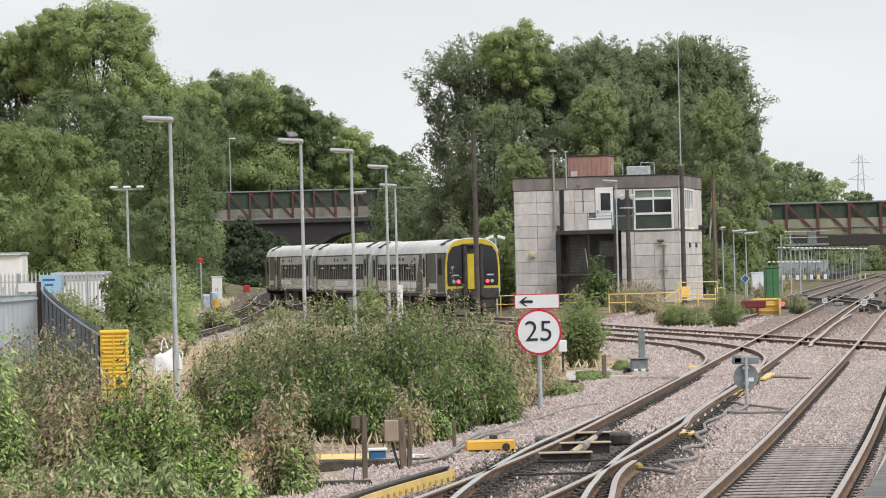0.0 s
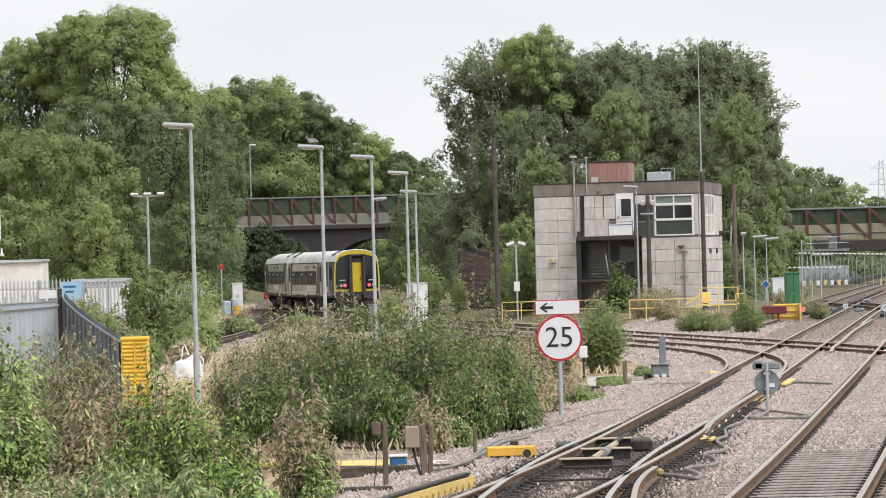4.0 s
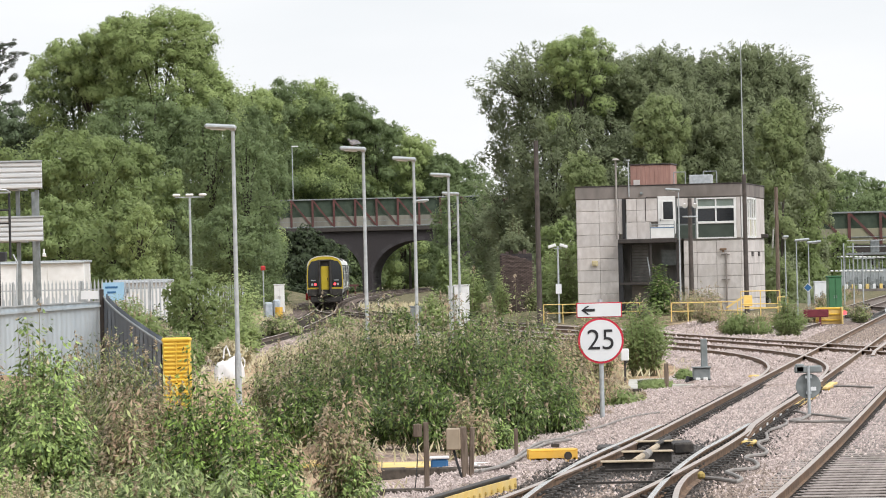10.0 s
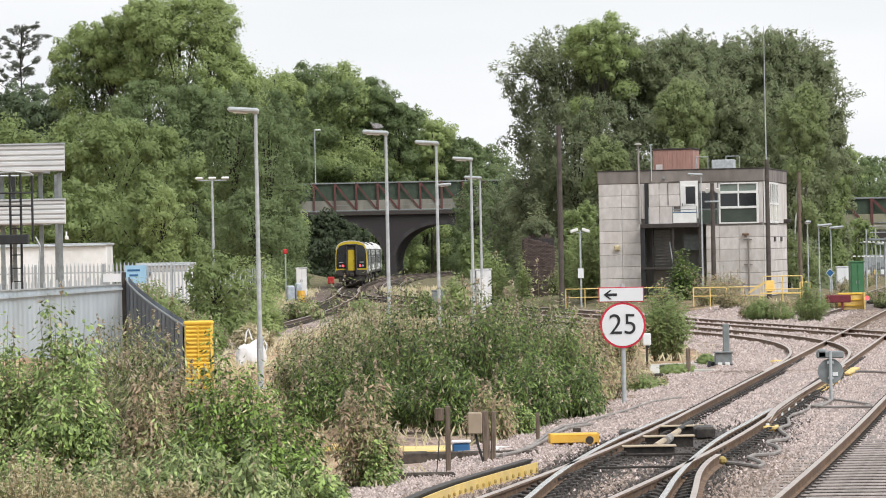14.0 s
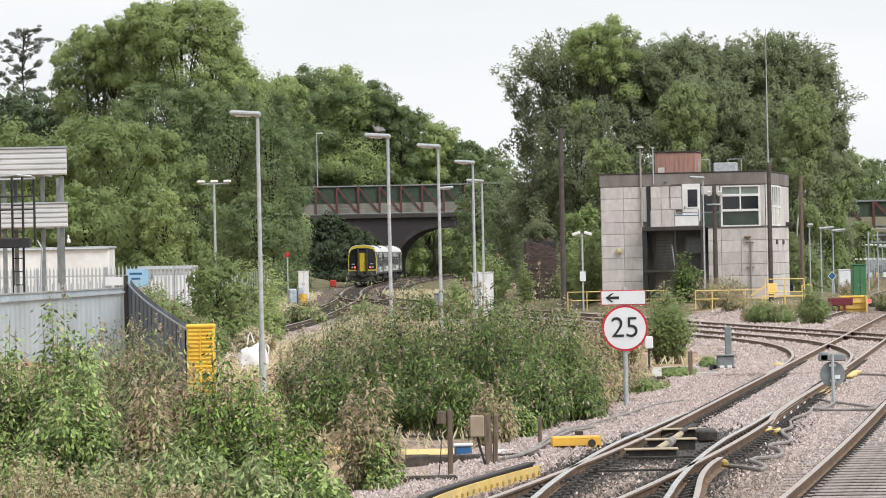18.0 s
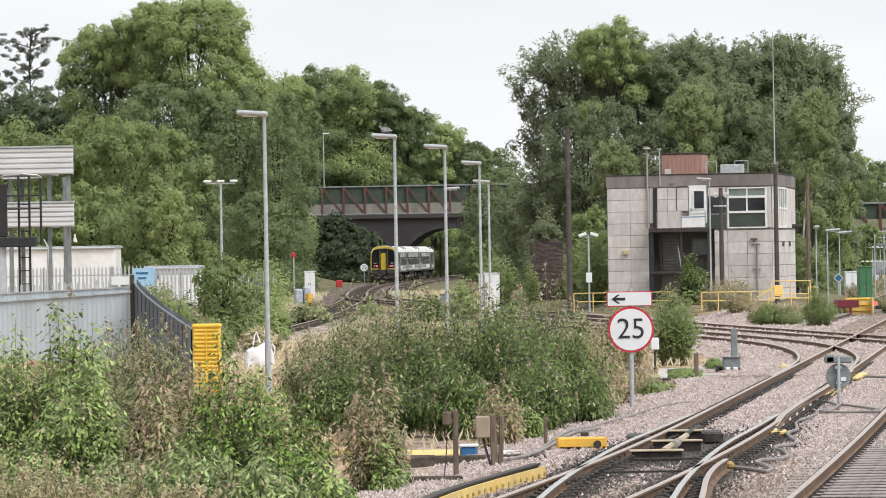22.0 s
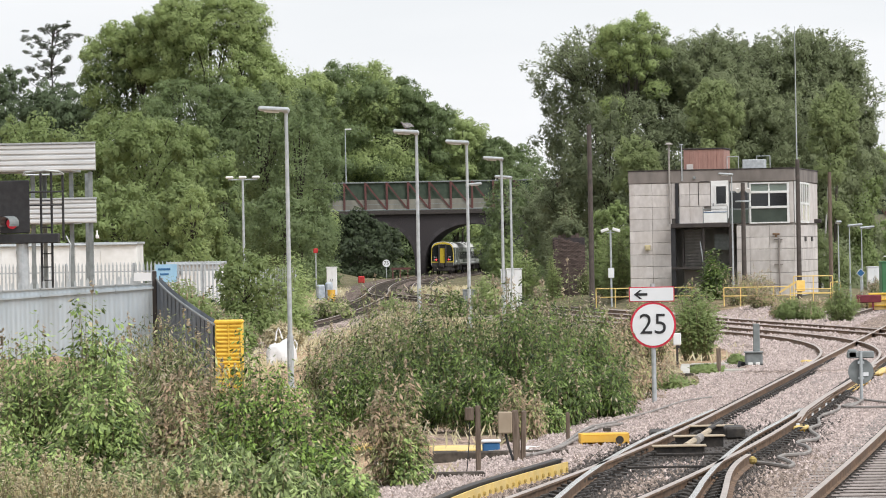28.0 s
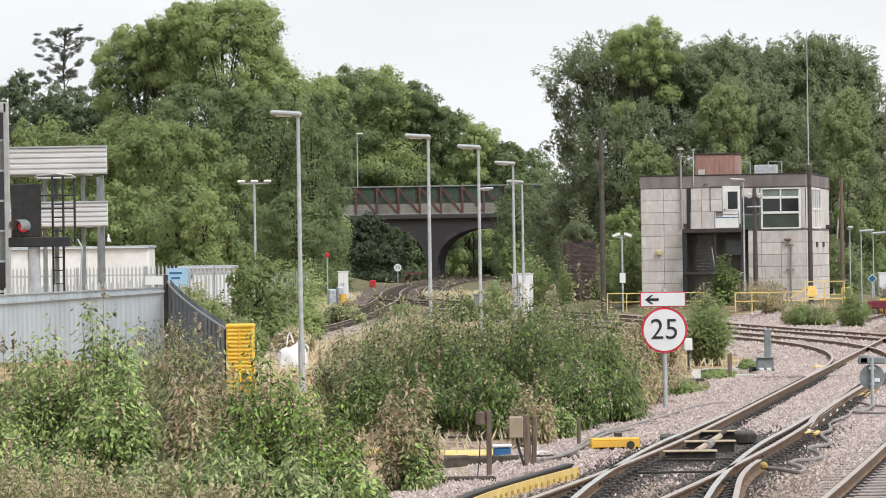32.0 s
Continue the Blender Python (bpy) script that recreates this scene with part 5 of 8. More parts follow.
LIME_L = "broad tree with bright green rounded crown on the bank"
DARK_L = "dark green tree in dense leaf on the bank"
SHRUB_L = "green scrub tree on the railway bank"
BIRCH_L = "tall birch with drooping grey-green foliage behind the signal box"
TREES = [
    (-51.3, 393.29, 17.6, 2.37, 3.5, "y"), (-45.8, 386.51, 16.4, 3.6, 3.0, "y"), (-42.7, 379.72, 15.2, 3.05, 2.80, "y"), (-49.0, 389.0, 14.6, 3.4, 3.2, "y"), (-44.6, 384.0, 13.4, 3.4, 2.8, "y"), (-29.4, 359.38, 20.8, 5.06, 5.06, "l"),
    (-37.2, 366.16, 18.3, 4.42, 4.91, "d"), (-33.2, 363.45, 20.3, 4.14, 4.63, "l"), (-25.6, 355.31, 16.4, 3.57, 4.53, "l"), (-29.7, 352.6, 15.5, 5.20, 2.84, "d"),
    (-25.3, 526.19, 21.6, 7.05, 6.21, "l"), (-19.5, 531.61, 18.8, 3.92, 6.06, "d"), (-23.6, 406.85, 17.4, 2.73, 4.36, "l"), (-13.1, 542.46, 16.7, 4.51, 4.51, "l"),
    (-8.5, 549.24, 14.9, 3.31, 3.09, "d"), (-4.8, 542.46, 13.2, 3.27, 3.64, "d"), (-16.3, 556.03, 19.4, 3.35, 3.35, "d"), (-36.8, 291.57, 8.9, 3.71, 4.30, "s"),
    (-31.3, 284.79, 9.2, 3.25, 4.01, "s"), (-26.9, 278.01, 8.8, 3.17, 3.73, "s"), (-24.7, 287.51, 8.0, 3.08, 3.85, "s"), (-27.8, 264.45, 5.0, 3.90, 2.84, "s"),
    (-23.3, 257.67, 4.5, 3.11, 2.42, "s"), (-32.4, 264.45, 4.8, 3.55, 2.66, "s"), (-23.0, 291.57, 5.8, 2.15, 3.52, "d"), (-22.0, 325.48, 10.9, 2.84, 5.89, "d"),
    (-19.7, 322.77, 9.0, 2.51, 5.63, "d"), (-19.1, 339.04, 9.3, 1.73, 5.45, "d"), (-19.8, 305.14, 5.0, 3.27, 2.86, "d"), (-23.2, 406.85, 15.5, 2.73, 4.36, "d"),
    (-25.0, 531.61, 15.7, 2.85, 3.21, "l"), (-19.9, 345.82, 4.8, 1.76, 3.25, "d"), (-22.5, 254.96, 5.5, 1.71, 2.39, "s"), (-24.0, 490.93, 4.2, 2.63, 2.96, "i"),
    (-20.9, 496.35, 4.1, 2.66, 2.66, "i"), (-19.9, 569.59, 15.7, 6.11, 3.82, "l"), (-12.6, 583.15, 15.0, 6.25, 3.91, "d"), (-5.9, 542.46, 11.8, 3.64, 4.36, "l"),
    (-5.5, 467.88, 6.8, 2.82, 5.33, "d"), (-2.1, 420.41, 6.4, 2.82, 5.35, "d"), (-5.7, 447.53, 2.5, 1.80, 2.40, "s"), (0.3, 366.16, 4.4, 2.45, 4.42, "d"),
    (-11.8, 610.27, 5.7, 4.91, 4.91, "d"), (-15.5, 596.71, 5.7, 4.00, 5.60, "d"), (1.7, 301.07, 12.2, 3.03, 5.25, "h"), (5.5, 294.5, 16.9, 2.6, 2.5, "l"),
    (7.3, 298.36, 12.9, 4.00, 4.32, "h"), (11.4, 301.07, 12.9, 4.24, 4.24, "o"), (15.1, 303.78, 13.1, 3.87, 4.40, "b"), (18.3, 298.36, 13.1, 3.40, 4.40, "b"),
    (20.0, 295.64, 11.3, 2.2, 4.2, "b"), (8.6, 291.57, 7.8, 4.30, 5.08, "h"), (3.8, 290.22, 7.9, 3.31, 5.84, "h"), (13.3, 292.93, 7.7, 4.32, 5.11, "o"),
    (17.7, 287.51, 7.5, 3.47, 5.78, "o"), (20.5, 290.22, 5.5, 1.95, 4.28, "s"), (1.3, 292.93, 5.2, 2.16, 3.53, "h"), (10.2, 271.23, 11.4, 1.5, 1.9, "w"),
    (17.7, 271.23, 10.3, 1.45, 2.5, "w"), (5.2, 278.01, 8.2, 1.30, 1.9, "w"), (3.3, 257.67, 3.9, 1.38, 2.07, "s"), (-1.1, 352.6, 4.8, 1.42, 2.84, "h"),
    (22.3, 305.14, 7.0, 1.15, 2.86, "o"), (13.0, 290.5, 11.9, 2.6, 2.8, "o"), (-31.0, 349.89, 11.9, 5.16, 3.75, "d"), (-24.8, 349.89, 12.5, 2.81, 3.99, "d"), (-22.7, 372.94, 14.0, 2.75, 4.75, "d"),
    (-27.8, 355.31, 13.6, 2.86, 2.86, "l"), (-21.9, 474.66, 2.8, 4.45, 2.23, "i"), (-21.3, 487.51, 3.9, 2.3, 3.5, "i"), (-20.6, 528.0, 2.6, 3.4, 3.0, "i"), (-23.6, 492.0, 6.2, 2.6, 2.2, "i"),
    (-21.2, 705.2, 2.5, 5.67, 4.25, "d"), (-13.2, 678.08, 1.5, 5.45, 3.64, "d"), (47.2, 583.15, 11.2, 3.91, 3.52, "d"), (51.8, 596.71, 9.3, 3.60, 3.20, "d"),
    (60.4, 650.96, 8.9, 3.49, 2.44, "d"), (66.6, 678.08, 11.1, 2.73, 1.36, "d"), (32.0, 406.85, 3.2, 1.91, 2.45, "s"), (54.6, 569.59, 0.8, 4.58, 2.29, "d"),
    (60.7, 569.59, 1.4, 4.58, 3.05, "d"), (-27.5, 524.83, 14.9, 4.22, 4.22, "d"), (-22.7, 527.55, 13.8, 4.95, 4.24, "d"), (-17.9, 531.61, 13.0, 4.63, 3.56, "l"),
    (-13.1, 537.04, 12.3, 5.04, 3.60, "d"), (-8.1, 539.75, 11.5, 4.34, 3.62, "d"), (-4.4, 537.04, 11.0, 3.24, 3.24, "d"), (-32.3, 360.74, 22.8, 3.39, 2.66, "l"),
    (-27.1, 358.03, 22.8, 3.36, 2.88, "l"), (-26.5, 523.48, 22.6, 5.97, 4.35, "d"), (-21.8, 528.9, 21.6, 4.82, 4.68, "l"), (-23.8, 409.56, 18.4, 2.47, 2.75, "l"),
    (50.6, 610.27, 12.7, 4.91, 3.27, "d"), (55.3, 617.05, 11.1, 4.14, 2.90, "l"), (45.5, 596.71, 13.8, 2.80, 3.20, "l"), (-38.2, 364.81, 20.2, 3.03, 3.33, "l"),
    (-35.5, 362.09, 21.2, 2.43, 2.67, "l"), (-24.2, 355.31, 17.3, 1.91, 2.86, "l"),
    (10.4, 296.0, 14.4, 3.0, 3.2, "o"), (13.4, 300.0, 14.6, 2.6, 2.7, "h"), (17.2, 297.0, 14.3, 2.5, 3.2, "b"), (19.2, 299.0, 13.3, 2.2, 3.2, "b"), (6.3, 299.0, 15.2, 2.4, 2.6, "o"), (20.4, 297.0, 9.8, 1.9, 3.6, "b"),
    (-19.4, 528.0, 21.4, 3.7, 3.8, "d"), (-15.8, 529.0, 18.8, 3.3, 3.5, "d"), (-12.0, 530.0, 16.8, 3.1, 3.3, "l"), (-8.0, 531.0, 15.0, 2.9, 2.8, "d"),
]
# kind i: bridge-side scrub whose dark leaf colour paints the shade there
KINDS = {"w": (M_YOUNGBIRCH, "young birch with light drooping foliage behind the signal box", "spray"), "y": (M_YEW, "dense deep green tree behind the footbridge", "scrub"), "h": (M_HOLM, "dense dark olive-leaved tree behind the signal box", "spray"), "i": (M_SHADELEAF, "dark ivy-clad scrub against the bridge abutment", "scrub"), "l": (M_LIME, LIME_L, "round"), "d": (M_OAK, DARK_L, "round"), "s": (M_SCRUB, SHRUB_L, "scrub"), "b": (M_BIRCH, BIRCH_L, "spray"), "o": (M_BIRCH, BIRCH_L, "spray")}
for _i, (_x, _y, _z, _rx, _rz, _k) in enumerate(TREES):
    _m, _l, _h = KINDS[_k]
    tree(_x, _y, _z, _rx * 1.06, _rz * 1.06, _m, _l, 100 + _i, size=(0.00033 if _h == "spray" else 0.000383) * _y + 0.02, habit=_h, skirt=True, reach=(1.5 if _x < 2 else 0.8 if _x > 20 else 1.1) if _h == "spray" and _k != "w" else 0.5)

for _x, _z, _rx, _rz, _n, _q in ((2.9, 14.6, 1.7, 1.7, 900, 2.2), (17.4, 14.5, 2.1, 1.6, 1100, 2.0), (20.0, 12.6, 1.5, 1.8, 900, 1.5), (11.0, 14.8, 2.4, 1.5, 1300, 1.5)):
    tree(_x, 299.0, _z, _rx, _rz, M_BIRCH, "thin open crown of drooping sprays above the trees", int(900 + _x), size=0.115, count=_n, habit="spray", skirt=False, reach=_q)
tree(-11.0, 149.2, 1.7, 1.25, 1.6, M_SCRUB, "dense rounded green bush beside the siding", 260, size=0.085, habit="scrub", category="bush", name="bush")
tree(-21.6, 250.0, 5.2, 1.5, 2.3, M_LIME, "young bright green tree before the bank", 261, size=0.11, habit="round")

_b = thing("birch", 17.6, 272.8, bank(17.6, 272.8) - 0.1, "young birch with a slanting pale trunk", "tree")
part("trunk", MB().tube([(-0.6, 0, 0), (-0.3, 0, 4.04), (0, 0, 7.78), (0.84, 0, 11.14), (1.09, 0, 12.34)], 0.07, 7, 0, 0.35), M_WHITEBARK, _b)
leaves("crown", np.random.default_rng(12), [(1.01 + 0.3 * k - 0.4, -0.2, 12.44 - 0.7 * k, 0.6, 0.6, 0.9) for k in range(3)], 1500, 0.08, M_LIME, _b, long=1.8, droop=0.8, simple=True)

# ---- shrubs and weeds built on their stems ----


def shrub(x, y, w, d, h, mat_leaf, label, seed, stems=90, per=60, size=0.032, long=3.2, category="bush", z=None, name="bush", spikes=0.5, low=0.2, upright=0.5, spike_mat=None, droop=0.35):
    """Arching stems from one root, set with narrow leaves, some ending in a faded flower spike."""
    rng = np.random.default_rng(seed)
    z0 = (bank(x, y) - 0.14) if z is None else z
    b = thing(name, x, y, z0, label, category)
    a = rng.uniform(0, 2 * math.pi, stems)
    q = np.sqrt(rng.uniform(0, 1, stems))
    tip = np.stack([np.cos(a) * q * w / 2, np.sin(a) * q * d / 2, h * (1 - 0.55 * q ** 2.2) * np.where(rng.random(stems) < 0.1, rng.uniform(1.06, 1.2, stems), rng.uniform(0.58, 1.04, stems))], 1)
    root = np.stack([np.cos(a) * q * w * 0.22, np.sin(a) * q * d * 0.22, np.zeros(stems)], 1)
    mid = (root + tip) / 2
    mid[:, 2] += tip[:, 2] * 0.18 * upright
    mid[:, :2] -= (tip - root)[:, :2] * 0.15
    mb = MB()
    for k in range(stems):
        mb.tube([root[k] - (0, 0, 0.1), 0.25 * root[k] + 0.5 * mid[k] + 0.25 * tip[k], tip[k]], 0.008 + 0.002 * h, 3, 0, 0.25)
    tagged(part("branchwork", mb, M_STEM, b), kind="stuff")
    n = stems * per
    k = np.repeat(np.arange(stems), per)
    t = (low + (1.02 - low) * rng.random(n) ** 0.85)[:, None]
    base = (1 - t) ** 2 * root[k] + 2 * t * (1 - t) * mid[k] + t * t * tip[k]
    tan = 2 * (1 - t) * (mid[k] - root[k]) + 2 * t * (tip[k] - mid[k])
    tan /= np.linalg.norm(tan, axis=1)[:, None]
    out = rng.normal(size=(n, 3))
    out -= tan * (out * tan).sum(1)[:, None]
    out /= np.linalg.norm(out, axis=1)[:, None]
    L = size * long
    twig = rng.random(n)[:, None] * 0.16 * (0.4 + h * 0.35)
    pos = base + out * (L * 0.45 + twig) + tan * L * 0.2
    axis = out + 0.5 * tan - np.array([0, 0, 1.0]) * (droop * (0.5 + rng.random(n)))[:, None]
    nor = tan * 0.8 + out * (droop - 0.35) + np.array([0, -0.1, 0.6]) + 0.5 * rng.normal(size=(n, 3))
    soft = np.stack([pos[:, 0] / w * 2, pos[:, 1] / d * 2 - 0.2, np.full(n, 0.12) + pos[:, 2] / h * 0.95], 1)
    ob = new("foliage", leaf_mesh("foliage", rng, pos, nor, axis, soft, size, long, mat_leaf))
    ob.parent = b
    m = int(stems * spikes)
    if m:
        ks = rng.choice(stems, m, replace=False)
        cl = [(*(tip[i] + (0, 0, 0.06)), 0.03, 0.03, rng.uniform(0.08, 0.16)) for i in ks]
        ob = leaves("flower_spike", rng, cl, m * 16, 0.03, spike_mat or M_DEAD, b, long=1.8)
        tagged(ob, "faded brown flower heads", kind="stuff")
    return b


BUD = "tall buddleia bush with grey-green leaves and faded flower spikes"
DRY = "half-withered brown bush among ballast and weeds"
WEED = "green nettle and weed thicket beside the track"
MOUND = ((-3.75, 79.34, 2.0, 3.53, 1.95, 90, 2), (-4.25, 77.6, 1.3, 2.6, 1.6, 70, 2), (-3.0, 76.62, 2.2, 3.53, 2.2, 110, 2), (-2.1, 74.59, 2.2, 3.53, 2.2, 120, 0), (-1.2, 75.27, 2.2, 3.53, 2.25, 120, 0),
         (-0.4, 74.59, 2.0, 3.53, 2.3, 120, 0), (0.35, 75.94, 1.9, 3.25, 2.2, 110, 0), (0.95, 77.3, 1.2, 2.44, 1.6, 70, 1), (-2.6, 80.69, 3.0, 3.53, 2.45, 110, 2), (-0.9, 81.1, 3.0, 3.53, 2.5, 120, 2), (0.3, 81.64, 2.4, 3.53, 2.3, 100, 2), (-3.6, 82.73, 2.2, 3.53, 2.3, 90, 2),
         (-3.6, 74.05, 1.5, 2.17, 1.35, 70, 0), (-2.6, 71.61, 1.6, 2.17, 1.15, 70, 0), (-1.4, 70.79, 1.7, 2.17, 1.25, 80, 0), (-0.1, 71.33, 1.6, 2.17, 1.3, 80, 0), (0.75, 74.05, 1.2, 2.03, 1.1, 60, 0), (1.35, 83.4, 1.6, 2.17, 1.5, 60, 1))
for _i, (_x, _y, _w, _d, _h, _n, _k) in enumerate(MOUND):
    shrub(_x, _y, _w, _d, _h, (M_BUDDLEIA, M_DRYBUSH, M_OLIVE)[_k], BUD if _k != 1 else DRY, 300 + _i, _n, 96, 0.031, 2.7, spikes=(0.2, 0.5, 0.6)[_k], low=0.12, droop=1.0)
TALLWEED = "tall leafy weed thicket with pale new shoots"
SEED = "pinkish dry seeding grass among the weeds"
FRONT = ((-0.62, 66.4, 0.85, 1.3, 0.95, M_DRYBUSH, DRY, 50, 50, 0.03, 0.6), (-0.2, 68.0, 0.6, 1.0, 0.7, M_WEED, WEED, 34, 50, 0.03, 0.1), (-2.12, 53.7, 0.9, 1.22, 1.42, M_DRYBUSH, DRY, 60, 45, 0.03, 0.8), (-1.95, 53.3, 0.6, 0.95, 0.8, M_WEED, WEED, 34, 50, 0.03, 0.1),
         (-3.7, 51.53, 1.7, 2.17, 1.9, M_NETTLE, TALLWEED, 110, 92, 0.031, 0.1), (-3.0, 50.45, 1.1, 1.76, 1.3, M_NETTLE, WEED, 80, 80, 0.031, 0.1), (-4.72, 51.8, 0.62, 1.5, 1.55, M_DRYBUSH, DRY, 60, 60, 0.032, 0.7),
         (-5.35, 59.67, 1.3, 2.17, 2.0, M_OLIVE, DRY, 120, 70, 0.036, 0.5), (-4.8, 58.31, 0.9, 1.63, 1.6, M_DRYBUSH, DRY, 70, 60, 0.034, 0.6), (-6.1, 54.52, 1.4, 2.03, 2.2, M_WEED, TALLWEED, 110, 80, 0.038, 0.1),
         (-5.72, 52.21, 1.25, 1.9, 1.7, M_WEED, TALLWEED, 100, 80, 0.038, 0.1), (-6.9, 54.92, 1.3, 2.03, 2.1, M_WEED, TALLWEED, 90, 70, 0.036, 0.15), (-7.6, 56.96, 1.4, 2.17, 1.9, M_OLIVE, WEED, 90, 70, 0.036, 0.5),
         (-5.0, 48.82, 1.5, 1.63, 0.8, M_MUGWORT, WEED, 70, 60, 0.03, 0.2), (-4.1, 47.74, 1.4, 1.36, 1.0, M_MUGWORT, WEED, 80, 70, 0.032, 0.1), (-3.2, 47.47, 1.2, 1.36, 0.8, M_MUGWORT, WEED, 70, 70, 0.032, 0.1), (-6.2, 49.5, 1.5, 1.63, 0.95, M_WEED, WEED, 70, 60, 0.03, 0.2),
         (-2.5, 49.36, 0.7, 1.08, 0.6, M_WEED, WEED, 40, 50, 0.034, 0.1), (-7.0, 50.18, 1.4, 1.63, 1.35, M_WEED, WEED, 80, 70, 0.034, 0.2), (-6.9, 61.71, 1.4, 2.17, 1.9, M_WEED, WEED, 80, 60, 0.036, 0.2), (-6.0, 62.38, 1.5, 2.17, 1.7, M_OLIVE, WEED, 80, 60, 0.036, 0.4), (-7.9, 62.38, 1.5, 2.17, 1.7, M_WEED, WEED, 80, 60, 0.036, 0.2), (-8.2, 84.08, 1.6, 2.71, 1.9, M_OLIVE, WEED, 80, 60, 0.036, 0.4),
         (-5.7, 47.47, 1.3, 1.08, 0.85, M_GRASS, SEED, 90, 34, 0.015, 0.4), (-4.7, 47.06, 1.2, 1.08, 0.7, M_GRASS, SEED, 80, 34, 0.015, 0.4), (-6.6, 48.01, 1.2, 1.08, 0.95, M_GRASS, SEED, 80, 34, 0.015, 0.4), (-3.9, 46.79, 0.9, 0.95, 0.5, M_GRASS, SEED, 60, 30, 0.014, 0.7))
for _i, (_x, _y, _w, _d, _h, _m, _l, _n, _per, _sz, _sp) in enumerate(FRONT):
    shrub(_x, _y, _w, _d, _h, _m, _l, 340 + _i, _n, int(_per * (1.1 if _m in (M_WEED, M_NETTLE) else 1.0)), _sz * (0.8 if _m is M_OLIVE else 1.12 if _m in (M_WEED, M_NETTLE) else 1.0), 1.9 if _m in (M_WEED, M_NETTLE) else 3.0, spikes=_sp, spike_mat=M_GRASS if _m is M_GRASS else None, low=0.1, droop=0.2 if _m is M_GRASS else 1.1)
# bushes round the siding, the fences and the signal box
MID = ((-9.6, 151.89, 1.6, 2.71, 1.5, M_LIME, 0), (-12.0, 151.89, 2.2, 3.25, 1.9, M_BUDDLEIA, 1), (-13.3, 154.6, 2.0, 2.71, 1.6, M_BUDDLEIA, 1), (-8.9, 135.62, 1.4, 2.17, 0.8, M_GRASS, 1), (-10.4, 132.9, 1.6, 2.44, 1.2, M_BUDDLEIA, 1),
       (-12.4, 189.86, 3.4, 4.07, 3.3, M_LIME, 0), (-10.9, 203.42, 2.0, 4.07, 1.0, M_OLIVE, 1), (-14.6, 184.44, 2.6, 3.53, 2.6, M_LIME, 0), (-8.9, 226.0, 1.4, 3.0, 0.55, M_SCRUB, 0), (3.5, 100.6, 0.8, 3.0, 0.08, M_SCRUB, 0), (4.4, 105.0, 0.4, 1.0, 0.22, M_SCRUB, 0), (2.6, 90.5, 0.7, 1.6, 0.1, M_OLIVE, 1), (2.45, 96.5, 0.6, 1.4, 0.2, M_GRASS, 1), (2.35, 89.0, 0.6, 1.6, 0.22, M_SCRUB, 1),
       (3.72, 114.73, 1.5, 1.9, 1.95, M_SCRUB, 0), (3.75, 117.31, 1.0, 1.63, 1.6, M_BUDDLEIA, 1), (2.3, 111.21, 1.7, 2.17, 1.6, M_DRYBUSH, 1), (-12.6, 141.04, 2.0, 2.71, 1.3, M_OLIVE, 1), (-11.0, 130.19, 1.6, 2.71, 1.1, M_OLIVE, 1), (-14.0, 149.18, 2.2, 2.71, 1.6, M_OLIVE, 1), (-15.4, 160.03, 2.6, 2.71, 2.0, M_OLIVE, 0),
       (9.2, 168.84, 1.3, 1.9, 1.0, M_SCRUB, 0), (10.0, 168.16, 1.2, 1.9, 0.75, M_SCRUB, 1), (10.95, 164.1, 1.35, 1.9, 1.6, M_SCRUB, 0), (9.2, 172.23, 1.3, 1.9, 0.7, M_DRYBUSH, 1), (8.2, 191.9, 2.2, 2.17, 1.4, M_DRYBUSH, 1), (7.6, 206.14, 1.6, 1.9, 2.3, M_BUDDLEIA, 0),
       (9.6, 203.42, 2.0, 2.17, 1.5, M_DRYBUSH, 1), (3.1, 225.12, 1.6, 2.71, 4.2, M_LIME, 0), (2.6, 233.26, 1.8, 2.71, 3.6, M_LIME, 0), (-3.6, 203.42, 1.4, 2.17, 1.8, M_LIME, 0), (-4.9, 196.64, 1.2, 2.17, 1.2, M_BUDDLEIA, 1), (0.5, 248.86, 2.6, 2.17, 5.4, M_BIRCH, 0), (-2.3, 250.89, 2.4, 3.25, 3.2, M_LIME, 0),
       (-11.0, 122.05, 2.0, 2.71, 1.3, M_SCRUB, 1), (-10.2, 116.63, 1.6, 2.44, 1.0, M_GRASS, 1), (-11.8, 127.48, 2.2, 2.71, 1.4, M_SCRUB, 1), (-9.7, 124.77, 1.6, 2.44, 1.1, M_SCRUB, 1), (18.2, 238.68, 1.6, 2.71, 0.8, M_OLIVE, 1), (19.6, 257.67, 2.0, 2.71, 0.9, M_DRYBUSH, 1), (21.4, 276.66, 2.2, 2.71, 0.9, M_OLIVE, 1), (23.4, 298.36, 2.4, 2.71, 0.8, M_OLIVE, 1), (26.0, 325.48, 2.8, 2.71, 1.0, M_DRYBUSH, 1), (17.6, 221.05, 1.2, 2.17, 0.6, M_OLIVE, 1), (14.4, 198.0, 1.4, 1.9, 0.8, M_DRYBUSH, 1), (16.6, 198.0, 1.2, 1.9, 0.9, M_OLIVE, 1), (11.6, 185.79, 1.4, 1.9, 0.6, M_DRYBUSH, 1), (8.9, 184.44, 1.6, 1.9, 0.8, M_DRYBUSH, 1))
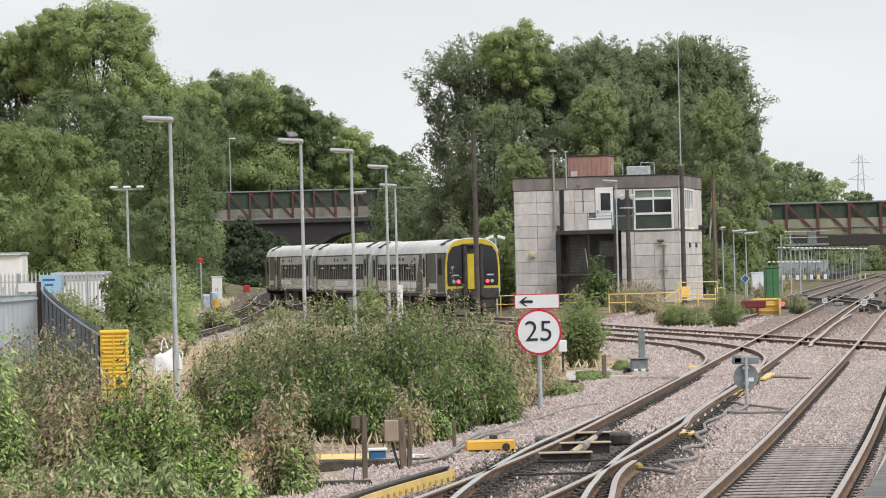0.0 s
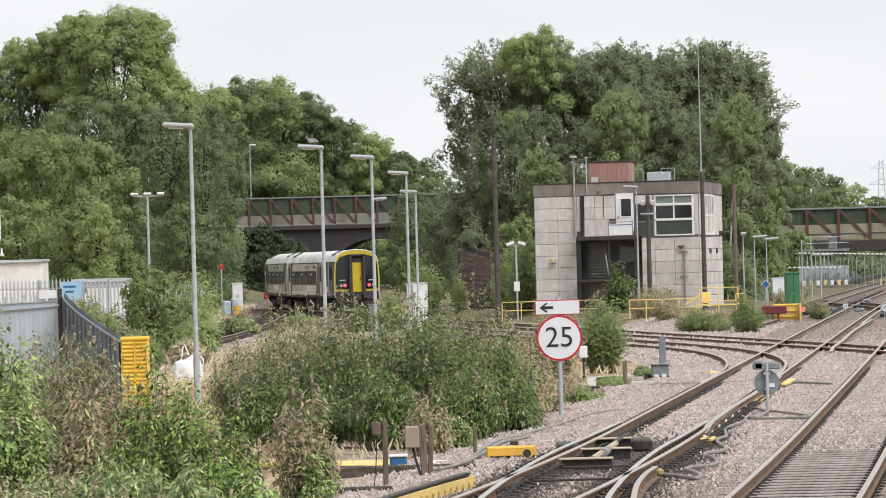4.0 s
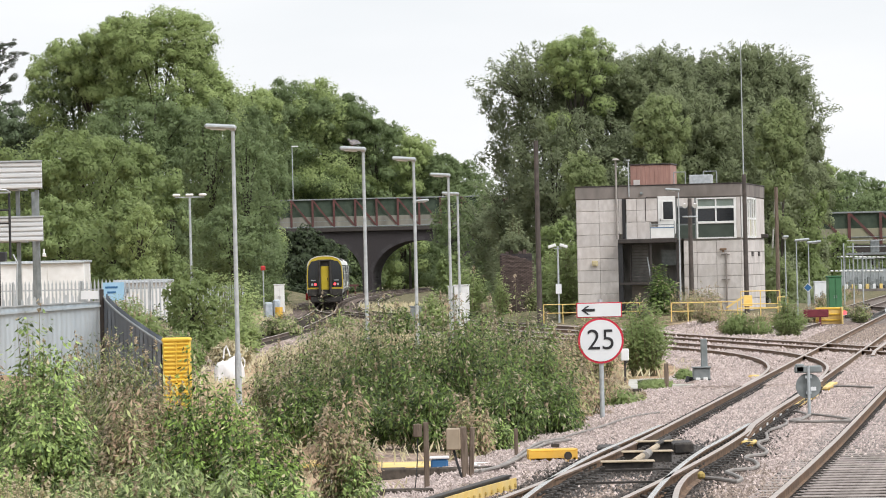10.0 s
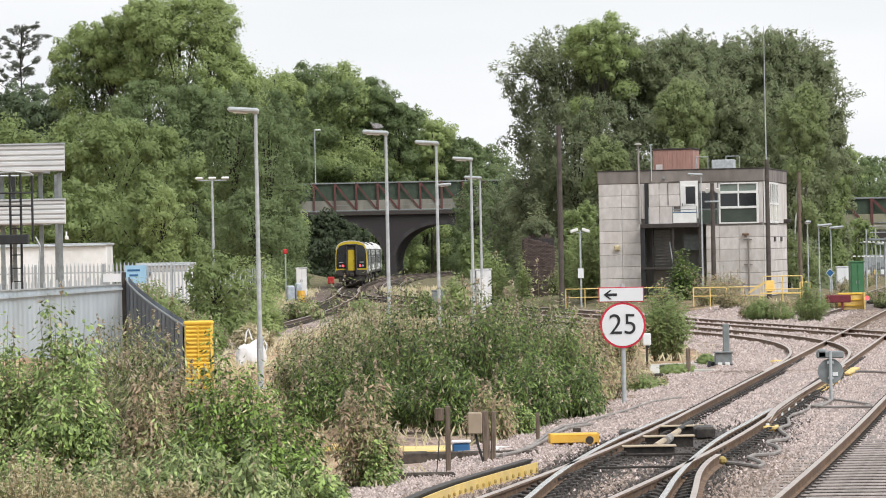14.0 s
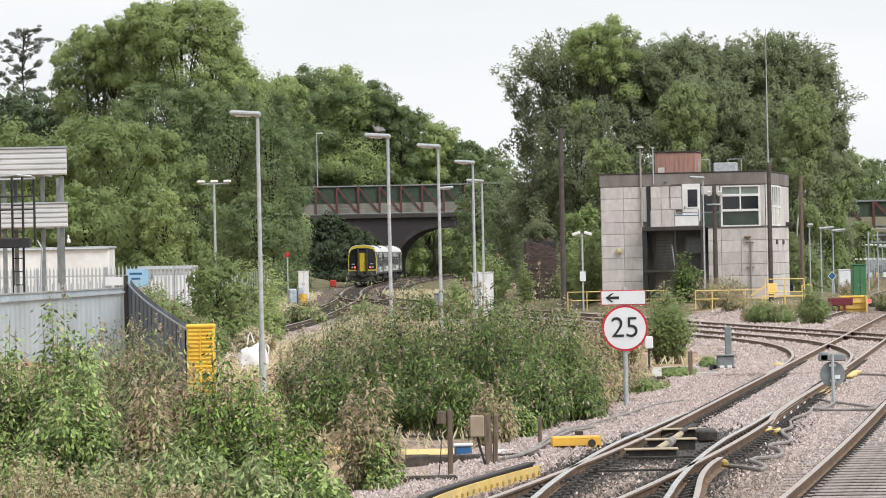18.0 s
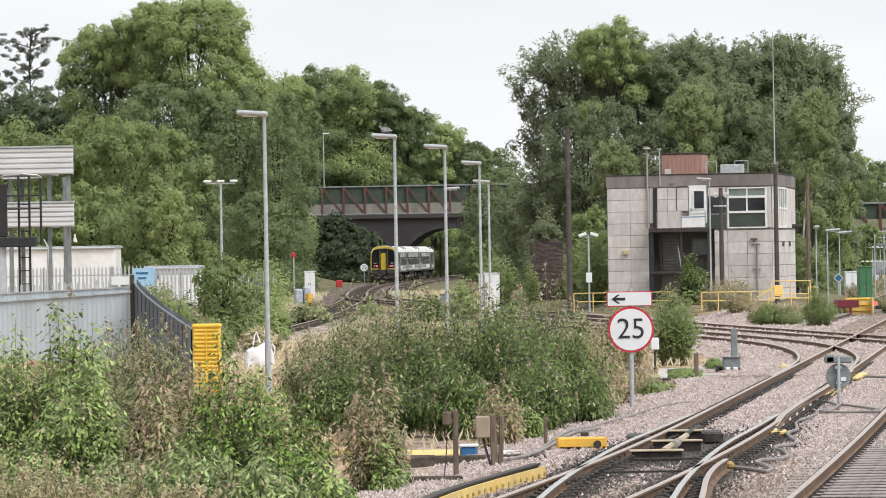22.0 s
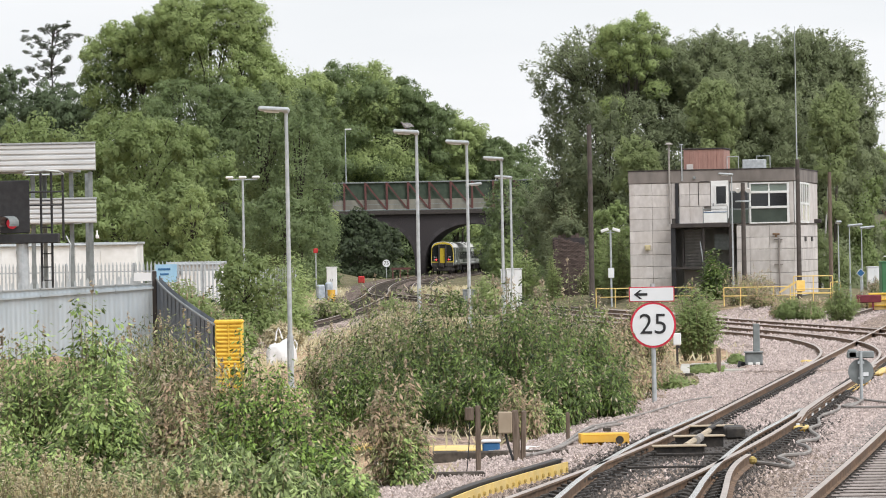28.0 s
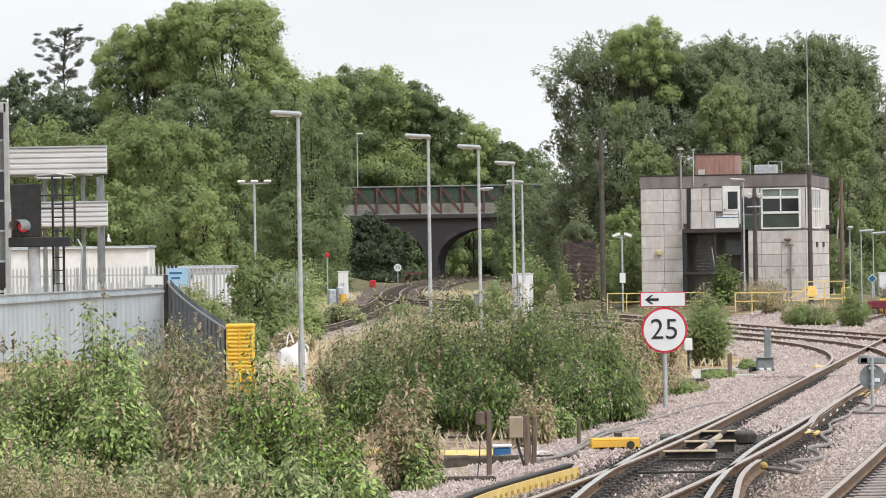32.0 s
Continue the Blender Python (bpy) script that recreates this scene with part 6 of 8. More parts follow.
for _i, (_x, _y, _w, _d, _h, _m, _s) in enumerate(MID):
    shrub(_x, _y, _w, _d, _h * (1.1 if _y < 122 else 1.0), _m, "loose green bush beside the tracks" if not _s else "low dry bush with pale seed heads", 400 + _i, 90, 52 if _y < 119 else ((60 if _y < 176 else 32) if _x > 8 else 56), 0.042 if _x > 8 else 0.000295 * _y + 0.018, 2.4, spikes=0.6 * _s, low=0.05, z=bank(_x, _y) - 0.05)


def grass_tufts(seed, n, y0, y1, power):
    """Dry grass and seedlings over the earth left of the tracks."""
    rng = np.random.default_rng(seed)
    y = y0 + (y1 - y0) * rng.random(n) ** power
    lo, hi = -0.118 * y - 2.0, np.array([main_x(v) - 2.9 if v < 206 else -1.5 - 0.04 * (v - 206) for v in y])
    x = lo + (hi - lo) * rng.random(n)
    keep = (np.sin(x * 1.3 + 2 * np.sin(y * 0.155)) + np.sin(y * 0.41 + x) + rng.normal(size=n) * 0.7 > 0.1) | (y > 136)
    near = np.full(n, 99.0)
    for line in LINES:
        l = np.array([(p.x, p.y) for p in line])
        l = l[(l[:, 1] > 40) & (l[:, 1] < 380)]
        if len(l):
            for i in range(0, n, 4000):
                near[i:i + 4000] = np.minimum(near[i:i + 4000], np.sqrt(((np.stack([x[i:i + 4000], y[i:i + 4000]], 1)[:, None] - l[None]) ** 2).sum(2)).min(1))
    keep &= near > 2.3 + 0.5 * rng.random(n)
    keep &= (y > 111) | (rng.random(n) < 0.13)
    keep &= ~((x > 3) & (y > 125)) | (rng.random(n) < 0.08)
    x, y = x[keep], y[keep]
    n = len(x)
    pos = np.stack([x, y, np.array([bank(a, b) for a, b in zip(x, y)]) - 0.06 + 0.06 * rng.random(n)], 1)
    axis = np.stack([0.45 * rng.normal(size=n), 0.45 * rng.normal(size=n), np.ones(n)], 1)
    nor = np.stack([0.6 * rng.normal(size=n), -1 + 0.4 * rng.normal(size=n), 0.5 * np.ones(n)], 1)
    size = 0.02 + 0.000162 * y
    me = leaf_mesh("dry_grass", rng, pos, nor, axis, np.tile([0, -0.4, 1.0], (n, 1)), size, 8.0, M_GRASS, 0.05)
    tagged(new("dry_grass", me), "thin dry straw-coloured grass on bare earth", "grass", kind="stuff")


grass_tufts(77, 52000, 50, 206, 1.7)
grass_tufts(78, 22000, 200, 345, 1.0)

shrub(0.6, 244.1, 2.0, 1.2, 1.4, M_HOLM, "dark bush growing on top of the brick pier", 480, 60, 50, 0.07, 2.4, spikes=0.0, low=0.05, z=3.6)
shrub(-0.3, 242.6, 0.9, 0.7, 2.6, M_LIME, "ivy and saplings climbing the brick pier", 481, 50, 50, 0.06, 2.2, spikes=0.0, low=0.05, z=bank(-0.3, 242.6) - 0.05)
shrub(1.5, 242.2, 0.8, 0.7, 1.6, M_OLIVE, "weeds at the foot of the brick pier", 482, 50, 40, 0.06, 2.2, spikes=0.2, low=0.05, z=bank(1.5, 242.2) - 0.05)

# ---- lamp posts ----


def lamp_post(x, y, h, turn, label, rz=0.0, head=0.68, z=None, k=1.0):
    """A galvanised column with a base compartment and a flat lantern reaching out to one side."""
    lp = thing("lamp_post", x, y, bank(x, y) - 0.12 if z is None else z, label, "lamp post", rz=turn)
    part("column", MB().cyl((0, 0, 0), (0, 0, 1.2), 0.075 * k, n=12).cyl((0, 0, 1.2), (0, 0, h), 0.055 * k, 0.04 * k, n=12), M_GALV, lp)
    part("access_door", MB().box(0, -0.073, 0.7, 0.08, 0.015, 0.4, 0.004), M_GALV, lp)
    part("base_plate", MB().box(0, 0, 0.02, 0.3, 0.3, 0.04, 0.008), M_GALV, lp)
    lan = part("lantern", MB().box(-head / 2 + 0.06, 0, h + 0.07, head * 1.06, 0.28, 0.115, 0.04, 0, (0, 4, 0)), M_GALV, lp, "flat grey lantern")
    part("lens", MB().box(-head / 2 + 0.0, 0, h + 0.008, head * 0.5, 0.16, 0.03, 0.008, 0, (0, 4, 0)), M_WHITE, lan)
    part("bracket", MB().box(0.0, 0, h + 0.03, 0.14, 0.14, 0.12, 0.02), M_GALV, lp)
    return lp


LAMP = "slim galvanised lamp post with a flat lantern in the yard"
for _x, _y, _h, _r in ((-6.17, 96.42, 6.32, 0), (-3.82, 115.27, 6.3, 0), (-2.68, 126.12, 6.28, 0), (-1.90, 145.11, 6.22, 0), (-1.88, 170.88, 6.12, 0), (-3.95, 185.79, 6.1, 180)):
    lamp_post(_x, _y, _h, _r, LAMP)
LAMP2 = "galvanised lamp post near the signal box"
for _x, _y, _h, _r in ((8.36, 202.07, 6.0, 0), (14.13, 204.78, 3.88, 180), (15.2, 211.56, 3.8, 180), (13.5, 203.42, 3.95, 90)):
    lamp_post(_x, _y, _h, _r, LAMP2, z=bank(_x, _y) - 0.02, k=0.75 if _h > 4 else 0.6)


def triple_lamp(x, y, h):
    tl = thing("car_park_lamp", x, y, bank(x, y), "tall car-park lamp with three white heads on a crossbar", "lamp post")
    part("column", MB().cyl((0, 0, -0.2), (0, 0, h), 0.08, 0.06, n=10), M_GALV, tl)
    part("crossbar", MB().box(0, 0, h - 0.12, 1.6, 0.07, 0.07), M_GALV, tl)
    for dx in (-0.72, 0.0, 0.72):
        part("lamp_head", MB().box(dx, 0, h, 0.42, 0.3, 0.14, 0.05), M_WHITE, tl)
    return tl


triple_lamp(-17.2, 230.5, 7.3 - bank(-17.2, 230.5))
hl = thing("street_lamp", -25.54, 510.6, 7.9, "pale street lamp on the road bridge among trees", "lamp post")
_h = 10.3
part("column", MB().cyl((0, 0, 0), (0, 0, _h), 0.07, 0.05, n=8), M_GALV, hl)
part("lamp_head", MB().box(0.35, 0, _h + 0.05, 0.8, 0.3, 0.16, 0.05), M_WHITE, hl)


def text_part(name, body, size, tf, material, parent, bold=0.0, label=""):
    cu = bpy.data.curves.new(name, "FONT")
    cu.body, cu.size, cu.align_x, cu.align_y, cu.offset, cu.extrude = body, size, "CENTER", "CENTER", bold, 0.003
    tmp = bpy.data.objects.new(name, cu)
    scene.collection.objects.link(tmp)
    bpy.context.view_layer.update()
    me = bpy.data.meshes.new_from_object(tmp)
    bpy.data.objects.remove(tmp)
    me.transform(tf)
    me.materials.clear()
    me.materials.append(material)
    ob = new(name, me)
    ob.parent = parent
    return tagged(ob, label)


def disc(r, t, y, z, n=40, x=0.0):
    return MB().cyl((x, y + t, z), (x, y, z), r, n=n)


def speed_sign(x, y, z, r, number, label, arrow=False, rim=M_SIGNRED, post_top=None):
    s = thing("speed_sign", x, y, z, label, "speed sign")
    c = 1.48 * r / 0.435
    part("post", MB().cyl((0, 0.06, -0.1), (0, 0.06, c + r * (1.8 if arrow else 0.8)), 0.045 * r / 0.435, n=12), M_GALV, s)
    rimo = part("rim", disc(r, 0.02, 0, c), rim, s, "red rim" if rim is M_SIGNRED else "black rim")
    part("face", disc(r * 0.91, 0.02, -0.006, c), M_SIGNWHITE, s)
    text_part("number", number, r * 1.27, facing(0, -0.012, c), M_BLACK, s, -0.002 * r / 0.435)
    if arrow:
        zb, k = c + r * 1.34, r / 0.435
        part("arrow_board_rim", MB().box(-0.02, 0.0, zb, 0.86 * k, 0.02, 0.285 * k), M_SIGNRED, s)
        part("arrow_board", MB().box(-0.02, -0.012, zb, 0.825 * k, 0.015, 0.25 * k), M_SIGNWHITE, s)
        pts = [(-0.36, 0), (-0.245, 0.085), (-0.20, 0.085), (-0.275, 0.025), (-0.10, 0.025), (-0.10, -0.025), (-0.275, -0.025), (-0.20, -0.085), (-0.245, -0.085)]
        part("arrow", MB().prism([(px * k, pz * k) for px, pz in pts][::-1], 0.006, facing(0, -0.02, zb)), M_BLACK, s)
    for dz in (-0.2, 0.2):
        part("clamp", MB().box(0, 0.06, c + dz * r / 0.435, 0.16, 0.09, 0.04, 0.008), M_GALV, s)
    return s


speed_sign(1.78, 80.15, -0.02, 0.435, "25", "round 25 speed sign with red rim and arrow board", arrow=True)
speed_sign(-18.6, 455.67, 0.5, 0.45, "75", "small round 75 speed sign beside the yard track", rim=M_BLACK)
speed_sign(18.6, 206.14, -0.08, 0.15, "25", "low round 25 sign between the tracks", rim=M_BLACK)
speed_sign(19.3, 193.93, -0.16, 0.18, "25", "low round 25 sign between the tracks", rim=M_BLACK)
speed_sign(22.7, 223.77, -0.1, 0.15, "25", "low round 25 sign between the tracks", rim=M_BLACK)


def shunt_signal():
    s = thing("shunt_signal", 5.55, 77.98, 0.0, "grey round shunting signal seen from behind, on a short post", "signal")
    part("post", MB().cyl((0, 0, -0.1), (0, 0, 0.95), 0.03, n=10), M_GALV, s)
    part("disc", MB().cyl((0, 0.06, 0.57), (0, 0.1, 0.57), 0.235, n=32), M_GREYBOX, s)
    part("housing", MB().box(0, 0.1, 0.88, 0.5, 0.22, 0.13, 0.02), M_GREYBOX, s)
    part("plate", MB().box(0.09, 0.05, 0.52, 0.1, 0.012, 0.07), M_SIGNWHITE, s)
    part("bracket", MB().box(0, 0.02, 0.74, 0.12, 0.08, 0.05), M_GALV, s)
    part("bracket", MB().box(0, 0.02, 0.45, 0.1, 0.06, 0.04), M_GALV, s)
    part("lamp_box", MB().box(-0.15, 0.12, 0.9, 0.16, 0.26, 0.16, 0.02), M_GREYBOX, s)
    return s


shunt_signal()


def ground_signal():
    s = thing("position_light", 4.68, 102.12, -0.02, "grey lineside box with two white lenses and a stub post", "signal box unit")
    part("housing", MB().box(0, 0, 0.24, 0.42, 0.36, 0.3, 0.03), M_GREYBOX, s)
    part("hood", MB().box(0, -0.02, 0.395, 0.46, 0.42, 0.03, 0.008), M_GREYBOX, s)
    part("post", MB().box(0.08, 0.12, 0.72, 0.16, 0.14, 0.72, 0.02), M_GREYBOX, s)
    for dx in (-0.09, 0.09):
        part("lens", MB().box(dx, -0.185, 0.1, 0.11, 0.02, 0.1, 0.01), M_WHITE, s)
    part("foot", MB().box(0, 0, 0.05, 0.46, 0.3, 0.12, 0.01), M_BLACK, s)
    part("hose", MB().tube([(-0.22, 0, 0.1), (-0.34, -0.05, 0.14), (-0.36, -0.1, 0.05), (-0.3, -0.12, 0.0)], 0.06, 7), M_BLACK, s)
    return s


ground_signal()
tagged(part("hazard_cap", MB().box(0, 0, 0.06, 0.24, 0.3, 0.12, 0.04).cyl((0.1, 0.1, 0.05), (0.26, 0.1, 0.06), 0.05, n=8), M_YELLOWPALE, None), "small yellow cable cap lying on the ballast", "cap").matrix_basis = pose(6.05, 103.75, 0.0, 0, 0, 15)


M_COVER = mat("orange_yellow_steel", (0.72, 0.41, 0.05), (0.8, 0.48, 0.085), 0.55, scale=5, c3=(0.5, 0.27, 0.06), s3=2)
M_SLAB = mat("pale_concrete", (0.4, 0.385, 0.35), (0.52, 0.5, 0.46), 0.85, scale=3, c3=(0.28, 0.29, 0.2), bump=0.2)


_j = thing("junction_box", 2.89, 104.0, -0.1, "small white junction box on a thin post behind the sign", "junction box")
part("post", MB().cyl((0, 0, -0.1), (0, 0, 0.66), 0.028, n=8), M_DARKSTEEL, _j)
part("case", MB().box(0, 0, 0.78, 0.2, 0.12, 0.3, 0.02), M_SIGNWHITE, _j)
part("cable_gland", MB().cyl((0.03, -0.02, 0.56), (0.03, -0.02, 0.63), 0.03, n=8), M_BLACK, _j)


_c = thing("cable_chamber", 3.3, 98.0, -0.08, "sunken cable chamber with pale concrete edging and green weeds", "cable chamber", rz=-2)
for _x, _y, _w, _d in ((-0.42, 1.9, 0.24, 9.6), (0.25, 6.9, 1.1, 0.4), (0.86, 1.5, 0.7, 0.6)):
    part("edging_slab", MB().box(_x, _y, 0.06, _w, _d, 0.14, 0.02), M_SLAB, _c)
part("front_board", MB().box(-0.65, -3.0, 0.08, 0.9, 0.12, 0.2, 0.02), M_TIMBER, _c, "dark timber board")


def yellow_cover():
    c = thing("machine_cover", 0.63, 62.79, -0.03, "yellow steel cover with a round end hole half buried in ballast", "cover", rz=6)
    part("body", MB().box(0, 0, 0.18, 0.72, 0.28, 0.05, 0.02).box(0.0, 0.12, 0.1, 0.72, 0.03, 0.18).box(0, -0.13, 0.12, 0.72, 0.03, 0.1), M_COVER, c)
    part("end_plate", MB().box(0.35, 0, 0.1, 0.03, 0.28, 0.2), M_COVER, c)
    part("end_plate", MB().box(-0.35, 0, 0.1, 0.03, 0.28, 0.2), M_COVER, c)
    part("hole_rim", MB().cyl((0.22, -0.15, 0.1), (0.22, -0.13, 0.1), 0.09, n=18), M_COVER, c)
    part("hole", MB().cyl((0.22, -0.156, 0.1), (0.22, -0.15, 0.1), 0.06, n=18), M_IRON, c)
    part("lifting_lug", MB().box(0.05, 0, 0.25, 0.12, 0.06, 0.06, 0.01), M_IRON, c)
    return c


yellow_cover()
_p = thing("marker_post", -1.12, 55.6, -0.14, "thin grey wooden post with a small box on top", "post")
part("post", MB().box(0.02, 0, 0.5, 0.07, 0.07, 1.02, 0.01), M_WOODPOST, _p)
part("box", MB().box(-0.09, 0, 0.9, 0.12, 0.12, 0.17, 0.01), M_WOODPOST, _p)
part("wire", MB().tube([(-0.09, 0, 0.8), (-0.1, -0.03, 0.5), (-0.13, -0.05, 0.2), (-0.16, -0.05, 0.0)], 0.008, 5), M_BLACK, _p)
_p = thing("cable_post", -0.68, 58.59, -0.14, "weathered twin timber post carrying a tan junction box", "post")
part("timber", MB().box(0.05, 0, 0.4, 0.1, 0.12, 0.86, 0.015, 0, (0, -2, 0)), M_WOODPOST, _p)
part("timber", MB().box(0.15, 0.03, 0.4, 0.07, 0.1, 0.84, 0.015, 0, (0, 2, 0)), M_WOODPOST, _p)
part("junction_box", MB().box(-0.1, -0.02, 0.66, 0.2, 0.18, 0.3, 0.015), mat("tan_box", (0.30, 0.24, 0.17), (0.37, 0.30, 0.22), 0.7), _p, "tan junction box")
part("cable", MB().tube([(-0.1, 0, 0.52), (-0.06, -0.04, 0.35), (0.0, -0.05, 0.15), (0.0, -0.06, 0.0)], 0.018, 6), M_BLACK, _p)
_p = thing("short_stake", 0.1, 64.01, -0.14, "short grey wooden stake at the edge of the bush", "post")
part("stake", MB().box(0, 0, 0.28, 0.06, 0.06, 0.6, 0.01), M_WOODPOST, _p)
_p = thing("short_stake", 3.74, 99.6, -0.08, "short dark wooden stake in the ballast", "post")
part("stake", MB().box(0, 0, 0.3, 0.1, 0.1, 0.65, 0.01), M_WOODPOST, _p)

# ---- yellow slatted cabinet, fences, bag ----
_c = thing("grit_cabinet", -7.25, 92.22, -0.14, "bright yellow plastic cabinet with ribbed front", "cabinet")
part("body", MB().box(0, 0.2, 0.82, 0.6, 0.4, 1.62, 0.03), M_YELLOW, _c)
part("lid", MB().box(0, 0.18, 1.62, 0.64, 0.46, 0.09, 0.03), M_YELLOW, _c)
for _k in range(17):
    for _s in (-1, 1):
        part("rib", MB().box(_s * 0.145, -0.015, 0.12 + 0.088 * _k, 0.26, 0.04, 0.045, 0.01), M_YELLOW, _c)
part("centre_bar", MB().box(0, -0.02, 0.82, 0.03, 0.05, 1.5), M_YELLOW, _c)


def sheet_fence():
    f = thing("sheet_fence", -9.67, 100.36, 0.0, "tall grey corrugated steel sheet fence with spiked top", "fence")
    x, k = 0.0, 0
    while x > -9.0:
        top = 2.3 - 0.035 * (-x)
        pts = []
        n = 32
        for i in range(n):
            a = i % 4
            px = x - 0.9 * i / n
            pts += [(px, 0.0 if a in (0, 1) else 0.007)]
        pts.append((x - 0.9, 0.0))
        vs = [(px, py, z) for z in (-0.1, top) for px, py in pts]
        m = len(pts)
        part("sheet", MB().add(vs, [(i, i + 1, m + i + 1, m + i) for i in range(m - 1)]).add([(px, py + 0.012, z) for z in (-0.1, top) for px, py in pts], [(i + 1, i, m + i, m + i + 1) for i in range(m - 1)]), M_GALVPANEL, f)
        for j in range(6):
            px = x - 0.075 - 0.15 * j
            part("pale_tip", MB().prism([(-0.03, 0), (0.03, 0), (0.03, 0.14), (0.0, 0.2), (-0.03, 0.14)], 0.01, facing(px, 0.06, top - 0.02 + 0.0052 * j)), M_GALV, f)
        part("fence_rail", MB().box(x - 0.45, -0.03, top - 0.12 + 0.022 * x, 0.92, 0.05, 0.05, 0, 0, (0, -3.3, 0)), M_GALVPANEL, f)
        part("top_trim", MB().box(x - 0.45, 0.0, top, 0.92, 0.06, 0.03, 0, 0, (0, -2.0, 0)), M_GALV, f)
        x -= 0.9
        k += 1
    part("corner_post", MB().box(0.03, 0, 1.25, 0.1, 0.1, 2.7, 0.01), M_DARKSTEEL, f)
    part("notice", MB().box(-0.25, -0.05, 2.47, 0.42, 0.02, 0.2), M_SIGNWHITE, f)
    return f


sheet_fence()
M_DARKSHEET = mat("dark_grey_sheet", (0.1, 0.118, 0.145), (0.135, 0.155, 0.185), 0.55, scale=2, c3=(0.045, 0.048, 0.05))


def ramp_fence():
    f = thing("ramp_fence", 0, 0, 0, "dark grey sheet fence dropping down a ramp", "fence")
    a, b = Vector((-9.6, 100.36, 0)), Vector((-7.62, 92.76, 0))
    n = 14

    def top(t):
        return 2.42 - 1.02 * (t ** 0.75)
    for k in range(n):
        t0, t1 = k / n, (k + 1) / n
        p, q = a.lerp(b, t0), a.lerp(b, t1 - 0.01)
        mb = MB().add([(p.x, p.y, -0.1), (q.x, q.y, -0.1), (q.x, q.y, top(t1)), (p.x, p.y, top(t0)), (p.x + 0.03, p.y + 0.012, -0.1), (q.x + 0.03, q.y + 0.012, -0.1), (q.x + 0.03, q.y + 0.012, top(t1)), (p.x + 0.03, p.y + 0.012, top(t0))],
                     [(0, 1, 2, 3), (5, 4, 7, 6), (3, 2, 6, 7)])
        part("sheet", mb, M_DARKSHEET, f)
        for j in range(3):
            t = t0 + (j + 0.5) / 3 / n
            p = a.lerp(b, t)
            part("pale", MB().box(p.x + 0.07, p.y, top(t) + 0.02, 0.04, 0.02, 0.16), M_DARKSHEET, f)
    part("handrail", MB().tube([(*a.lerp(b, k / 20).to_2d(), top(k / 20) + 0.02) for k in range(21)], 0.025, 6), M_GREYBOX, f)
    return f


ramp_fence()


def bulk_bag():
    b = thing("bulk_bag", -7.72, 116.63, -0.14, "full white woven bulk bag with lifting loops", "bag")
    rng = np.random.default_rng(9)
    rings, n, vs, fs = [(0.0, 0.36), (0.05, 0.41), (0.2, 0.42), (0.4, 0.40), (0.55, 0.37), (0.64, 0.30), (0.66, 0.18), (0.62, 0.04)], 28, [], []
    for z, r in rings:
        for i in range(n):
            a = 2 * math.pi * i / n
            k = r * (1 + 0.05 * math.sin(5 * a + 9 * z) + 0.035 * rng.normal()) / max(abs(math.cos(a)), abs(math.sin(a))) ** 0.6
            vs.append((k * math.cos(a), k * math.sin(a), z * (1 + 0.1 * math.cos(a) - 0.05 * math.sin(3 * a + 1)) + 0.02 * rng.normal()))
    for j in range(len(rings) - 1):
        for i in range(n):
            fs.append((j * n + i, j * n + (i + 1) % n, (j + 1) * n + (i + 1) % n, (j + 1) * n + i))
    fs.append(tuple(range((len(rings) - 1) * n, len(rings) * n)))
    part("sack", MB().add(vs, fs), M_BAG, b, smooth=True)
    part("loop", MB().tube([(-0.15, 0, 0.7), (-0.12, 0, 0.95), (-0.06, 0, 1.06), (-0.02, 0, 0.95), (0.04, 0, 0.76)], 0.022, 6), M_BAG, b)
    part("loop", MB().tube([(0.3, 0.1, 0.6), (0.38, 0.1, 0.72), (0.44, 0.1, 0.6), (0.42, 0.1, 0.45)], 0.022, 6), M_BAG, b)
    return b


bulk_bag()

PALE = mesh_of("pale", MB().prism([(-0.035, 0), (0.035, 0), (0.035, 2.05), (0.0, 2.2), (-0.035, 2.05)], 0.03, facing(0, 0, 0)), M_GALV)


def palisade(x0, y0, x1, y1, z, label, step=0.155):
    f = thing("palisade_fence", x0, y0, z, label, "fence", rz=math.degrees(math.atan2(y1 - y0, x1 - x0)))
    L = math.hypot(x1 - x0, y1 - y0)
    for k in range(int(L / step)):
        part("pale", PALE, None, f).matrix_basis = pose(k * step, 0, 0)
    for zz in (0.4, 1.8):
        part("fence_rail", MB().box(L / 2, 0.03, zz, L, 0.04, 0.05), M_GALV, f)
    for k in range(int(L / 2.75) + 1):
        part("fence_post", MB().box(k * 2.75, 0.07, 1.05, 0.1, 0.08, 2.2, 0.01), M_GALV, f)
    return f


palisade(-22.6, 169.5, -13.45, 169.5, 0.62, "grey steel palisade fence in front of white cabins")
palisade(-15.4, 200.7, -12.6, 203.4, 0.2, "grey steel palisade fence among bushes")


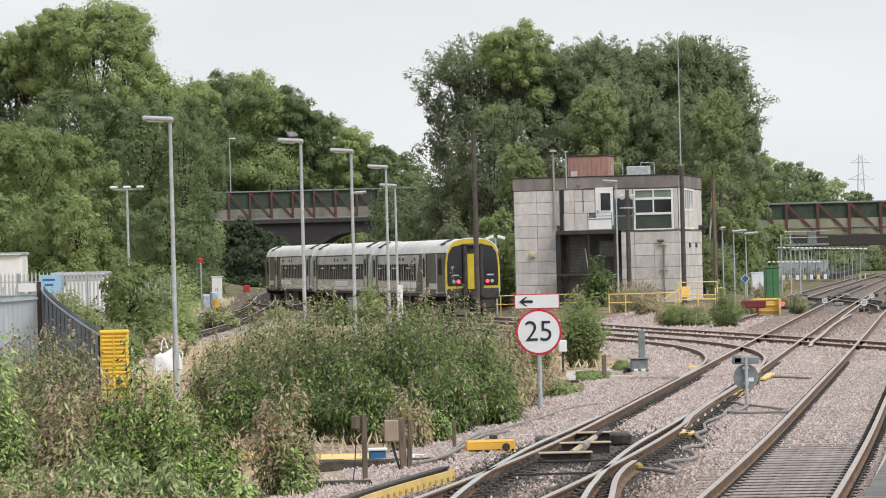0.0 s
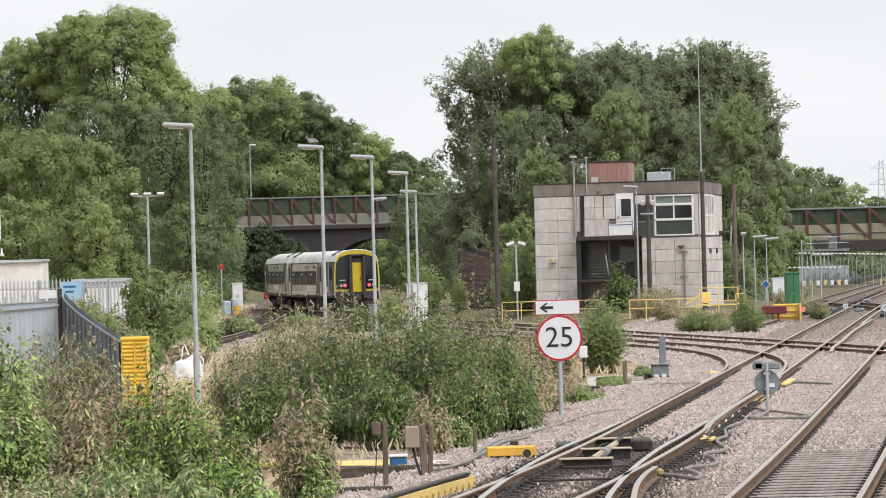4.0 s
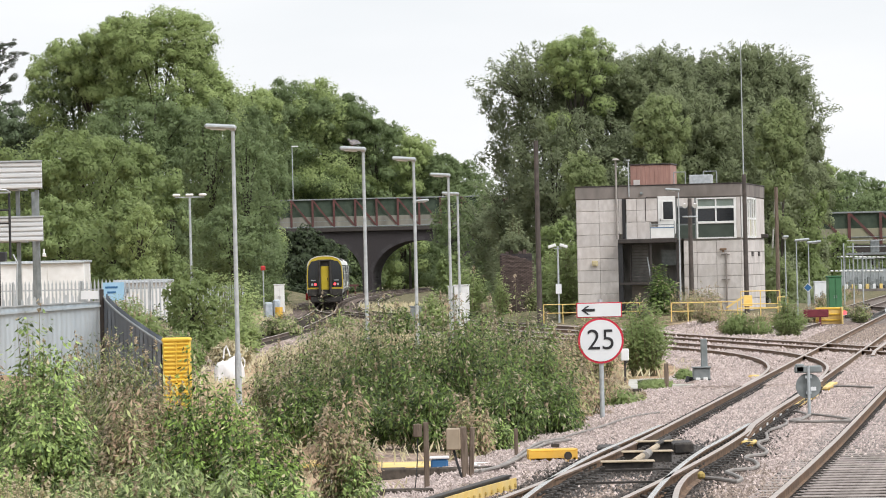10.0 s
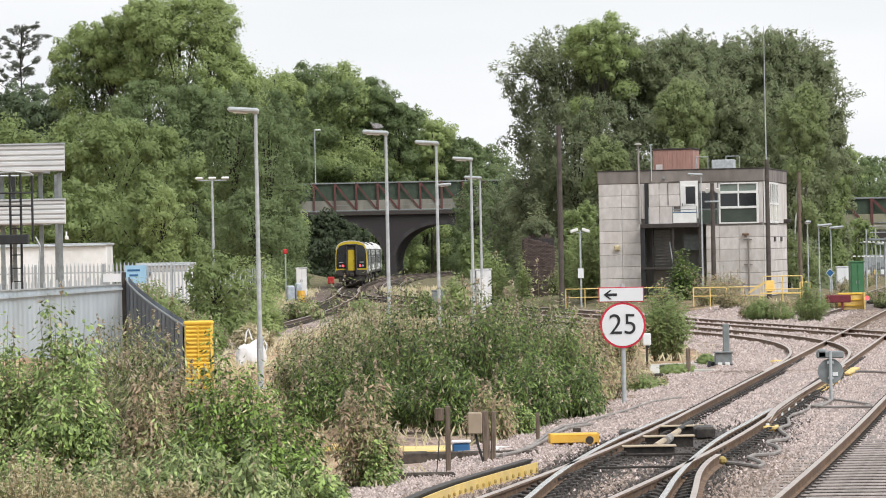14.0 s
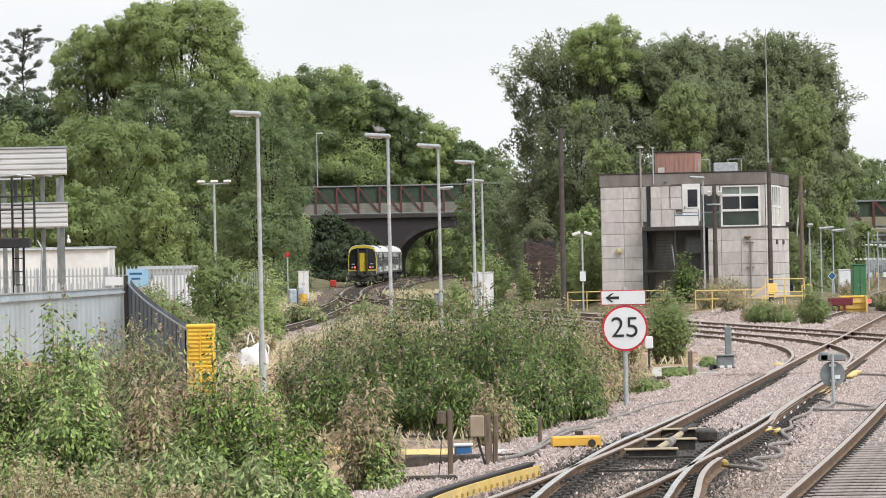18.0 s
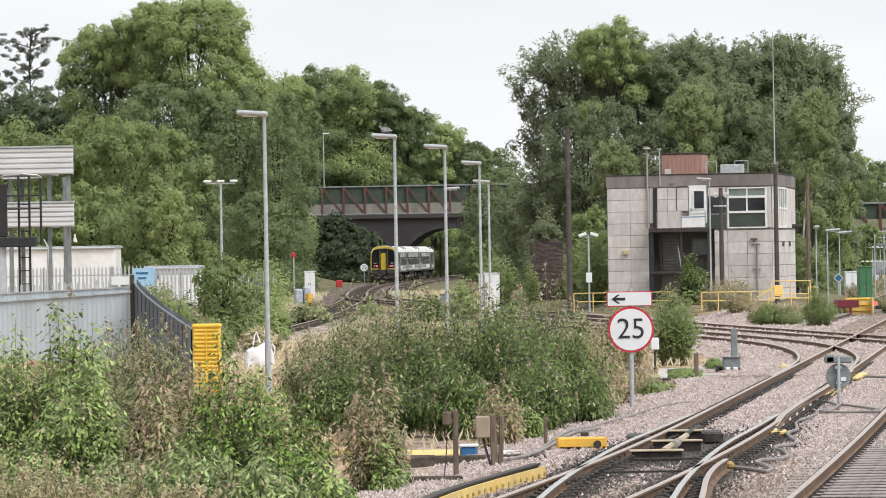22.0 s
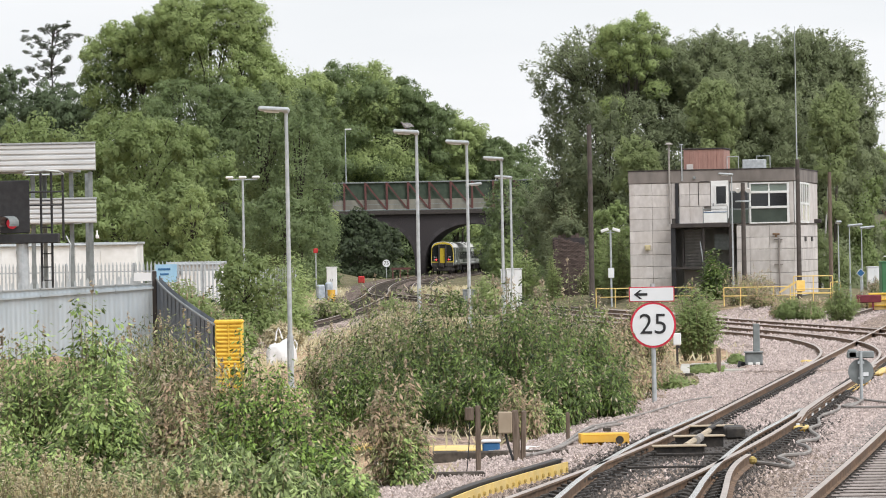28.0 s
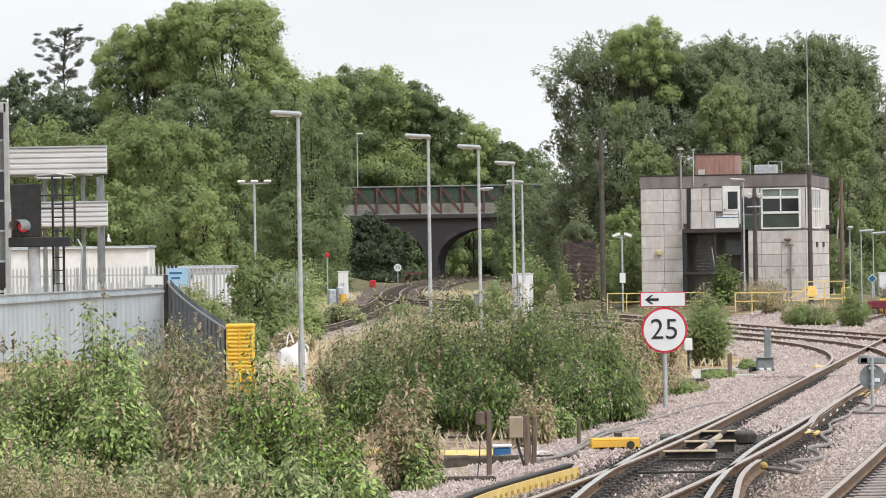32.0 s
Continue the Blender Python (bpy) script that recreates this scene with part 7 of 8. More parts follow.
def cabin(x, y, w, d, h, z, label, rz=0.0):
    c = thing("cabin", x, y, z, label, "cabin", rz=rz)
    part("wall", MB().box(w / 2, d / 2, h / 2, w, d, h, 0.02), M_WHITE, c)
    part("roof", MB().box(w / 2, d / 2, h + 0.05, w + 0.16, d + 0.16, 0.12, 0.02), M_GALV, c)
    for k in range(max(2, int(w / 1.2))):
        part("panel_rib", MB().box(0.6 + 1.2 * k, -0.012, h / 2, 0.05, 0.03, h - 0.1), M_WHITE, c)
    part("door", MB().box(w * 0.72, -0.02, 1.0, 0.85, 0.05, 2.0, 0.01), M_WHITE, c)
    part("vent", MB().box(w * 0.2, -0.05, h - 0.3, 0.3, 0.1, 0.2, 0.02), M_GREYBOX, c)
    part("gutter", MB().cyl((0, -0.1, h), (w, -0.1, h), 0.05, n=8), M_GALV, c)
    return c


cabin(-27.5, 203.42, 7.15, 3.0, 3.4, 0.25, "long white cabin with a shallow roof behind the palisade fence")
# a white container, built here with the cabin's shape
cabin(-16.1, 173.59, 2.15, 2.4, 2.3, 0.35, "small white container close behind the palisade fence")
cabin(-35.5, 198.0, 7.5, 3.0, 3.3, 0.25, "long white cabin with a shallow roof behind the palisade fence")
_s = thing("notice_board", -15.75, 168.98, 0.4, "pale blue notice board with unreadable lines on the fence", "sign")
part("board", MB().box(0, 0, 1.92, 0.86, 0.03, 0.72), M_BLUESIGN, _s)
for _k in range(2):
    part("text_bar", MB().box(-0.08, -0.02, 2.08 - 0.2 * _k, 0.5 - 0.15 * _k, 0.01, 0.08), M_BLUE, _s)
part("leg", MB().box(-0.35, 0.03, 0.8, 0.05, 0.05, 1.8), M_GALV, _s)
part("leg", MB().box(0.35, 0.03, 0.8, 0.05, 0.05, 1.8), M_GALV, _s)


M_CLADDING = mat("pale_grey_cladding", (0.56, 0.575, 0.585), (0.66, 0.67, 0.675), 0.5, scale=2, c3=(0.46, 0.465, 0.46), stretch=(0.4, 1, 3))


def footbridge_bay():
    """Open steel structure with two bands of white corrugated cladding."""
    f = thing("footbridge", -14.87, 135.62, 0.6, "steel footbridge bay with two white corrugated cladding bands", "footbridge")
    for z0, z1 in ((5.2, 6.07), (3.5, 4.28)):
        band = part("cladding_band", MB().box(-4.0, 0.04, (z0 + z1) / 2, 8.0, 0.04, z1 - z0), M_CLADDING, f, "white corrugated band")
        n = 5
        for k in range(n):
            part("corrugation", MB().box(-4.0, 0.005, z0 + (k + 0.5) * (z1 - z0) / n, 8.0, 0.06, (z1 - z0) / n * 0.66, 0.012), M_CLADDING, band)
        part("edge_trim", MB().box(-4.0, 0.0, z1 + 0.02, 8.04, 0.12, 0.05), M_GALV, f)
        part("floor", MB().box(-4.4, 1.5, z0 + 0.05, 7.2, 2.8, 0.12), M_GREYBOX, f)
    for x in (-0.2, -0.85, -2.1, -4.0, -6.0):
        part("column", MB().box(x, 0.25 if x > -0.5 else 0.5, 2.5, 0.13, 0.13, 5.3, 0.01), M_GREYBOX, f)
    for x in (-0.6, -2.0):
        part("back_column", MB().box(x, 2.8, 2.5, 0.13, 0.13, 5.3, 0.01), M_GREYBOX, f)
    part("cctv_camera", MB().box(0.02, 0.0, 3.05, 0.1, 0.25, 0.12, 0.02).cyl((0, 0.1, 3.05), (0, 0.1, 3.25), 0.03, n=8), M_WHITE, f)
    return f


footbridge_bay()


def colour_light_signal():
    s = thing("colour_light_signal", -12.12, 94.93, 0.85, "black colour-light signal showing red, with ladder and cage", "signal")
    part("post", MB().cyl((0, 0.15, -0.7), (0, 0.15, 2.5), 0.14, n=16), M_GALV, s, "thick grey post")
    part("backboard", MB().box(-0.14, -0.02, 3.27, 0.68, 0.06, 1.2, 0.02), M_BLACK, s)
    part("housing", MB().box(-0.14, 0.16, 3.2, 0.5, 0.3, 1.0, 0.03), M_BLACK, s)
    part("base_tray", MB().box(0.15, 0.1, 2.55, 1.4, 0.36, 0.22, 0.02), M_BLACK, s)
    hood = MB()
    n, r0, r1 = 12, 0.16, 0.15
    vs, fs = [], []
    for y, r in ((-0.05, r0), (-0.4, r1)):
        for i in range(n + 1):
            a = math.pi * (-0.15 + 1.3 * i / n)
            vs.append((-0.2 + r * math.cos(a) + 0.45 * (y + 0.05), y, 2.9 + r * math.sin(a)))
    fs = [(i, i + 1, n + 2 + i, n + 1 + i) for i in range(n)]
    hood.add(vs, fs).add([(x, y, z + 0.008) for x, y, z in vs], [f[::-1] for f in fs])
    part("hood", hood, M_GREYBOX, s)
    part("red_lens", MB().cyl((-0.2, -0.05, 2.9), (-0.2, -0.08, 2.9), 0.125, n=20), M_REDSIGNAL, s, "lit red lens")
    for x in (0.42, 0.66, 0.92):
        part("ladder_rail", MB().cyl((x, 0.3, -0.2 if x < 0.7 else 2.5), (x, 0.3, 4.05), 0.028, n=8), M_BLACK, s)
    for k in range(12):
        part("rung", MB().cyl((0.42, 0.3, 0.1 + 0.3 * k), (0.66, 0.3, 0.1 + 0.3 * k), 0.014, n=6), M_BLACK, s)
    part("cage_hoop", MB().tube([(0.05, 0.1, 4.0), (0.15, -0.2, 4.05), (0.6, -0.25, 4.08), (0.9, -0.1, 4.05), (0.95, 0.25, 4.0), (0.6, 0.6, 4.0), (0.1, 0.5, 4.0), (0.05, 0.1, 4.0)], 0.022, 6), M_GALV, s)
    for z in (3.3, 3.6):
        part("guard_rail", MB().cyl((0.2, 0.0, z), (0.95, 0.0, z), 0.022, n=6), M_BLACK, s)
    part("cage_hoop", MB().tube([(0.2, 0.0, 0.7), (0.6, -0.2, 0.72), (1.0, 0.0, 0.7)], 0.022, 6), M_GALV, s)
    part("cable", MB().tube([(1.0, 0.1, 2.6), (1.1, 0.1, 2.4), (1.05, 0.1, 1.6), (1.12, 0.1, 0.6)], 0.02, 6), M_GALV, s)
    s.matrix_basis = pose(-13.5, 105.8, 0.62) @ Matrix.Scale(1.114, 4)
    return s


colour_light_signal()


def lift_tower():
    t = thing("glazed_tower", -15.33, 115.27, 0.5, "grey framed glazed tower at the platform", "tower")
    part("corner_post", MB().box(-0.07, 0, 3.4, 0.14, 0.2, 6.9, 0.02), mat("grey_frame", (0.3, 0.31, 0.31), (0.38, 0.39, 0.39), 0.5), t)
    part("top_beam", MB().box(-1.5, 0, 6.72, 2.9, 0.2, 0.3, 0.02), bpy.data.materials["grey_frame"], t)
    for k in range(8):
        part("pane", MB().box(-1.5, 0.1, 0.42 + 0.83 * k, 2.8, 0.04, 0.78), M_GLASSDARK if k % 3 else M_GREYBOX, t)
        part("transom", MB().box(-1.5, 0.06, 0.84 + 0.83 * k, 2.8, 0.08, 0.06), M_GALV, t)
    return t


lift_tower()

# ---- round the signal box ----


def railing(x0, x1, y, z, h, label, bays, mesh=False):
    r = thing("guard_railing", x0, y, z, label, "railing")
    L = x1 - x0
    for k in range(bays + 1):
        part("post", MB().cyl((L * k / bays, 0, 0), (L * k / bays, 0, h), 0.025, n=8), M_YELLOWPALE, r)
    for zz in (h, h * 0.55):
        part("rail", MB().cyl((0, 0, zz), (L, 0, zz), 0.022, n=8), M_YELLOWPALE, r)
    return r


YR = "yellow tubular guard railing before the signal box"
railing(1.9, 7.78, 215.63, 0.0, 0.97, YR, 6)
railing(7.42, 10.4, 189.86, 0.3, 0.85, YR, 4)
railing(10.6, 12.35, 190.54, 0.3, 1.3, YR, 2)
railing(12.3, 12.75, 191.22, 0.3, 1.0, YR, 1)
_r = thing("access_steps", 10.0, 191.22, 0.2, "yellow steel access steps and platform by the track", "steps")
part("step_string", MB().box(0.35, 0, 0.9, 0.9, 0.06, 0.09, 0, 0, (0, -32, 0)), M_YELLOWPALE, _r)
part("platform", MB().box(1.4, 0.4, 0.62, 1.8, 0.9, 0.06), M_YELLOWPALE, _r)
part("side_panel", MB().box(1.0, 0.9, 0.95, 0.4, 0.05, 0.5, 0.02), M_YELLOWPALE, _r)
for _k in range(4):
    part("tread", MB().box(0.05 + 0.18 * _k, 0.2, 0.12 + 0.13 * _k, 0.25, 0.6, 0.04), M_YELLOWPALE, _r)


def pole(x, y, h, r, label, material=None, z=0.0, mast=0.0):
    p = thing("pole", x, y, z, label, "pole")
    part("shaft", MB().cyl((0, 0, -0.2), (0, 0, h), r, r * 0.8, n=10), material or M_BROWNPOST, p)
    if mast:
        part("aerial", MB().cyl((-0.02, 0, h - 0.4), (-0.02, 0, mast), 0.035, 0.015, n=6), M_GALV, p)
    return p


pole(1.55, 196.64, 8.8, 0.13, "tall brown timber pole beside the signal box")
_q = pole(9.07, 206.14, 6.1, 0.125, "thick brown post with a ring of fittings at its top")
part("ring", MB().tube([(0.35 * math.cos(a * 0.524), 0.35 * math.sin(a * 0.524), 5.2) for a in range(13)], 0.04, 5), M_GALV, _q)
for _k in (-0.25, 0.25):
    part("floodlight", MB().cyl((_k, -0.2, 5.72), (_k, -0.02, 5.8), 0.12, 0.07, n=14), M_WHITE, _q)
pole(11.75, 206.14, 7.2, 0.125, "thick brown post with a tall whip aerial", mast=13.7)
pole(13.65, 211.56, 6.65, 0.11, "grey-brown timber post with a cap", M_WOODPOST)
_q = thing("cctv_mast", 2.71, 216.99, 0.07, "slim mast with two white cameras and a notice", "mast")
part("shaft", MB().cyl((0, 0, -0.1), (0, 0, 3.9), 0.05, n=10), M_GALV, _q)
for _s in (-1, 1):
    part("camera", MB().box(_s * 0.3, -0.05, 3.9, 0.42, 0.16, 0.16, 0.03, 0, (0, _s * 18, 0)), M_WHITE, _q, "white camera housing")
part("crossarm", MB().box(0, 0, 3.78, 0.4, 0.05, 0.05), M_GALV, _q)
part("notice", MB().box(0, -0.07, 1.7, 0.3, 0.02, 0.5, 0.0), M_SIGNWHITE, _q)


def cabinet(x, y, w, d, h, z, material, label, name="equipment_cabinet"):
    c = thing(name, x, y, z, label, "cabinet")
    part("case", MB().box(0, 0, h / 2, w, d, h, 0.02), material, c)
    part("lid", MB().box(0, 0, h + 0.03, w + 0.08, d + 0.08, 0.06, 0.01), material, c)
    for s in (-1, 1):
        dr = part("door", MB().box(s * w / 4, -d / 2 - 0.01, h / 2, w / 2 - 0.05, 0.03, h - 0.15, 0.008), material, c)
        part("handle", MB().box(s * 0.06, -d / 2 - 0.04, h * 0.55, 0.03, 0.03, 0.15), M_GREYBOX, dr)
    return c


cabinet(-2.4, 227.83, 0.82, 0.65, 2.0, 0.0, M_WHITE, "white two-door equipment cabinet in the yard")
cabinet(-2.98, 227.83, 0.27, 0.4, 1.95, 0.0, M_SIGNWHITE, "narrow pale equipment cabinet in the yard")
cabinet(-4.6, 216.99, 0.7, 0.5, 1.0, 0.0, M_GREYBOX, "low grey equipment cabinet beside the track")
cabinet(-14.6, 271.23, 0.65, 0.5, 1.75, 0.4, M_WHITE, "pale equipment cabinet near the siding")
cabinet(19.4, 260.0, 0.85, 0.8, 1.6, 0.0, M_SIGNWHITE, "pale low hut beyond the green cabinet", "hut")
cabinet(15.8, 203.42, 0.62, 1.6, 2.1, 0.0, M_GREEN, "green steel cabinet beside the running lines")
_m = solid("white_marker", MB().box(0, 0, 1.0, 0.2, 0.1, 2.1, 0.01), M_SIGNWHITE, "white marker post standing behind the bushes", "post", at=pose(-1.7, 162.7, -0.1))
# dark brick pier of a vanished structure
M_PIERBRICK = mat("weathered_brown_brick", (0.075, 0.056, 0.05), (0.14, 0.1, 0.088), 0.9, scale=7, c3=(0.05, 0.043, 0.04), s3=0.9, bump=0.4, obrand=0.3)
_b = thing("brick_pier", 0.62, 244.11, 0.0, "sooty remains of a brick pier overgrown at its top", "brick pier")
_rng = np.random.default_rng(5)
_W, _D = 1.9, 1.2
PIERBRICK = mesh_of("brick", MB().box(0, 0, 0, 0.222, 0.11, 0.066, 0.004), M_PIERBRICK)
part("core", MB().box(0, 0.06, 1.85, _W - 0.04, _D, 3.7, 0.02), M_BRICK, _b, "mortared core")
for _k in range(49):
    _z = 0.04 + 0.075 * _k
    _o = 0.117 * (_k % 2)
    _n = 8 if _k < 44 else 8 - (_k - 43)
    for _j in range(_n):
        part("brick", PIERBRICK, None, _b).matrix_basis = pose(-_W / 2 + 0.12 + _o + 0.234 * _j, -0.555 + 0.012 * _rng.normal(), _z)
for _k in range(7):
    part("loose_brick", MB().box(-0.75 + 0.25 * _k, -0.3, 3.7 + 0.05 * (_k % 3), 0.22, 0.3, 0.1 + 0.1 * (_k % 3), 0.01), M_PIERBRICK, _b)
# stop board and crate by the line
_c = thing("yellow_skip", 14.0, 187.15, -0.05, "yellow-sided crate with a dark red trough before it", "crate")
part("side", MB().box(0.3, 0.4, 0.5, 1.15, 0.06, 0.75), M_YELLOWPALE, _c)
part("side", MB().box(0.86, 0, 0.5, 0.06, 0.85, 0.75), M_YELLOWPALE, _c)
part("trough", MB().box(-0.3, -0.1, 0.62, 1.1, 0.5, 0.34, 0.03), mat("dark_red_paint", (0.13, 0.02, 0.03), (0.18, 0.03, 0.04), 0.6), _c, "dark red trough")
part("leg", MB().box(-0.12, -0.2, 0.22, 0.09, 0.2, 0.5), bpy.data.materials["dark_red_paint"], _c)
for _z in (0.3, 0.56, 0.82):
    part("side_rib", MB().box(0.3, 0.35, _z, 1.13, 0.05, 0.06, 0.01), M_YELLOW, _c)
part("red_lamp", MB().cyl((0.98, -0.2, 0.62), (0.98, -0.26, 0.62), 0.09, n=12), M_REDLAMP, _c)
_s = thing("diamond_sign", 14.74, 206.14, 0.0, "blue diamond sign on a thin post", "sign")
part("post", MB().cyl((0, 0.03, -0.1), (0, 0.03, 1.7), 0.03, n=8), M_GALV, _s)
part("plate", MB().box(0, 0, 1.6, 0.26, 0.02, 0.26, 0, 0, (0, 45, 0)), M_BLUE, _s)
part("rim", MB().box(0, 0.012, 1.6, 0.31, 0.02, 0.31, 0, 0, (0, 45, 0)), M_SIGNWHITE, _s)

# ---- far end of the running lines ----


def bike_store():
    s = thing("fenced_shelter_row", 31.3, 393.29, 0.0, "row of low glazed shelters behind thin galvanised posts", "shelter")
    for k in range(22):
        part("post", MB().cyl((0.38 * k, 0, 0), (0.38 * k, 0, 3.05), 0.032, n=6), M_GREYBOX if k % 2 else M_GALV, s)
    part("eaves", MB().box(3.9, 0, 3.1, 8.6, 0.3, 0.06, 0, 0, (0, 2, 0)), M_GALV, s)
    for k in range(20):
        part("roof_light", MB().box(0.1 + 0.42 * k, -0.1, 3.26 - 0.016 * k, 0.3, 0.3, 0.13, 0.04, 0, (0, 6, 0)), M_WHITE, s, "white rounded roof light")
        if k < 12:
            part("lower_light", MB().box(-0.9 + 0.42 * k, -0.05, 1.95 - 0.01 * k, 0.28, 0.25, 0.13, 0.04), M_WHITE, s)
            part("dark_unit", MB().box(0.55 + 0.4 * k, 0.12, 0.6 + 0.2 * (k % 3), 0.34, 0.2, 0.7, 0.05), M_GREYBOX, s)
    part("glazing", MB().box(2.3, 0.5, 1.3, 4.6, 0.06, 1.5), mat("milky_glazing", (0.42, 0.45, 0.46), (0.50, 0.53, 0.54), 0.3), s)
    for k in range(7):
        part("yellow_unit", MB().box(0.4 + 0.65 * k, 0.1, 0.42, 0.3, 0.3, 0.5, 0.03), M_YELLOWPALE if k % 2 else M_SIGNWHITE, s)
    part("plinth", MB().box(2.4, 0.2, 0.1, 5.4, 0.6, 0.25, 0.02), M_CONC, s)
    return s


bike_store()
_g = thing("signal_gantry", 21.75, 271.23, 0.0, "thin galvanised gantry with a handrailed platform", "gantry")
for _x in (0.0, 0.6, 1.2):
    part("leg", MB().cyl((_x, 0, -0.1), (_x, 0, 4.0 if _x < 1 else 3.4), 0.045, n=6), M_GALV, _g)
part("platform", MB().box(1.6, 0, 3.3, 2.9, 0.7, 0.14), M_GREYBOX, _g)
for _z in (3.75, 4.15):
    part("rail", MB().cyl((0.2, -0.3, _z), (3.0, -0.3, _z), 0.025, n=6), M_GALV, _g)
part("case", MB().box(2.0, 0, 3.75, 0.55, 0.4, 0.75, 0.03), M_GREYBOX, _g)
for _k in range(7):
    lamp_post(33.5 + 0.9 * _k, 406.8 + 5.4 * _k, 3.0, 180, "small far lamp post beside the running lines", head=0.5, z=0.0)
_s = thing("red_signal", 35.9, 339.04, 0.0, "distant red signal between the running lines", "signal")
part("post", MB().cyl((0, 0, 0), (0, 0, 1.2), 0.06, n=6), M_BLACK, _s)
part("head", MB().box(0, 0, 1.3, 0.5, 0.2, 0.7), M_BLACK, _s)
part("lens", MB().cyl((0, -0.1, 1.45), (0, -0.14, 1.45), 0.14, n=12), M_REDLAMP, _s)
for _x, _y in ((40.2, 406.8), (40.65, 406.8)):
    solid("yellow_post", MB().box(0, 0, 0.28, 0.17, 0.12, 0.62, 0.02), M_YELLOWPALE, "short yellow post beside far tracks", "post", at=pose(_x, _y, 0))
_f = thing("red_barrier", -17.8, 450.25, 0.5, "low red barrier before the arch", "barrier")
part("beam", MB().box(1.0, 0, 0.95, 2.1, 0.1, 0.22), M_REDSTEEL, _f)
for _x in (0.1, 0.9, 1.7):
    part("leg", MB().box(_x, 0, 0.3, 0.14, 0.14, 1.1), M_REDSTEEL, _f)
_s = thing("red_ground_lamp", -15.24, 325.48, 0.75, "small red lamp board beside the siding", "lamp")
part("board", MB().box(0, 0, 0.3, 0.5, 0.1, 0.55, 0.05), mat("red_board", (0.45, 0.03, 0.03), (0.55, 0.05, 0.05), 0.5), _s)
_s = thing("red_ground_lamp", -15.3, 265.81, 0.0, "red lamp on a thin grey post in the bushes", "lamp")
part("post", MB().cyl((0, 0, 0), (0, 0, 3.1), 0.04, n=6), M_GALV, _s)
part("board", MB().box(0, 0, 3.25, 0.3, 0.1, 0.3, 0.05), bpy.data.materials["red_board"], _s)


# steel colour lightened to paint the haze over the far pylon
M_PYLON = mat("hazed_lattice_steel", (0.52, 0.54, 0.55), (0.60, 0.62, 0.63), 0.7)


def pylon():
    p = thing("electricity_pylon", 202.5, 2034.24, 0.0, "distant lattice electricity pylon on the horizon", "pylon")
    H = 49.0
    legs = []
    for sx in (-1, 1):
        for sy in (-1, 1):
            a, b = Vector((sx * 3.2, sy * 3.2, 0)), Vector((sx * 0.8, sy * 0.8, H))
            legs.append((a, b))
            part("leg", MB().cyl(a, b, 0.2, 0.14, n=5), M_PYLON, p)
    for k in range(9):
        t0, t1 = k / 9, (k + 1) / 9
        part("brace", MB().cyl(legs[0][0].lerp(legs[0][1], t0), legs[2][0].lerp(legs[2][1], t1), 0.09, n=4), M_PYLON, p)
        part("brace", MB().cyl(legs[2][0].lerp(legs[2][1], t0), legs[0][0].lerp(legs[0][1], t1), 0.09, n=4), M_PYLON, p)
    for z, w in ((45, 5.0), (37, 6.2), (29, 5.0)):
        part("crossarm", MB().cyl((-w, 0, z), (w, 0, z), 0.16, n=4).cyl((-w, 0, z), (0, 0, z + 2.5), 0.15, n=4).cyl((w, 0, z), (0, 0, z + 2.5), 0.1, n=4), M_PYLON, p)
    return p


pylon()

# ---- station platform under the camera ----


def station_platform():
    ys = list(np.arange(-40, 38.1, 2.0)) + [46.9]
    mb = MB()
    for a, b in zip(ys, ys[1:]):
        za, zb = 1.07 if a <= 38 else 0.05, 1.07 if b <= 38 else 0.05
        xa, xb = right_x(a) + 1.62, right_x(b) + 1.62
        mb.add([(xa, a, -0.1), (xb, b, -0.1), (xb, b, zb), (xa, a, za), (xa + 6, a, za), (xb + 6, b, zb), (xa + 6, a, -0.1), (xb + 6, b, -0.1)],
               [(0, 3, 2, 1), (3, 4, 5, 2), (4, 6, 7, 5)])
    solid("platform", mb, mat("platform_asphalt", (0.10, 0.105, 0.10), (0.16, 0.165, 0.155), 0.9, scale=5), "grey asphalt station platform with a ramped end", "platform", kind="structure")


station_platform()

# clutter by the siding
M_TARP = mat("pale_blue_sheeting", (0.3, 0.36, 0.42), (0.5, 0.55, 0.6), 0.6, scale=3)
for _x, _h, _w in ((-15.02, 1.0, 0.5), (-14.5, 1.15, 0.42)):
    _b = thing("wrapped_pallet", _x, 265.8, 0.0, "pallet load wrapped in pale blue sheeting", "pallet", rz=9)
    part("load", MB().box(0, 0, _h / 2 + 0.1, _w, 0.7, _h, 0.08), M_TARP, _b)
    part("base", MB().box(0, 0, 0.05, _w + 0.06, 0.8, 0.1), M_WOODPOST, _b)
_b = thing("barrel", -14.3, 264.8, 0.0, "orange plastic barrel beside wrapped pallets", "barrel")
part("drum", MB().cyl((0, 0, 0), (0, 0, 0.72), 0.24, n=16), M_COVER, _b)
part("lid", MB().cyl((0, 0, 0.72), (0, 0, 0.78), 0.25, n=16), M_COVER, _b)


# ---- pigeon on the second lamp ----
M_PIGEON = mat("grey_plumage", (0.17, 0.16, 0.165), (0.3, 0.28, 0.28), 0.8, scale=30, c3=(0.2, 0.15, 0.15), s3=12)
M_PALEWING = mat("pale_grey_wing", (0.3, 0.3, 0.31), (0.5, 0.5, 0.5), 0.8, scale=40, c3=(0.13, 0.13, 0.14), s3=14)
M_PINKLEG = mat("pink_leg_skin", (0.4, 0.14, 0.12), (0.5, 0.2, 0.17), 0.7, scale=40)


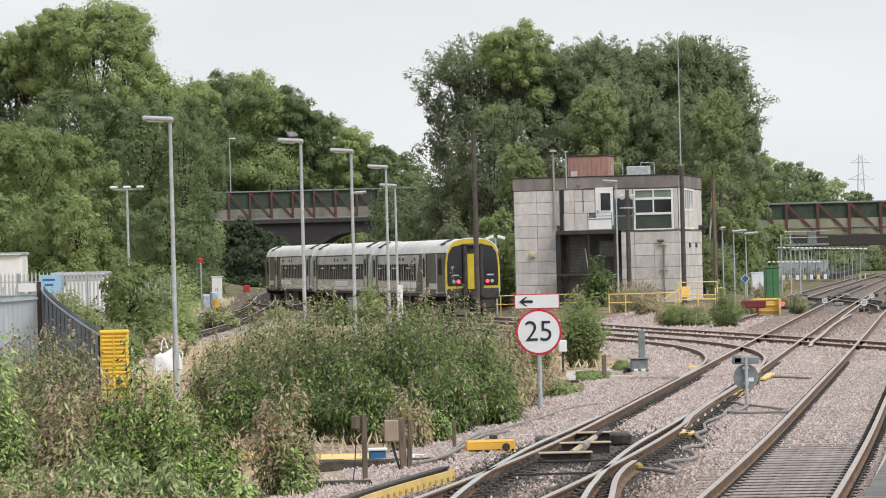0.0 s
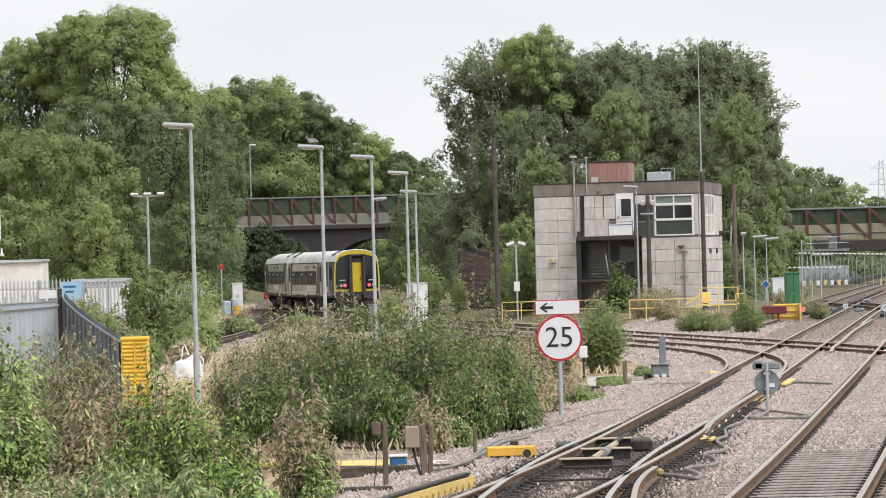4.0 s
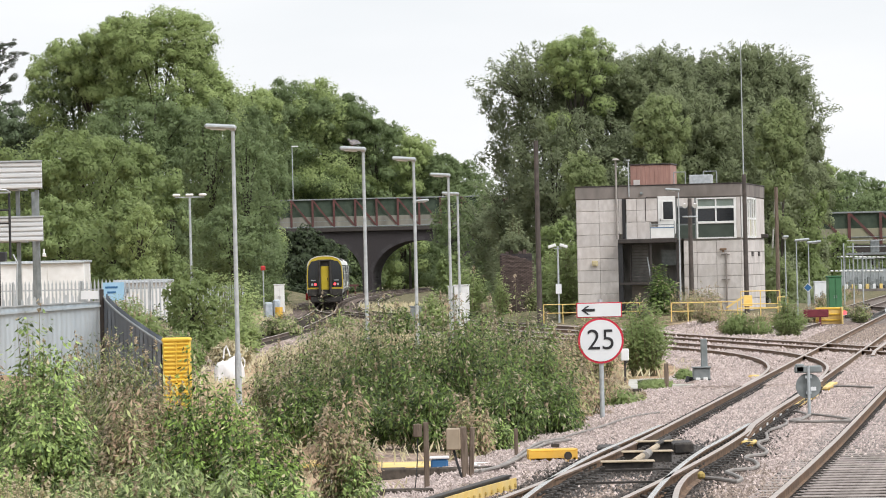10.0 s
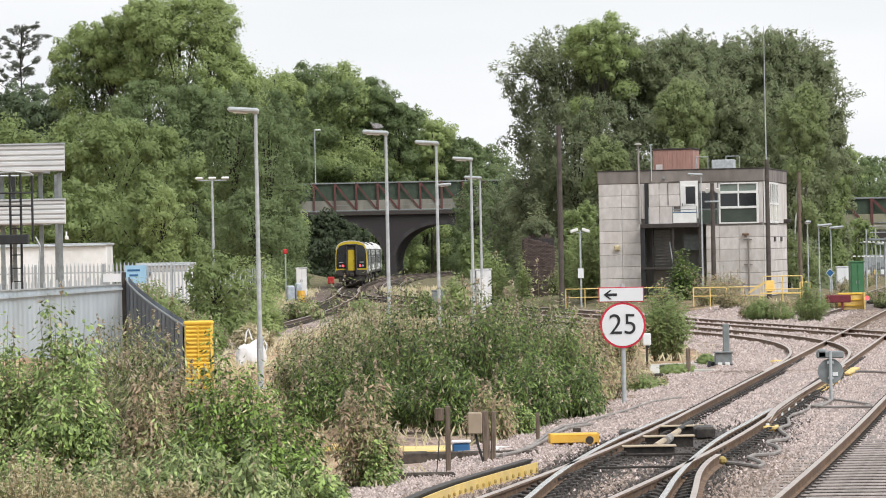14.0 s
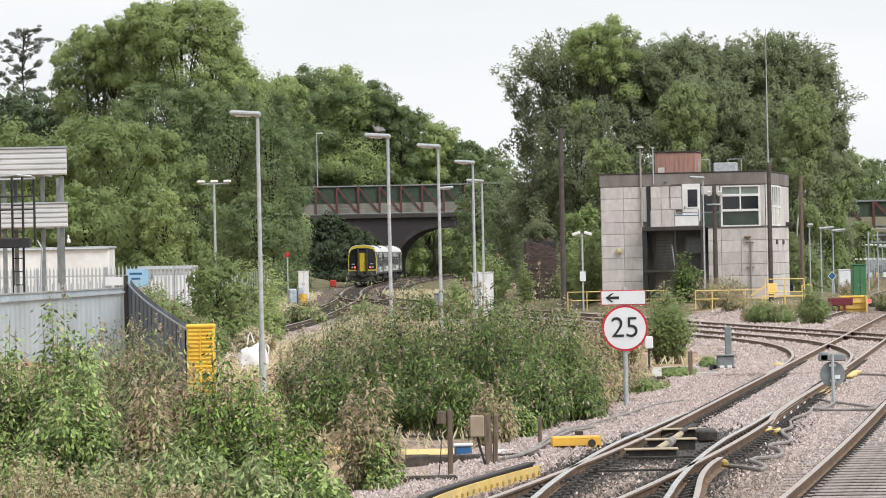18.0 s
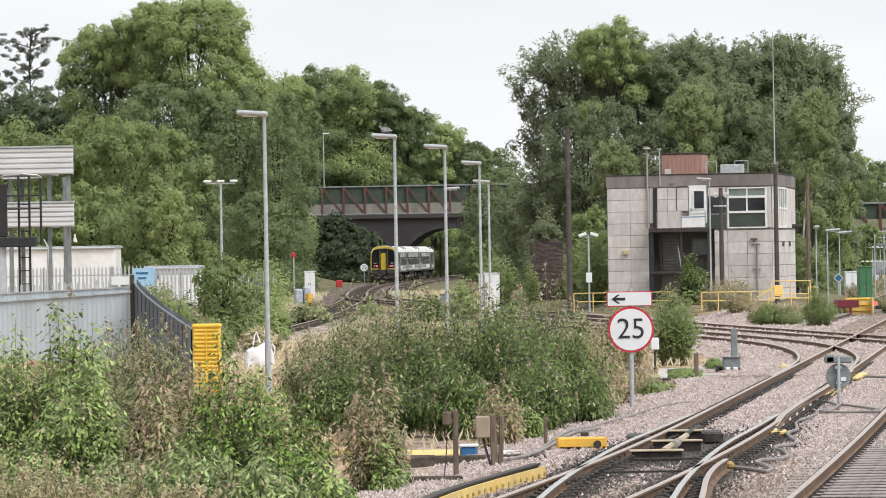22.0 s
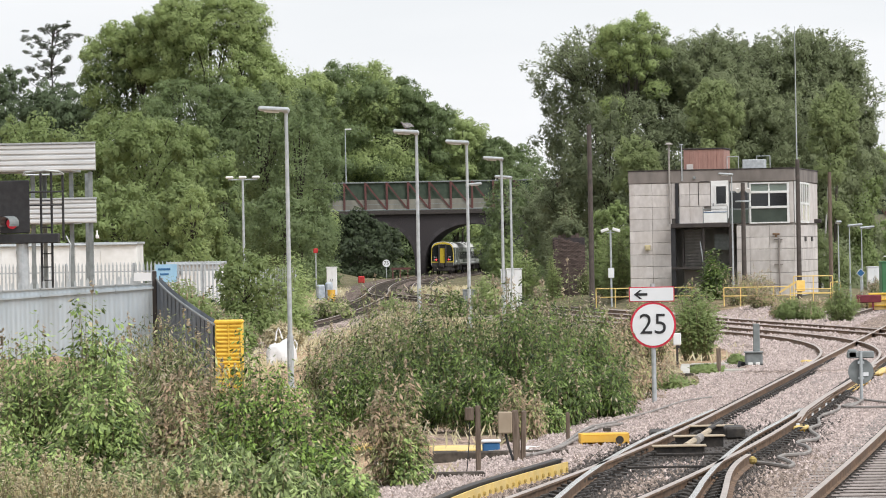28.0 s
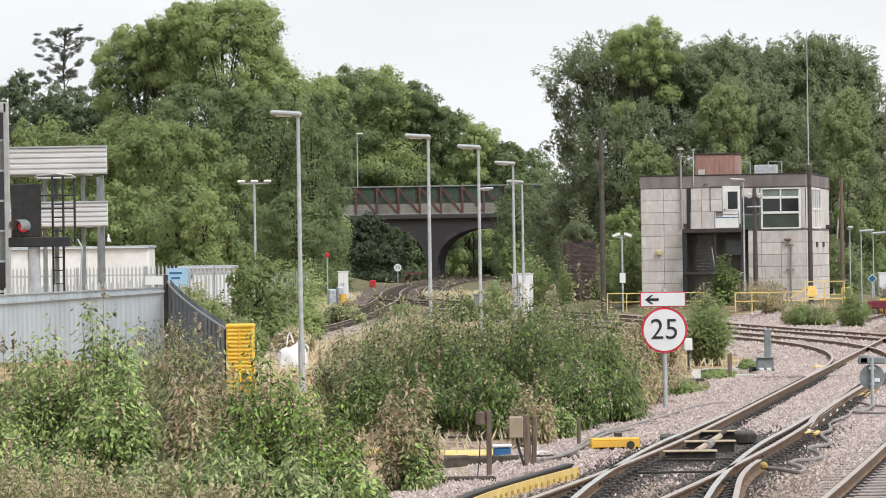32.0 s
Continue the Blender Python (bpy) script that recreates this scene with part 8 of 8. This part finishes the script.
def turned_form(stations, n=10):
    """A rounded solid through rings: centre y, centre z, half width, half height."""
    mb, vs, fs = MB(), [], []
    for y, z, w, h in stations:
        vs += [(w * math.cos(2 * math.pi * k / n), y, z + h * math.sin(2 * math.pi * k / n)) for k in range(n)]
    for r in range(len(stations) - 1):
        fs += [(r * n + (k + 1) % n, r * n + k, (r + 1) * n + k, (r + 1) * n + (k + 1) % n) for k in range(n)]
    fs += [tuple(range(n)), tuple(range(len(stations) * n - 1, (len(stations) - 1) * n - 1, -1))]
    return mb.add(vs, fs)


def pigeon():
    p = thing("pigeon", PERCH[0], PERCH[1], PERCH[2], "grey pigeon perched on a lantern, later flying off", "bird", rz=90)
    part("body", turned_form([(-0.115, 0.075, 0.012, 0.01), (-0.08, 0.085, 0.038, 0.03), (-0.03, 0.105, 0.055, 0.05), (0.03, 0.135, 0.057, 0.056), (0.065, 0.165, 0.042, 0.044), (0.08, 0.19, 0.028, 0.03), (0.085, 0.205, 0.022, 0.02)]), M_PIGEON, p, "", True)
    head = part("head", turned_form([(0.06, 0.215, 0.008, 0.01), (0.07, 0.217, 0.022, 0.022), (0.09, 0.22, 0.026, 0.026), (0.112, 0.217, 0.017, 0.017), (0.122, 0.214, 0.008, 0.008)]), M_PIGEON, p, "darker grey head", True)
    part("beak", turned_form([(0.118, 0.213, 0.007, 0.006), (0.132, 0.209, 0.005, 0.004), (0.143, 0.204, 0.001, 0.001)], 6), M_IRON, head)
    part("tail", turned_form([(-0.09, 0.08, 0.026, 0.012), (-0.14, 0.055, 0.036, 0.007), (-0.2, 0.022, 0.045, 0.004), (-0.205, 0.019, 0.04, 0.002)], 8), M_PIGEON, p, "dark-tipped tail feathers")
    for s in (-1, 1):
        part("leg", MB().tube([(0.022 * s, -0.005, 0.075), (0.024 * s, 0.0, 0.03), (0.024 * s, 0.004, 0.004), (0.024 * s, 0.03, 0.004)], 0.005, 5), M_PINKLEG, p)
    wings = []
    for s in (-1, 1):
        out = [(0.0, 0.035), (0.1, 0.055), (0.2, 0.03), (0.29, -0.05), (0.24, -0.065), (0.15, -0.07), (0.06, -0.085), (0.0, -0.07)]
        vs = [(s * x, y, 0.004 + 0.012 * math.sin(x * 9)) for x, y in out] + [(s * x, y, -0.004 + 0.012 * math.sin(x * 9)) for x, y in out]
        k = len(out)
        fs = [tuple(range(k)), tuple(range(2 * k - 1, k - 1, -1))] + [((i + 1) % k, i, i + k, (i + 1) % k + k) for i in range(k)]
        w = part("wing", MB().add(vs, fs), M_PALEWING, p, "pale grey wing with darker bars")
        wings.append((s, w))
    return p, wings


PERCH = (-4.12, 115.27, bank(-3.82, 115.27) - 0.12 + 6.3 + 0.105)
PIGEON, WINGS = pigeon()

# ---- details of the turnout and the conductor rails ----
COND = [(-0.05, 0.0), (-0.05, 0.02), (-0.03, 0.03), (-0.03, 0.07), (-0.055, 0.08), (-0.055, 0.105), (0.055, 0.105), (0.055, 0.08), (0.03, 0.07), (0.03, 0.03), (0.05, 0.02), (0.05, 0.0)]


def conductor(pts, label, z=0.1, pots=2.2, side=None):
    c = thing("conductor_rail", 0, 0, 0, label, "conductor rail", kind="structure")
    line = smooth_line(pts, 0.8)
    n = len(line)
    ramp = [0.08 * (1 - sstep(0, 3, i)) + 0.0 for i in range(n)]
    mb = MB()
    mb.sweep([(p.x, p.y, z - ramp[i]) for i, p in enumerate(line)], COND, [0, 0, 0, 0, 0, 1, 0, 0, 0, 0, 0, 0])
    part("rail", mb, [side or M_RUST, side or M_RAILTOP], c)
    for x, y, rz in along(line, pots):
        part("insulator", MB().cyl((x, y, -0.02), (x, y, z), 0.07, 0.05, n=10), M_SIGNWHITE if y < 81 else M_GREYBOX, c)
    return c


RIGHT_OUT = [(right_x(y) + 1.17, float(y)) for y in range(30, 177, 8)]
conductor(RIGHT_OUT, "worn steel conductor rail beside the straight track")
conductor([(3.72, 66.86), (4.2, 71.2), (4.75, 75.94), (5.35, 80.83), (5.95, 85.71), (6.6, 91.13), (7.05, 94.93)], "short conductor rail beside the main track")
conductor([(10.55, 122.05), (12.0, 134.26), (14.0, 151.89), (17.0, 176.3)], "conductor rail beyond the flat crossing")
conductor([(-1.75, 43.4), (-1.14, 48.69), (-0.62, 51.81), (-0.04, 55.06)], "dark conductor rail with a yellow guard board", 0.075, side=M_IRON)
M_TAN0 = mat("stained_yellow", (0.32, 0.24, 0.08), (0.5, 0.36, 0.1), 0.7, scale=6)
_g = thing("guard_board", 0, 0, 0, "yellow ribbed guard board along the conductor rail", "guard board")
_l = smooth_line([(-1.68, 43.4), (-1.05, 48.69), (-0.53, 51.81), (0.06, 54.79)], 0.4)
part("board", MB().sweep([(p.x, p.y, 0.0) for p in _l], [(0.0, -0.02), (0.0, 0.15), (0.02, 0.15), (0.02, -0.02)]), M_YELLOWPALE, _g)
for _x, _y, _rz in along(_l, 0.38):
    part("rib", MB().box(_x + 0.03, _y, 0.06, 0.03, 0.06, 0.05, 0.01, 0, (0, 0, _rz)), M_TAN0, _g)
for _x, _y, _rz in ((3.62, 65.91, -9), (5.55, 83.13, -9), (5.85, 85.44, -9), (6.15, 87.74, -9), (6.95, 93.98, -9), (7.2, 96.02, -9)):
    _b = thing("protection_block", _x + 0.12, _y, -0.02, "yellow plastic protection block beside the conductor rail", "block", rz=_rz, group="yellow protection blocks")
    part("plate", MB().box(0, 0, 0.09, 0.2, 1.75 if _y > 68 else 0.6, 0.06, 0.015), M_YELLOWPALE, _b)
    for _s in (-1, 1):
        part("foot", MB().box(0, _s * 0.18, 0.03, 0.16, 0.1, 0.08, 0.01), M_YELLOW, _b)

# hollow steel bearers, drive rods and slide plates at the switch toes
_t = thing("switch_drive", 0, 0, 0, "oily steel bearers and drive rods at the switch toes", "switch gear")
M_TAN = mat("tan_steel_top", (0.36, 0.29, 0.2), (0.48, 0.39, 0.28), 0.6, 0.1, scale=6)
M_OIL = mat("oily_ballast", (0.035, 0.03, 0.027), (0.09, 0.078, 0.07), 0.7, scale=14, bump=0.5)
for _x, _y, _w in ((1.625, 58.31, 0.75), (2.0, 61.3, 0.75), (2.29, 64.76, 0.72)):
    _bb = part("hollow_bearer", MB().box(_x, _y + 0.1, 0.165, _w, 0.34, 0.022, 0.006), M_TAN, _t, "tan-topped steel bearer")
    part("bearer_front", MB().box(_x, _y + 0.0, 0.06, _w - 0.05, 0.03, 0.19, 0.01), M_IRON, _bb)
part("drive_rod", MB().cyl((1.72, 58.59, 0.15), (2.2, 62.93, 0.17), 0.045, n=8), M_TAN, _t)
part("rod_sleeve", MB().cyl((1.92, 60.08, 0.16), (2.0, 60.89, 0.165), 0.062, n=10), M_CABLE, _t)
part("drive_rod", MB().cyl((2.2, 63.74, 0.15), (2.5, 65.91, 0.17), 0.04, n=8), M_IRON, _t)
part("lock_case", MB().box(2.62, 64.0, 0.1, 0.3, 0.9, 0.18, 0.03), M_IRON, _t)
part("lock_case", MB().box(1.5, 63.7, 0.08, 0.34, 1.1, 0.16, 0.03), M_IRON, _t)
for _k in range(22):
    _y = 51.5 + 0.66 * _k
    for _s in (-1, 1):
        part("slide_plate", MB().box(main_x(_y) + _s * (G + 0.02) - _s * 0.12, _y, 0.022, 0.42, 0.2, 0.025, 0.006), M_IRON, _t)
for _y in (54.2, 57.5):
    part("stretcher_bar", MB().box(main_x(_y) + 0.1, _y, 0.09, 1.15, 0.05, 0.03, 0.006), M_IRON, _t)
tagged(part("oil_stain", MB().add([(main_x(y) + s * (0.62 - 0.1 * (k % 3)), y, 0.006) for k, y in enumerate(np.linspace(52.9, 67.3, 14)) for s in (-1, 1)], [(2 * i, 2 * i + 1, 2 * i + 3, 2 * i + 2) for i in range(13)]), M_OIL, _t), "dark oily ballast")
# check rail beside the turnout
_c = thing("check_rail", 0, 0, 0, "short worn check rail beside the turnout", "check rail")
rail_part(_c, smooth_line([(1.52, 42.04), (1.80, 46.92), (2.02, 50.99), (2.24, 53.7), (2.45, 55.47)], 0.5), 0.02)
part("end_block", MB().box(2.52, 55.74, 0.08, 0.1, 0.2, 0.1, 0.03), M_TAN0, _c)


def hose(pts, r, label, z=0.05):
    pts3 = [(p.x, p.y, z) for p in smooth_line(pts, 0.12)]
    return solid("cable_hose", MB().tube(pts3, r, 7), M_CABLE, label, "cable hose", smooth=True)


HOSE = "thick grey cable hose lying loose on the ballast"
hose([(2.30, 55.6), (2.55, 55.74), (2.8, 55.06), (2.92, 54.52), (3.02, 55.2), (2.98, 56.28), (2.92, 56.96), (3.08, 57.64), (3.28, 57.77), (3.44, 58.59), (3.48, 59.94), (3.40, 60.89), (3.5, 61.71), (3.70, 61.98), (3.84, 63.06), (3.84, 64.55), (3.9, 66.18), (4.10, 67.27), (4.2, 68.89), (4.3, 70.52), (4.6, 72.15), (4.82, 73.5), (4.92, 75.13), (4.75, 76.22), (4.5, 75.81)], 0.029, HOSE)
hose([(4.6, 76.76), (5.0, 79.47), (5.4, 79.74), (5.5, 77.84), (5.3, 75.94), (5.05, 74.59)], 0.024, HOSE)
hose([(5.56, 77.84), (5.3, 76.22), (5.0, 75.13), (5.2, 74.45), (5.7, 74.32), (6.05, 74.05)], 0.024, HOSE)
hose([(5.6, 78.11), (5.9, 76.49), (6.05, 75.13), (5.9, 74.59)], 0.022, HOSE)
hose([(7.0, 93.58), (7.3, 95.2), (7.7, 94.8), (8.1, 93.58)], 0.025, HOSE)
hose([(-0.55, 58.59), (-0.2, 59.94), (0.05, 62.38), (0.25, 65.37), (0.5, 68.08), (0.9, 69.71)], 0.024, "bundle of pale grey cables running along the ballast edge")
hose([(-0.42, 58.86), (-0.1, 60.48), (0.16, 62.93), (0.36, 65.64), (0.62, 67.81), (1.0, 69.03)], 0.024, "bundle of pale grey cables running along the ballast edge")
hose([(0.9, 70.52), (1.6, 74.59), (2.3, 79.34), (2.9, 81.37)], 0.02, "thin dark cable lying along the ballast", 0.03)

# loose things among the weeds
_b = thing("plank", -1.75, 63.74, -0.13, "long weathered yellow board lying in the weeds", "board", rz=3)
part("board", MB().box(0, 0, 0.05, 1.25, 1.5, 0.06, 0.01), M_YELLOWPALE, _b)
_b = thing("plank", -2.7, 65.1, -0.13, "long weathered yellow board lying in the weeds", "board", rz=-4)
part("board", MB().box(0, 0, 0.05, 0.9, 1.3, 0.06, 0.01), M_YELLOWPALE, _b)
_b = thing("storage_tub", -1.05, 62.79, -0.13, "blue plastic tub with a white lid and worn lettering", "tub")
part("tub", MB().box(0, 0, 0.1, 0.26, 0.22, 0.18, 0.03), M_BLUE, _b)
part("lid", MB().box(0, 0, 0.21, 0.29, 0.25, 0.04, 0.012), M_SIGNWHITE, _b)
part("text_bar", MB().box(0.03, -0.113, 0.06, 0.14, 0.006, 0.03), M_SIGNWHITE, _b)
_b = thing("concrete_slab", -0.35, 61.84, -0.1, "pale concrete cable lid tilted in the ballast", "slab", rz=12)
part("slab", MB().box(0, 0, 0.06, 0.36, 0.8, 0.07, 0.015, 0, (4, 3, 0)), M_SIGNWHITE, _b)
for _x, _y, _l, _r in ((-1.5, 54.79, 1.0, 4), (-1.0, 60.48, 2.2, 2), (-2.1, 60.76, 1.2, -5)):
    _b = thing("old_sleeper", _x, _y, -0.12, "rotten old timber sleeper half buried in ballast", "timber", rz=_r)
    part("timber", MB().box(0, 0, 0.06, _l, 0.22, 0.2, 0.02), M_TIMBER, _b)
_rng = np.random.default_rng(21)
for _k in range(16):
    _b = solid("litter", MB().box(0, 0, 0.03, 0.1 + 0.12 * _rng.random(), 0.08 + 0.1 * _rng.random(), 0.05, 0.015, 0, (15 * _rng.normal(), 15 * _rng.normal(), 90 * _rng.random())),
               (M_SIGNWHITE, M_BAG, M_WOODPOST, M_GREYBOX)[_k % 4], "scrap of pale litter on stony ground", "litter", group="litter among the weeds", at=pose(-2.6 + 2.4 * _rng.random(), 58.3 + 8 * _rng.random(), -0.13))


def ballast_stones():
    """Loose stones over the ballast, denser towards the camera."""
    rng = np.random.default_rng(31)
    n = 84000
    far = 30000
    y = np.concatenate([45.4 + 62.4 * rng.random(n) ** 1.5, 104 + 84 * rng.random(far) ** 1.25])
    n += far
    lo = np.array([main_x(v) - 3.6 - 0.13 * max(0.0, v - 114) for v in y])
    x = lo + (np.array([right_x(v) + 2.6 for v in y]) - lo) * rng.random(n)
    mx, rx = np.array([main_x(v) for v in y]), np.array([right_x(v) for v in y])
    keep = (np.abs(np.abs(x - mx) - G) > 0.13) & (np.abs(np.abs(x - rx) - G) > 0.13)
    keep &= ~((np.abs(x - rx) < G) & (y < 63 + rng.normal(size=n) * 1.6))
    for s in (-G, G):
        r = np.array([(p.x, p.y) for p in offset_line(SECOND, s)])
        keep &= ~((np.abs(x - np.interp(y, r[:, 1], r[:, 0])) < 0.12) & (y < 70.5))
    keep &= ~((np.abs(x - mx) < 0.6) & (y > 58.6) & (y < 67.1) & (rng.random(n) < 0.5))
    for line in (CROSS, TURN):
        for d in (-G, G):
            r = np.array(sorted((p.y, p.x) for p in offset_line(line, d)))
            keep &= ~((np.abs(x - np.interp(y, r[:, 0], r[:, 1])) < 0.11) & (y > 93))
    lift = np.zeros(n)
    for line in (CROSS, TURN):
        r = np.array(sorted((p.y, p.x) for p in line))
        lift = np.maximum(lift, 0.06 * (np.abs(x - np.interp(y, r[:, 0], r[:, 1])) < 2.2) * (y > 97))
    x, y, mx, rx, lift = x[keep], y[keep], mx[keep], rx[keep], lift[keep]
    n = len(x)
    s = (0.013 + 0.021 * rng.random(n) ** 1.4) * (1 + np.clip(y - 95, 0, 60) * 0.016)
    base = np.array([(1, 0, -0.3), (0, 1, -0.3), (-1, 0, -0.3), (0, -1, -0.3), (0, 0, 0.8)])
    v = base[None] * s[:, None, None] * (1 + 0.35 * rng.normal(size=(n, 5, 1)))
    a = rng.uniform(0, 6.283, n)
    c, d = np.cos(a)[:, None], np.sin(a)[:, None]
    tilt = 0.5 * rng.normal(size=(n, 1))
    vx, vy, vz = v[:, :, 0] * c - v[:, :, 1] * d, v[:, :, 0] * d + v[:, :, 1] * c, v[:, :, 2]
    vz = vz + vx * tilt
    z = np.array([bank(p, q) for p, q in zip(x, y)]) + lift + 0.02 * rng.random(n)
    z -= 0.11 * np.clip((np.minimum(np.abs(x - mx), np.abs(x - rx)) - 2.6) / 1.2, 0, 1) * (y < 100)
    co = np.stack([vx + x[:, None], vy + y[:, None], vz + z[:, None]], 2).reshape(-1, 3)
    tri = np.array([(0, 1, 4), (1, 2, 4), (2, 3, 4), (3, 0, 4)])
    oil = np.zeros(n, bool)
    for line in (offset_line(MAIN, -G), offset_line(MAIN, G), offset_line(SECOND, -G), offset_line(SECOND, G)):
        r = np.array([(p.x, p.y) for p in line])
        oil |= np.abs(x - np.interp(y, r[:, 1], r[:, 0])) < 0.46 + 0.16 * rng.normal(size=n) - 0.037 * np.clip(y - 65.1, 0, 6.8)
    oil &= y < 70.5 + rng.normal(size=n)
    oil |= (np.abs(x - mx + 0.1) < 0.8) & (y > 57.2 + 0.5 * rng.normal(size=n)) & (y < 67.3 + 0.7 * rng.normal(size=n))
    soil = ~oil & (x > mx - 2.2) & ((y < 55.5 + 3.2 * rng.normal(size=n)) | (y > 142 + 9 * rng.normal(size=n)))
    for pick, material, label in ((~oil & ~soil, M_STONE, "loose pinkish-grey broken ballast stones"), (soil, M_DIRTSTONE, "brown soiled ballast stones beside the rails"), (oil, M_OILSTONE, "oil-blackened ballast stones round the switch toes")):
        q = co.reshape(n, 5, 3)[pick].reshape(-1, 3)
        k = int(pick.sum())
        idx = (5 * np.arange(k)[:, None, None] + tri[None]).reshape(-1)
        me = bpy.data.meshes.new("ballast_stones")
        me.vertices.add(5 * k)
        me.vertices.foreach_set("co", q.astype(np.float32).ravel())
        me.loops.add(12 * k)
        me.loops.foreach_set("vertex_index", idx.astype(np.int32))
        me.polygons.add(4 * k)
        me.polygons.foreach_set("loop_start", np.arange(0, 12 * k, 3, dtype=np.int32))
        me.polygons.foreach_set("loop_total", np.full(4 * k, 3, dtype=np.int32))
        me.materials.append(material)
        me.update()
        me.validate()
        tagged(new("ballast_stones", me), label, "ballast", kind="stuff")


ballast_stones()


def pine(x, y, h, z):
    """A bare slanting trunk with uneven boughs that end in flat plates of needles."""
    t = thing("pine", x, y, z, "thin dark pine rising above the trees", "tree")
    rng = np.random.default_rng(18)
    part("trunk", MB().tube([(0, 0, 0), (0.1, 0, h * 0.5), (-0.1, 0, h * 0.75), (0.15, 0, h)], 0.2, 7, 0, 0.3), M_BARK, t)
    cl = []
    for k in range(24):
        drop = 0.1 + 6.4 * (k / 24) ** 1.1
        a = k * 2.4 + rng.uniform(-0.6, 0.6)
        q = rng.uniform(0.9, 2.9) * (0.7 if k < 3 else 1.0)
        zz, up = h - drop - 0.5, rng.uniform(0.3, 0.9)
        tip = Vector((math.cos(a) * q, math.sin(a) * q, zz + up))
        part("bough", MB().tube([(0.05, 0, zz - 0.5), (tip.x * 0.55, tip.y * 0.55, zz), tip], 0.05, 4, 0, 0.4), M_BARK, t)
        for j in range(6):
            f, w = rng.uniform(0.55, 1.1), rng.uniform(0.16, 0.42)
            cl.append((tip.x * f + 0.3 * rng.normal(), tip.y * f + 0.3 * rng.normal(), zz + up * f + 0.15 * rng.normal(), w, w, 0.12 + 0.16 * rng.random()))
    leaves("crown", rng, cl, 17000, 0.06, M_PINE, t, long=2.6, simple=True)


pine(-48.6, 406.8, 16.9, 9.0)

# ---- far tracks and crossing clutter beside the running lines ----
OUTER = [Vector((main_x(y) - 3.5 - 0.0147 * max(0.0, 203.4 - y), y, 0)) for y in np.arange(174, 488, 4.0)]
track("outer_track", "rusty outer track on dark ballast near the far bridge", OUTER, SLEEPER, 0.66, 174, 407, sink=0.01)
FAR_LINK = smooth_line([(20.3, 189.86), (21.6, 203.42), (22.2, 216.99), (22.4, 233.26), (22.2, 252.25)])
track("far_crossover", "rusty crossover rails between the running lines", FAR_LINK, BEARER, 0.66, 189, 255, sink=0.0)
conductor([(main_x(y) + 1.2, float(y)) for y in range(166, 244, 10)], "conductor rail beyond the flat crossing")
conductor([(main_x(y) - 1.2, float(y)) for y in range(204, 326, 10)], "conductor rail along the outer side of the main track", side=M_IRON)
conductor([(right_x(y) - 1.2, float(y)) for y in range(204, 326, 10)], "conductor rail between the running lines", side=M_IRON)
_rng = np.random.default_rng(41)
for _k in range(26):
    _y = 192.6 + 75 * _rng.random()
    _x = main_x(_y) - 4 + 9 * _rng.random()
    _b = thing("point_motor", _x, _y, 0.0, "dark low track equipment between far rails", "track equipment", rz=-9, group="track equipment on the far lines")
    part("case", MB().box(0, 0, 0.09, 0.28 + 0.3 * _rng.random(), 0.4 + 0.8 * _rng.random(), 0.18, 0.04), M_IRON if _k % 3 else M_GREYBOX, _b)
solid("platform_edge", MB().sweep([(main_x(y) - 5.6 - 0.00885 * (y - 291.6), y, 0.0) for y in np.arange(407, 542, 6.0)], [(-1.5, -0.1), (-1.5, 0.42), (0.0, 0.42), (0.0, -0.1)]), M_BRICK, "dark low platform edge curving along the outer track", "platform", kind="structure")

motions()
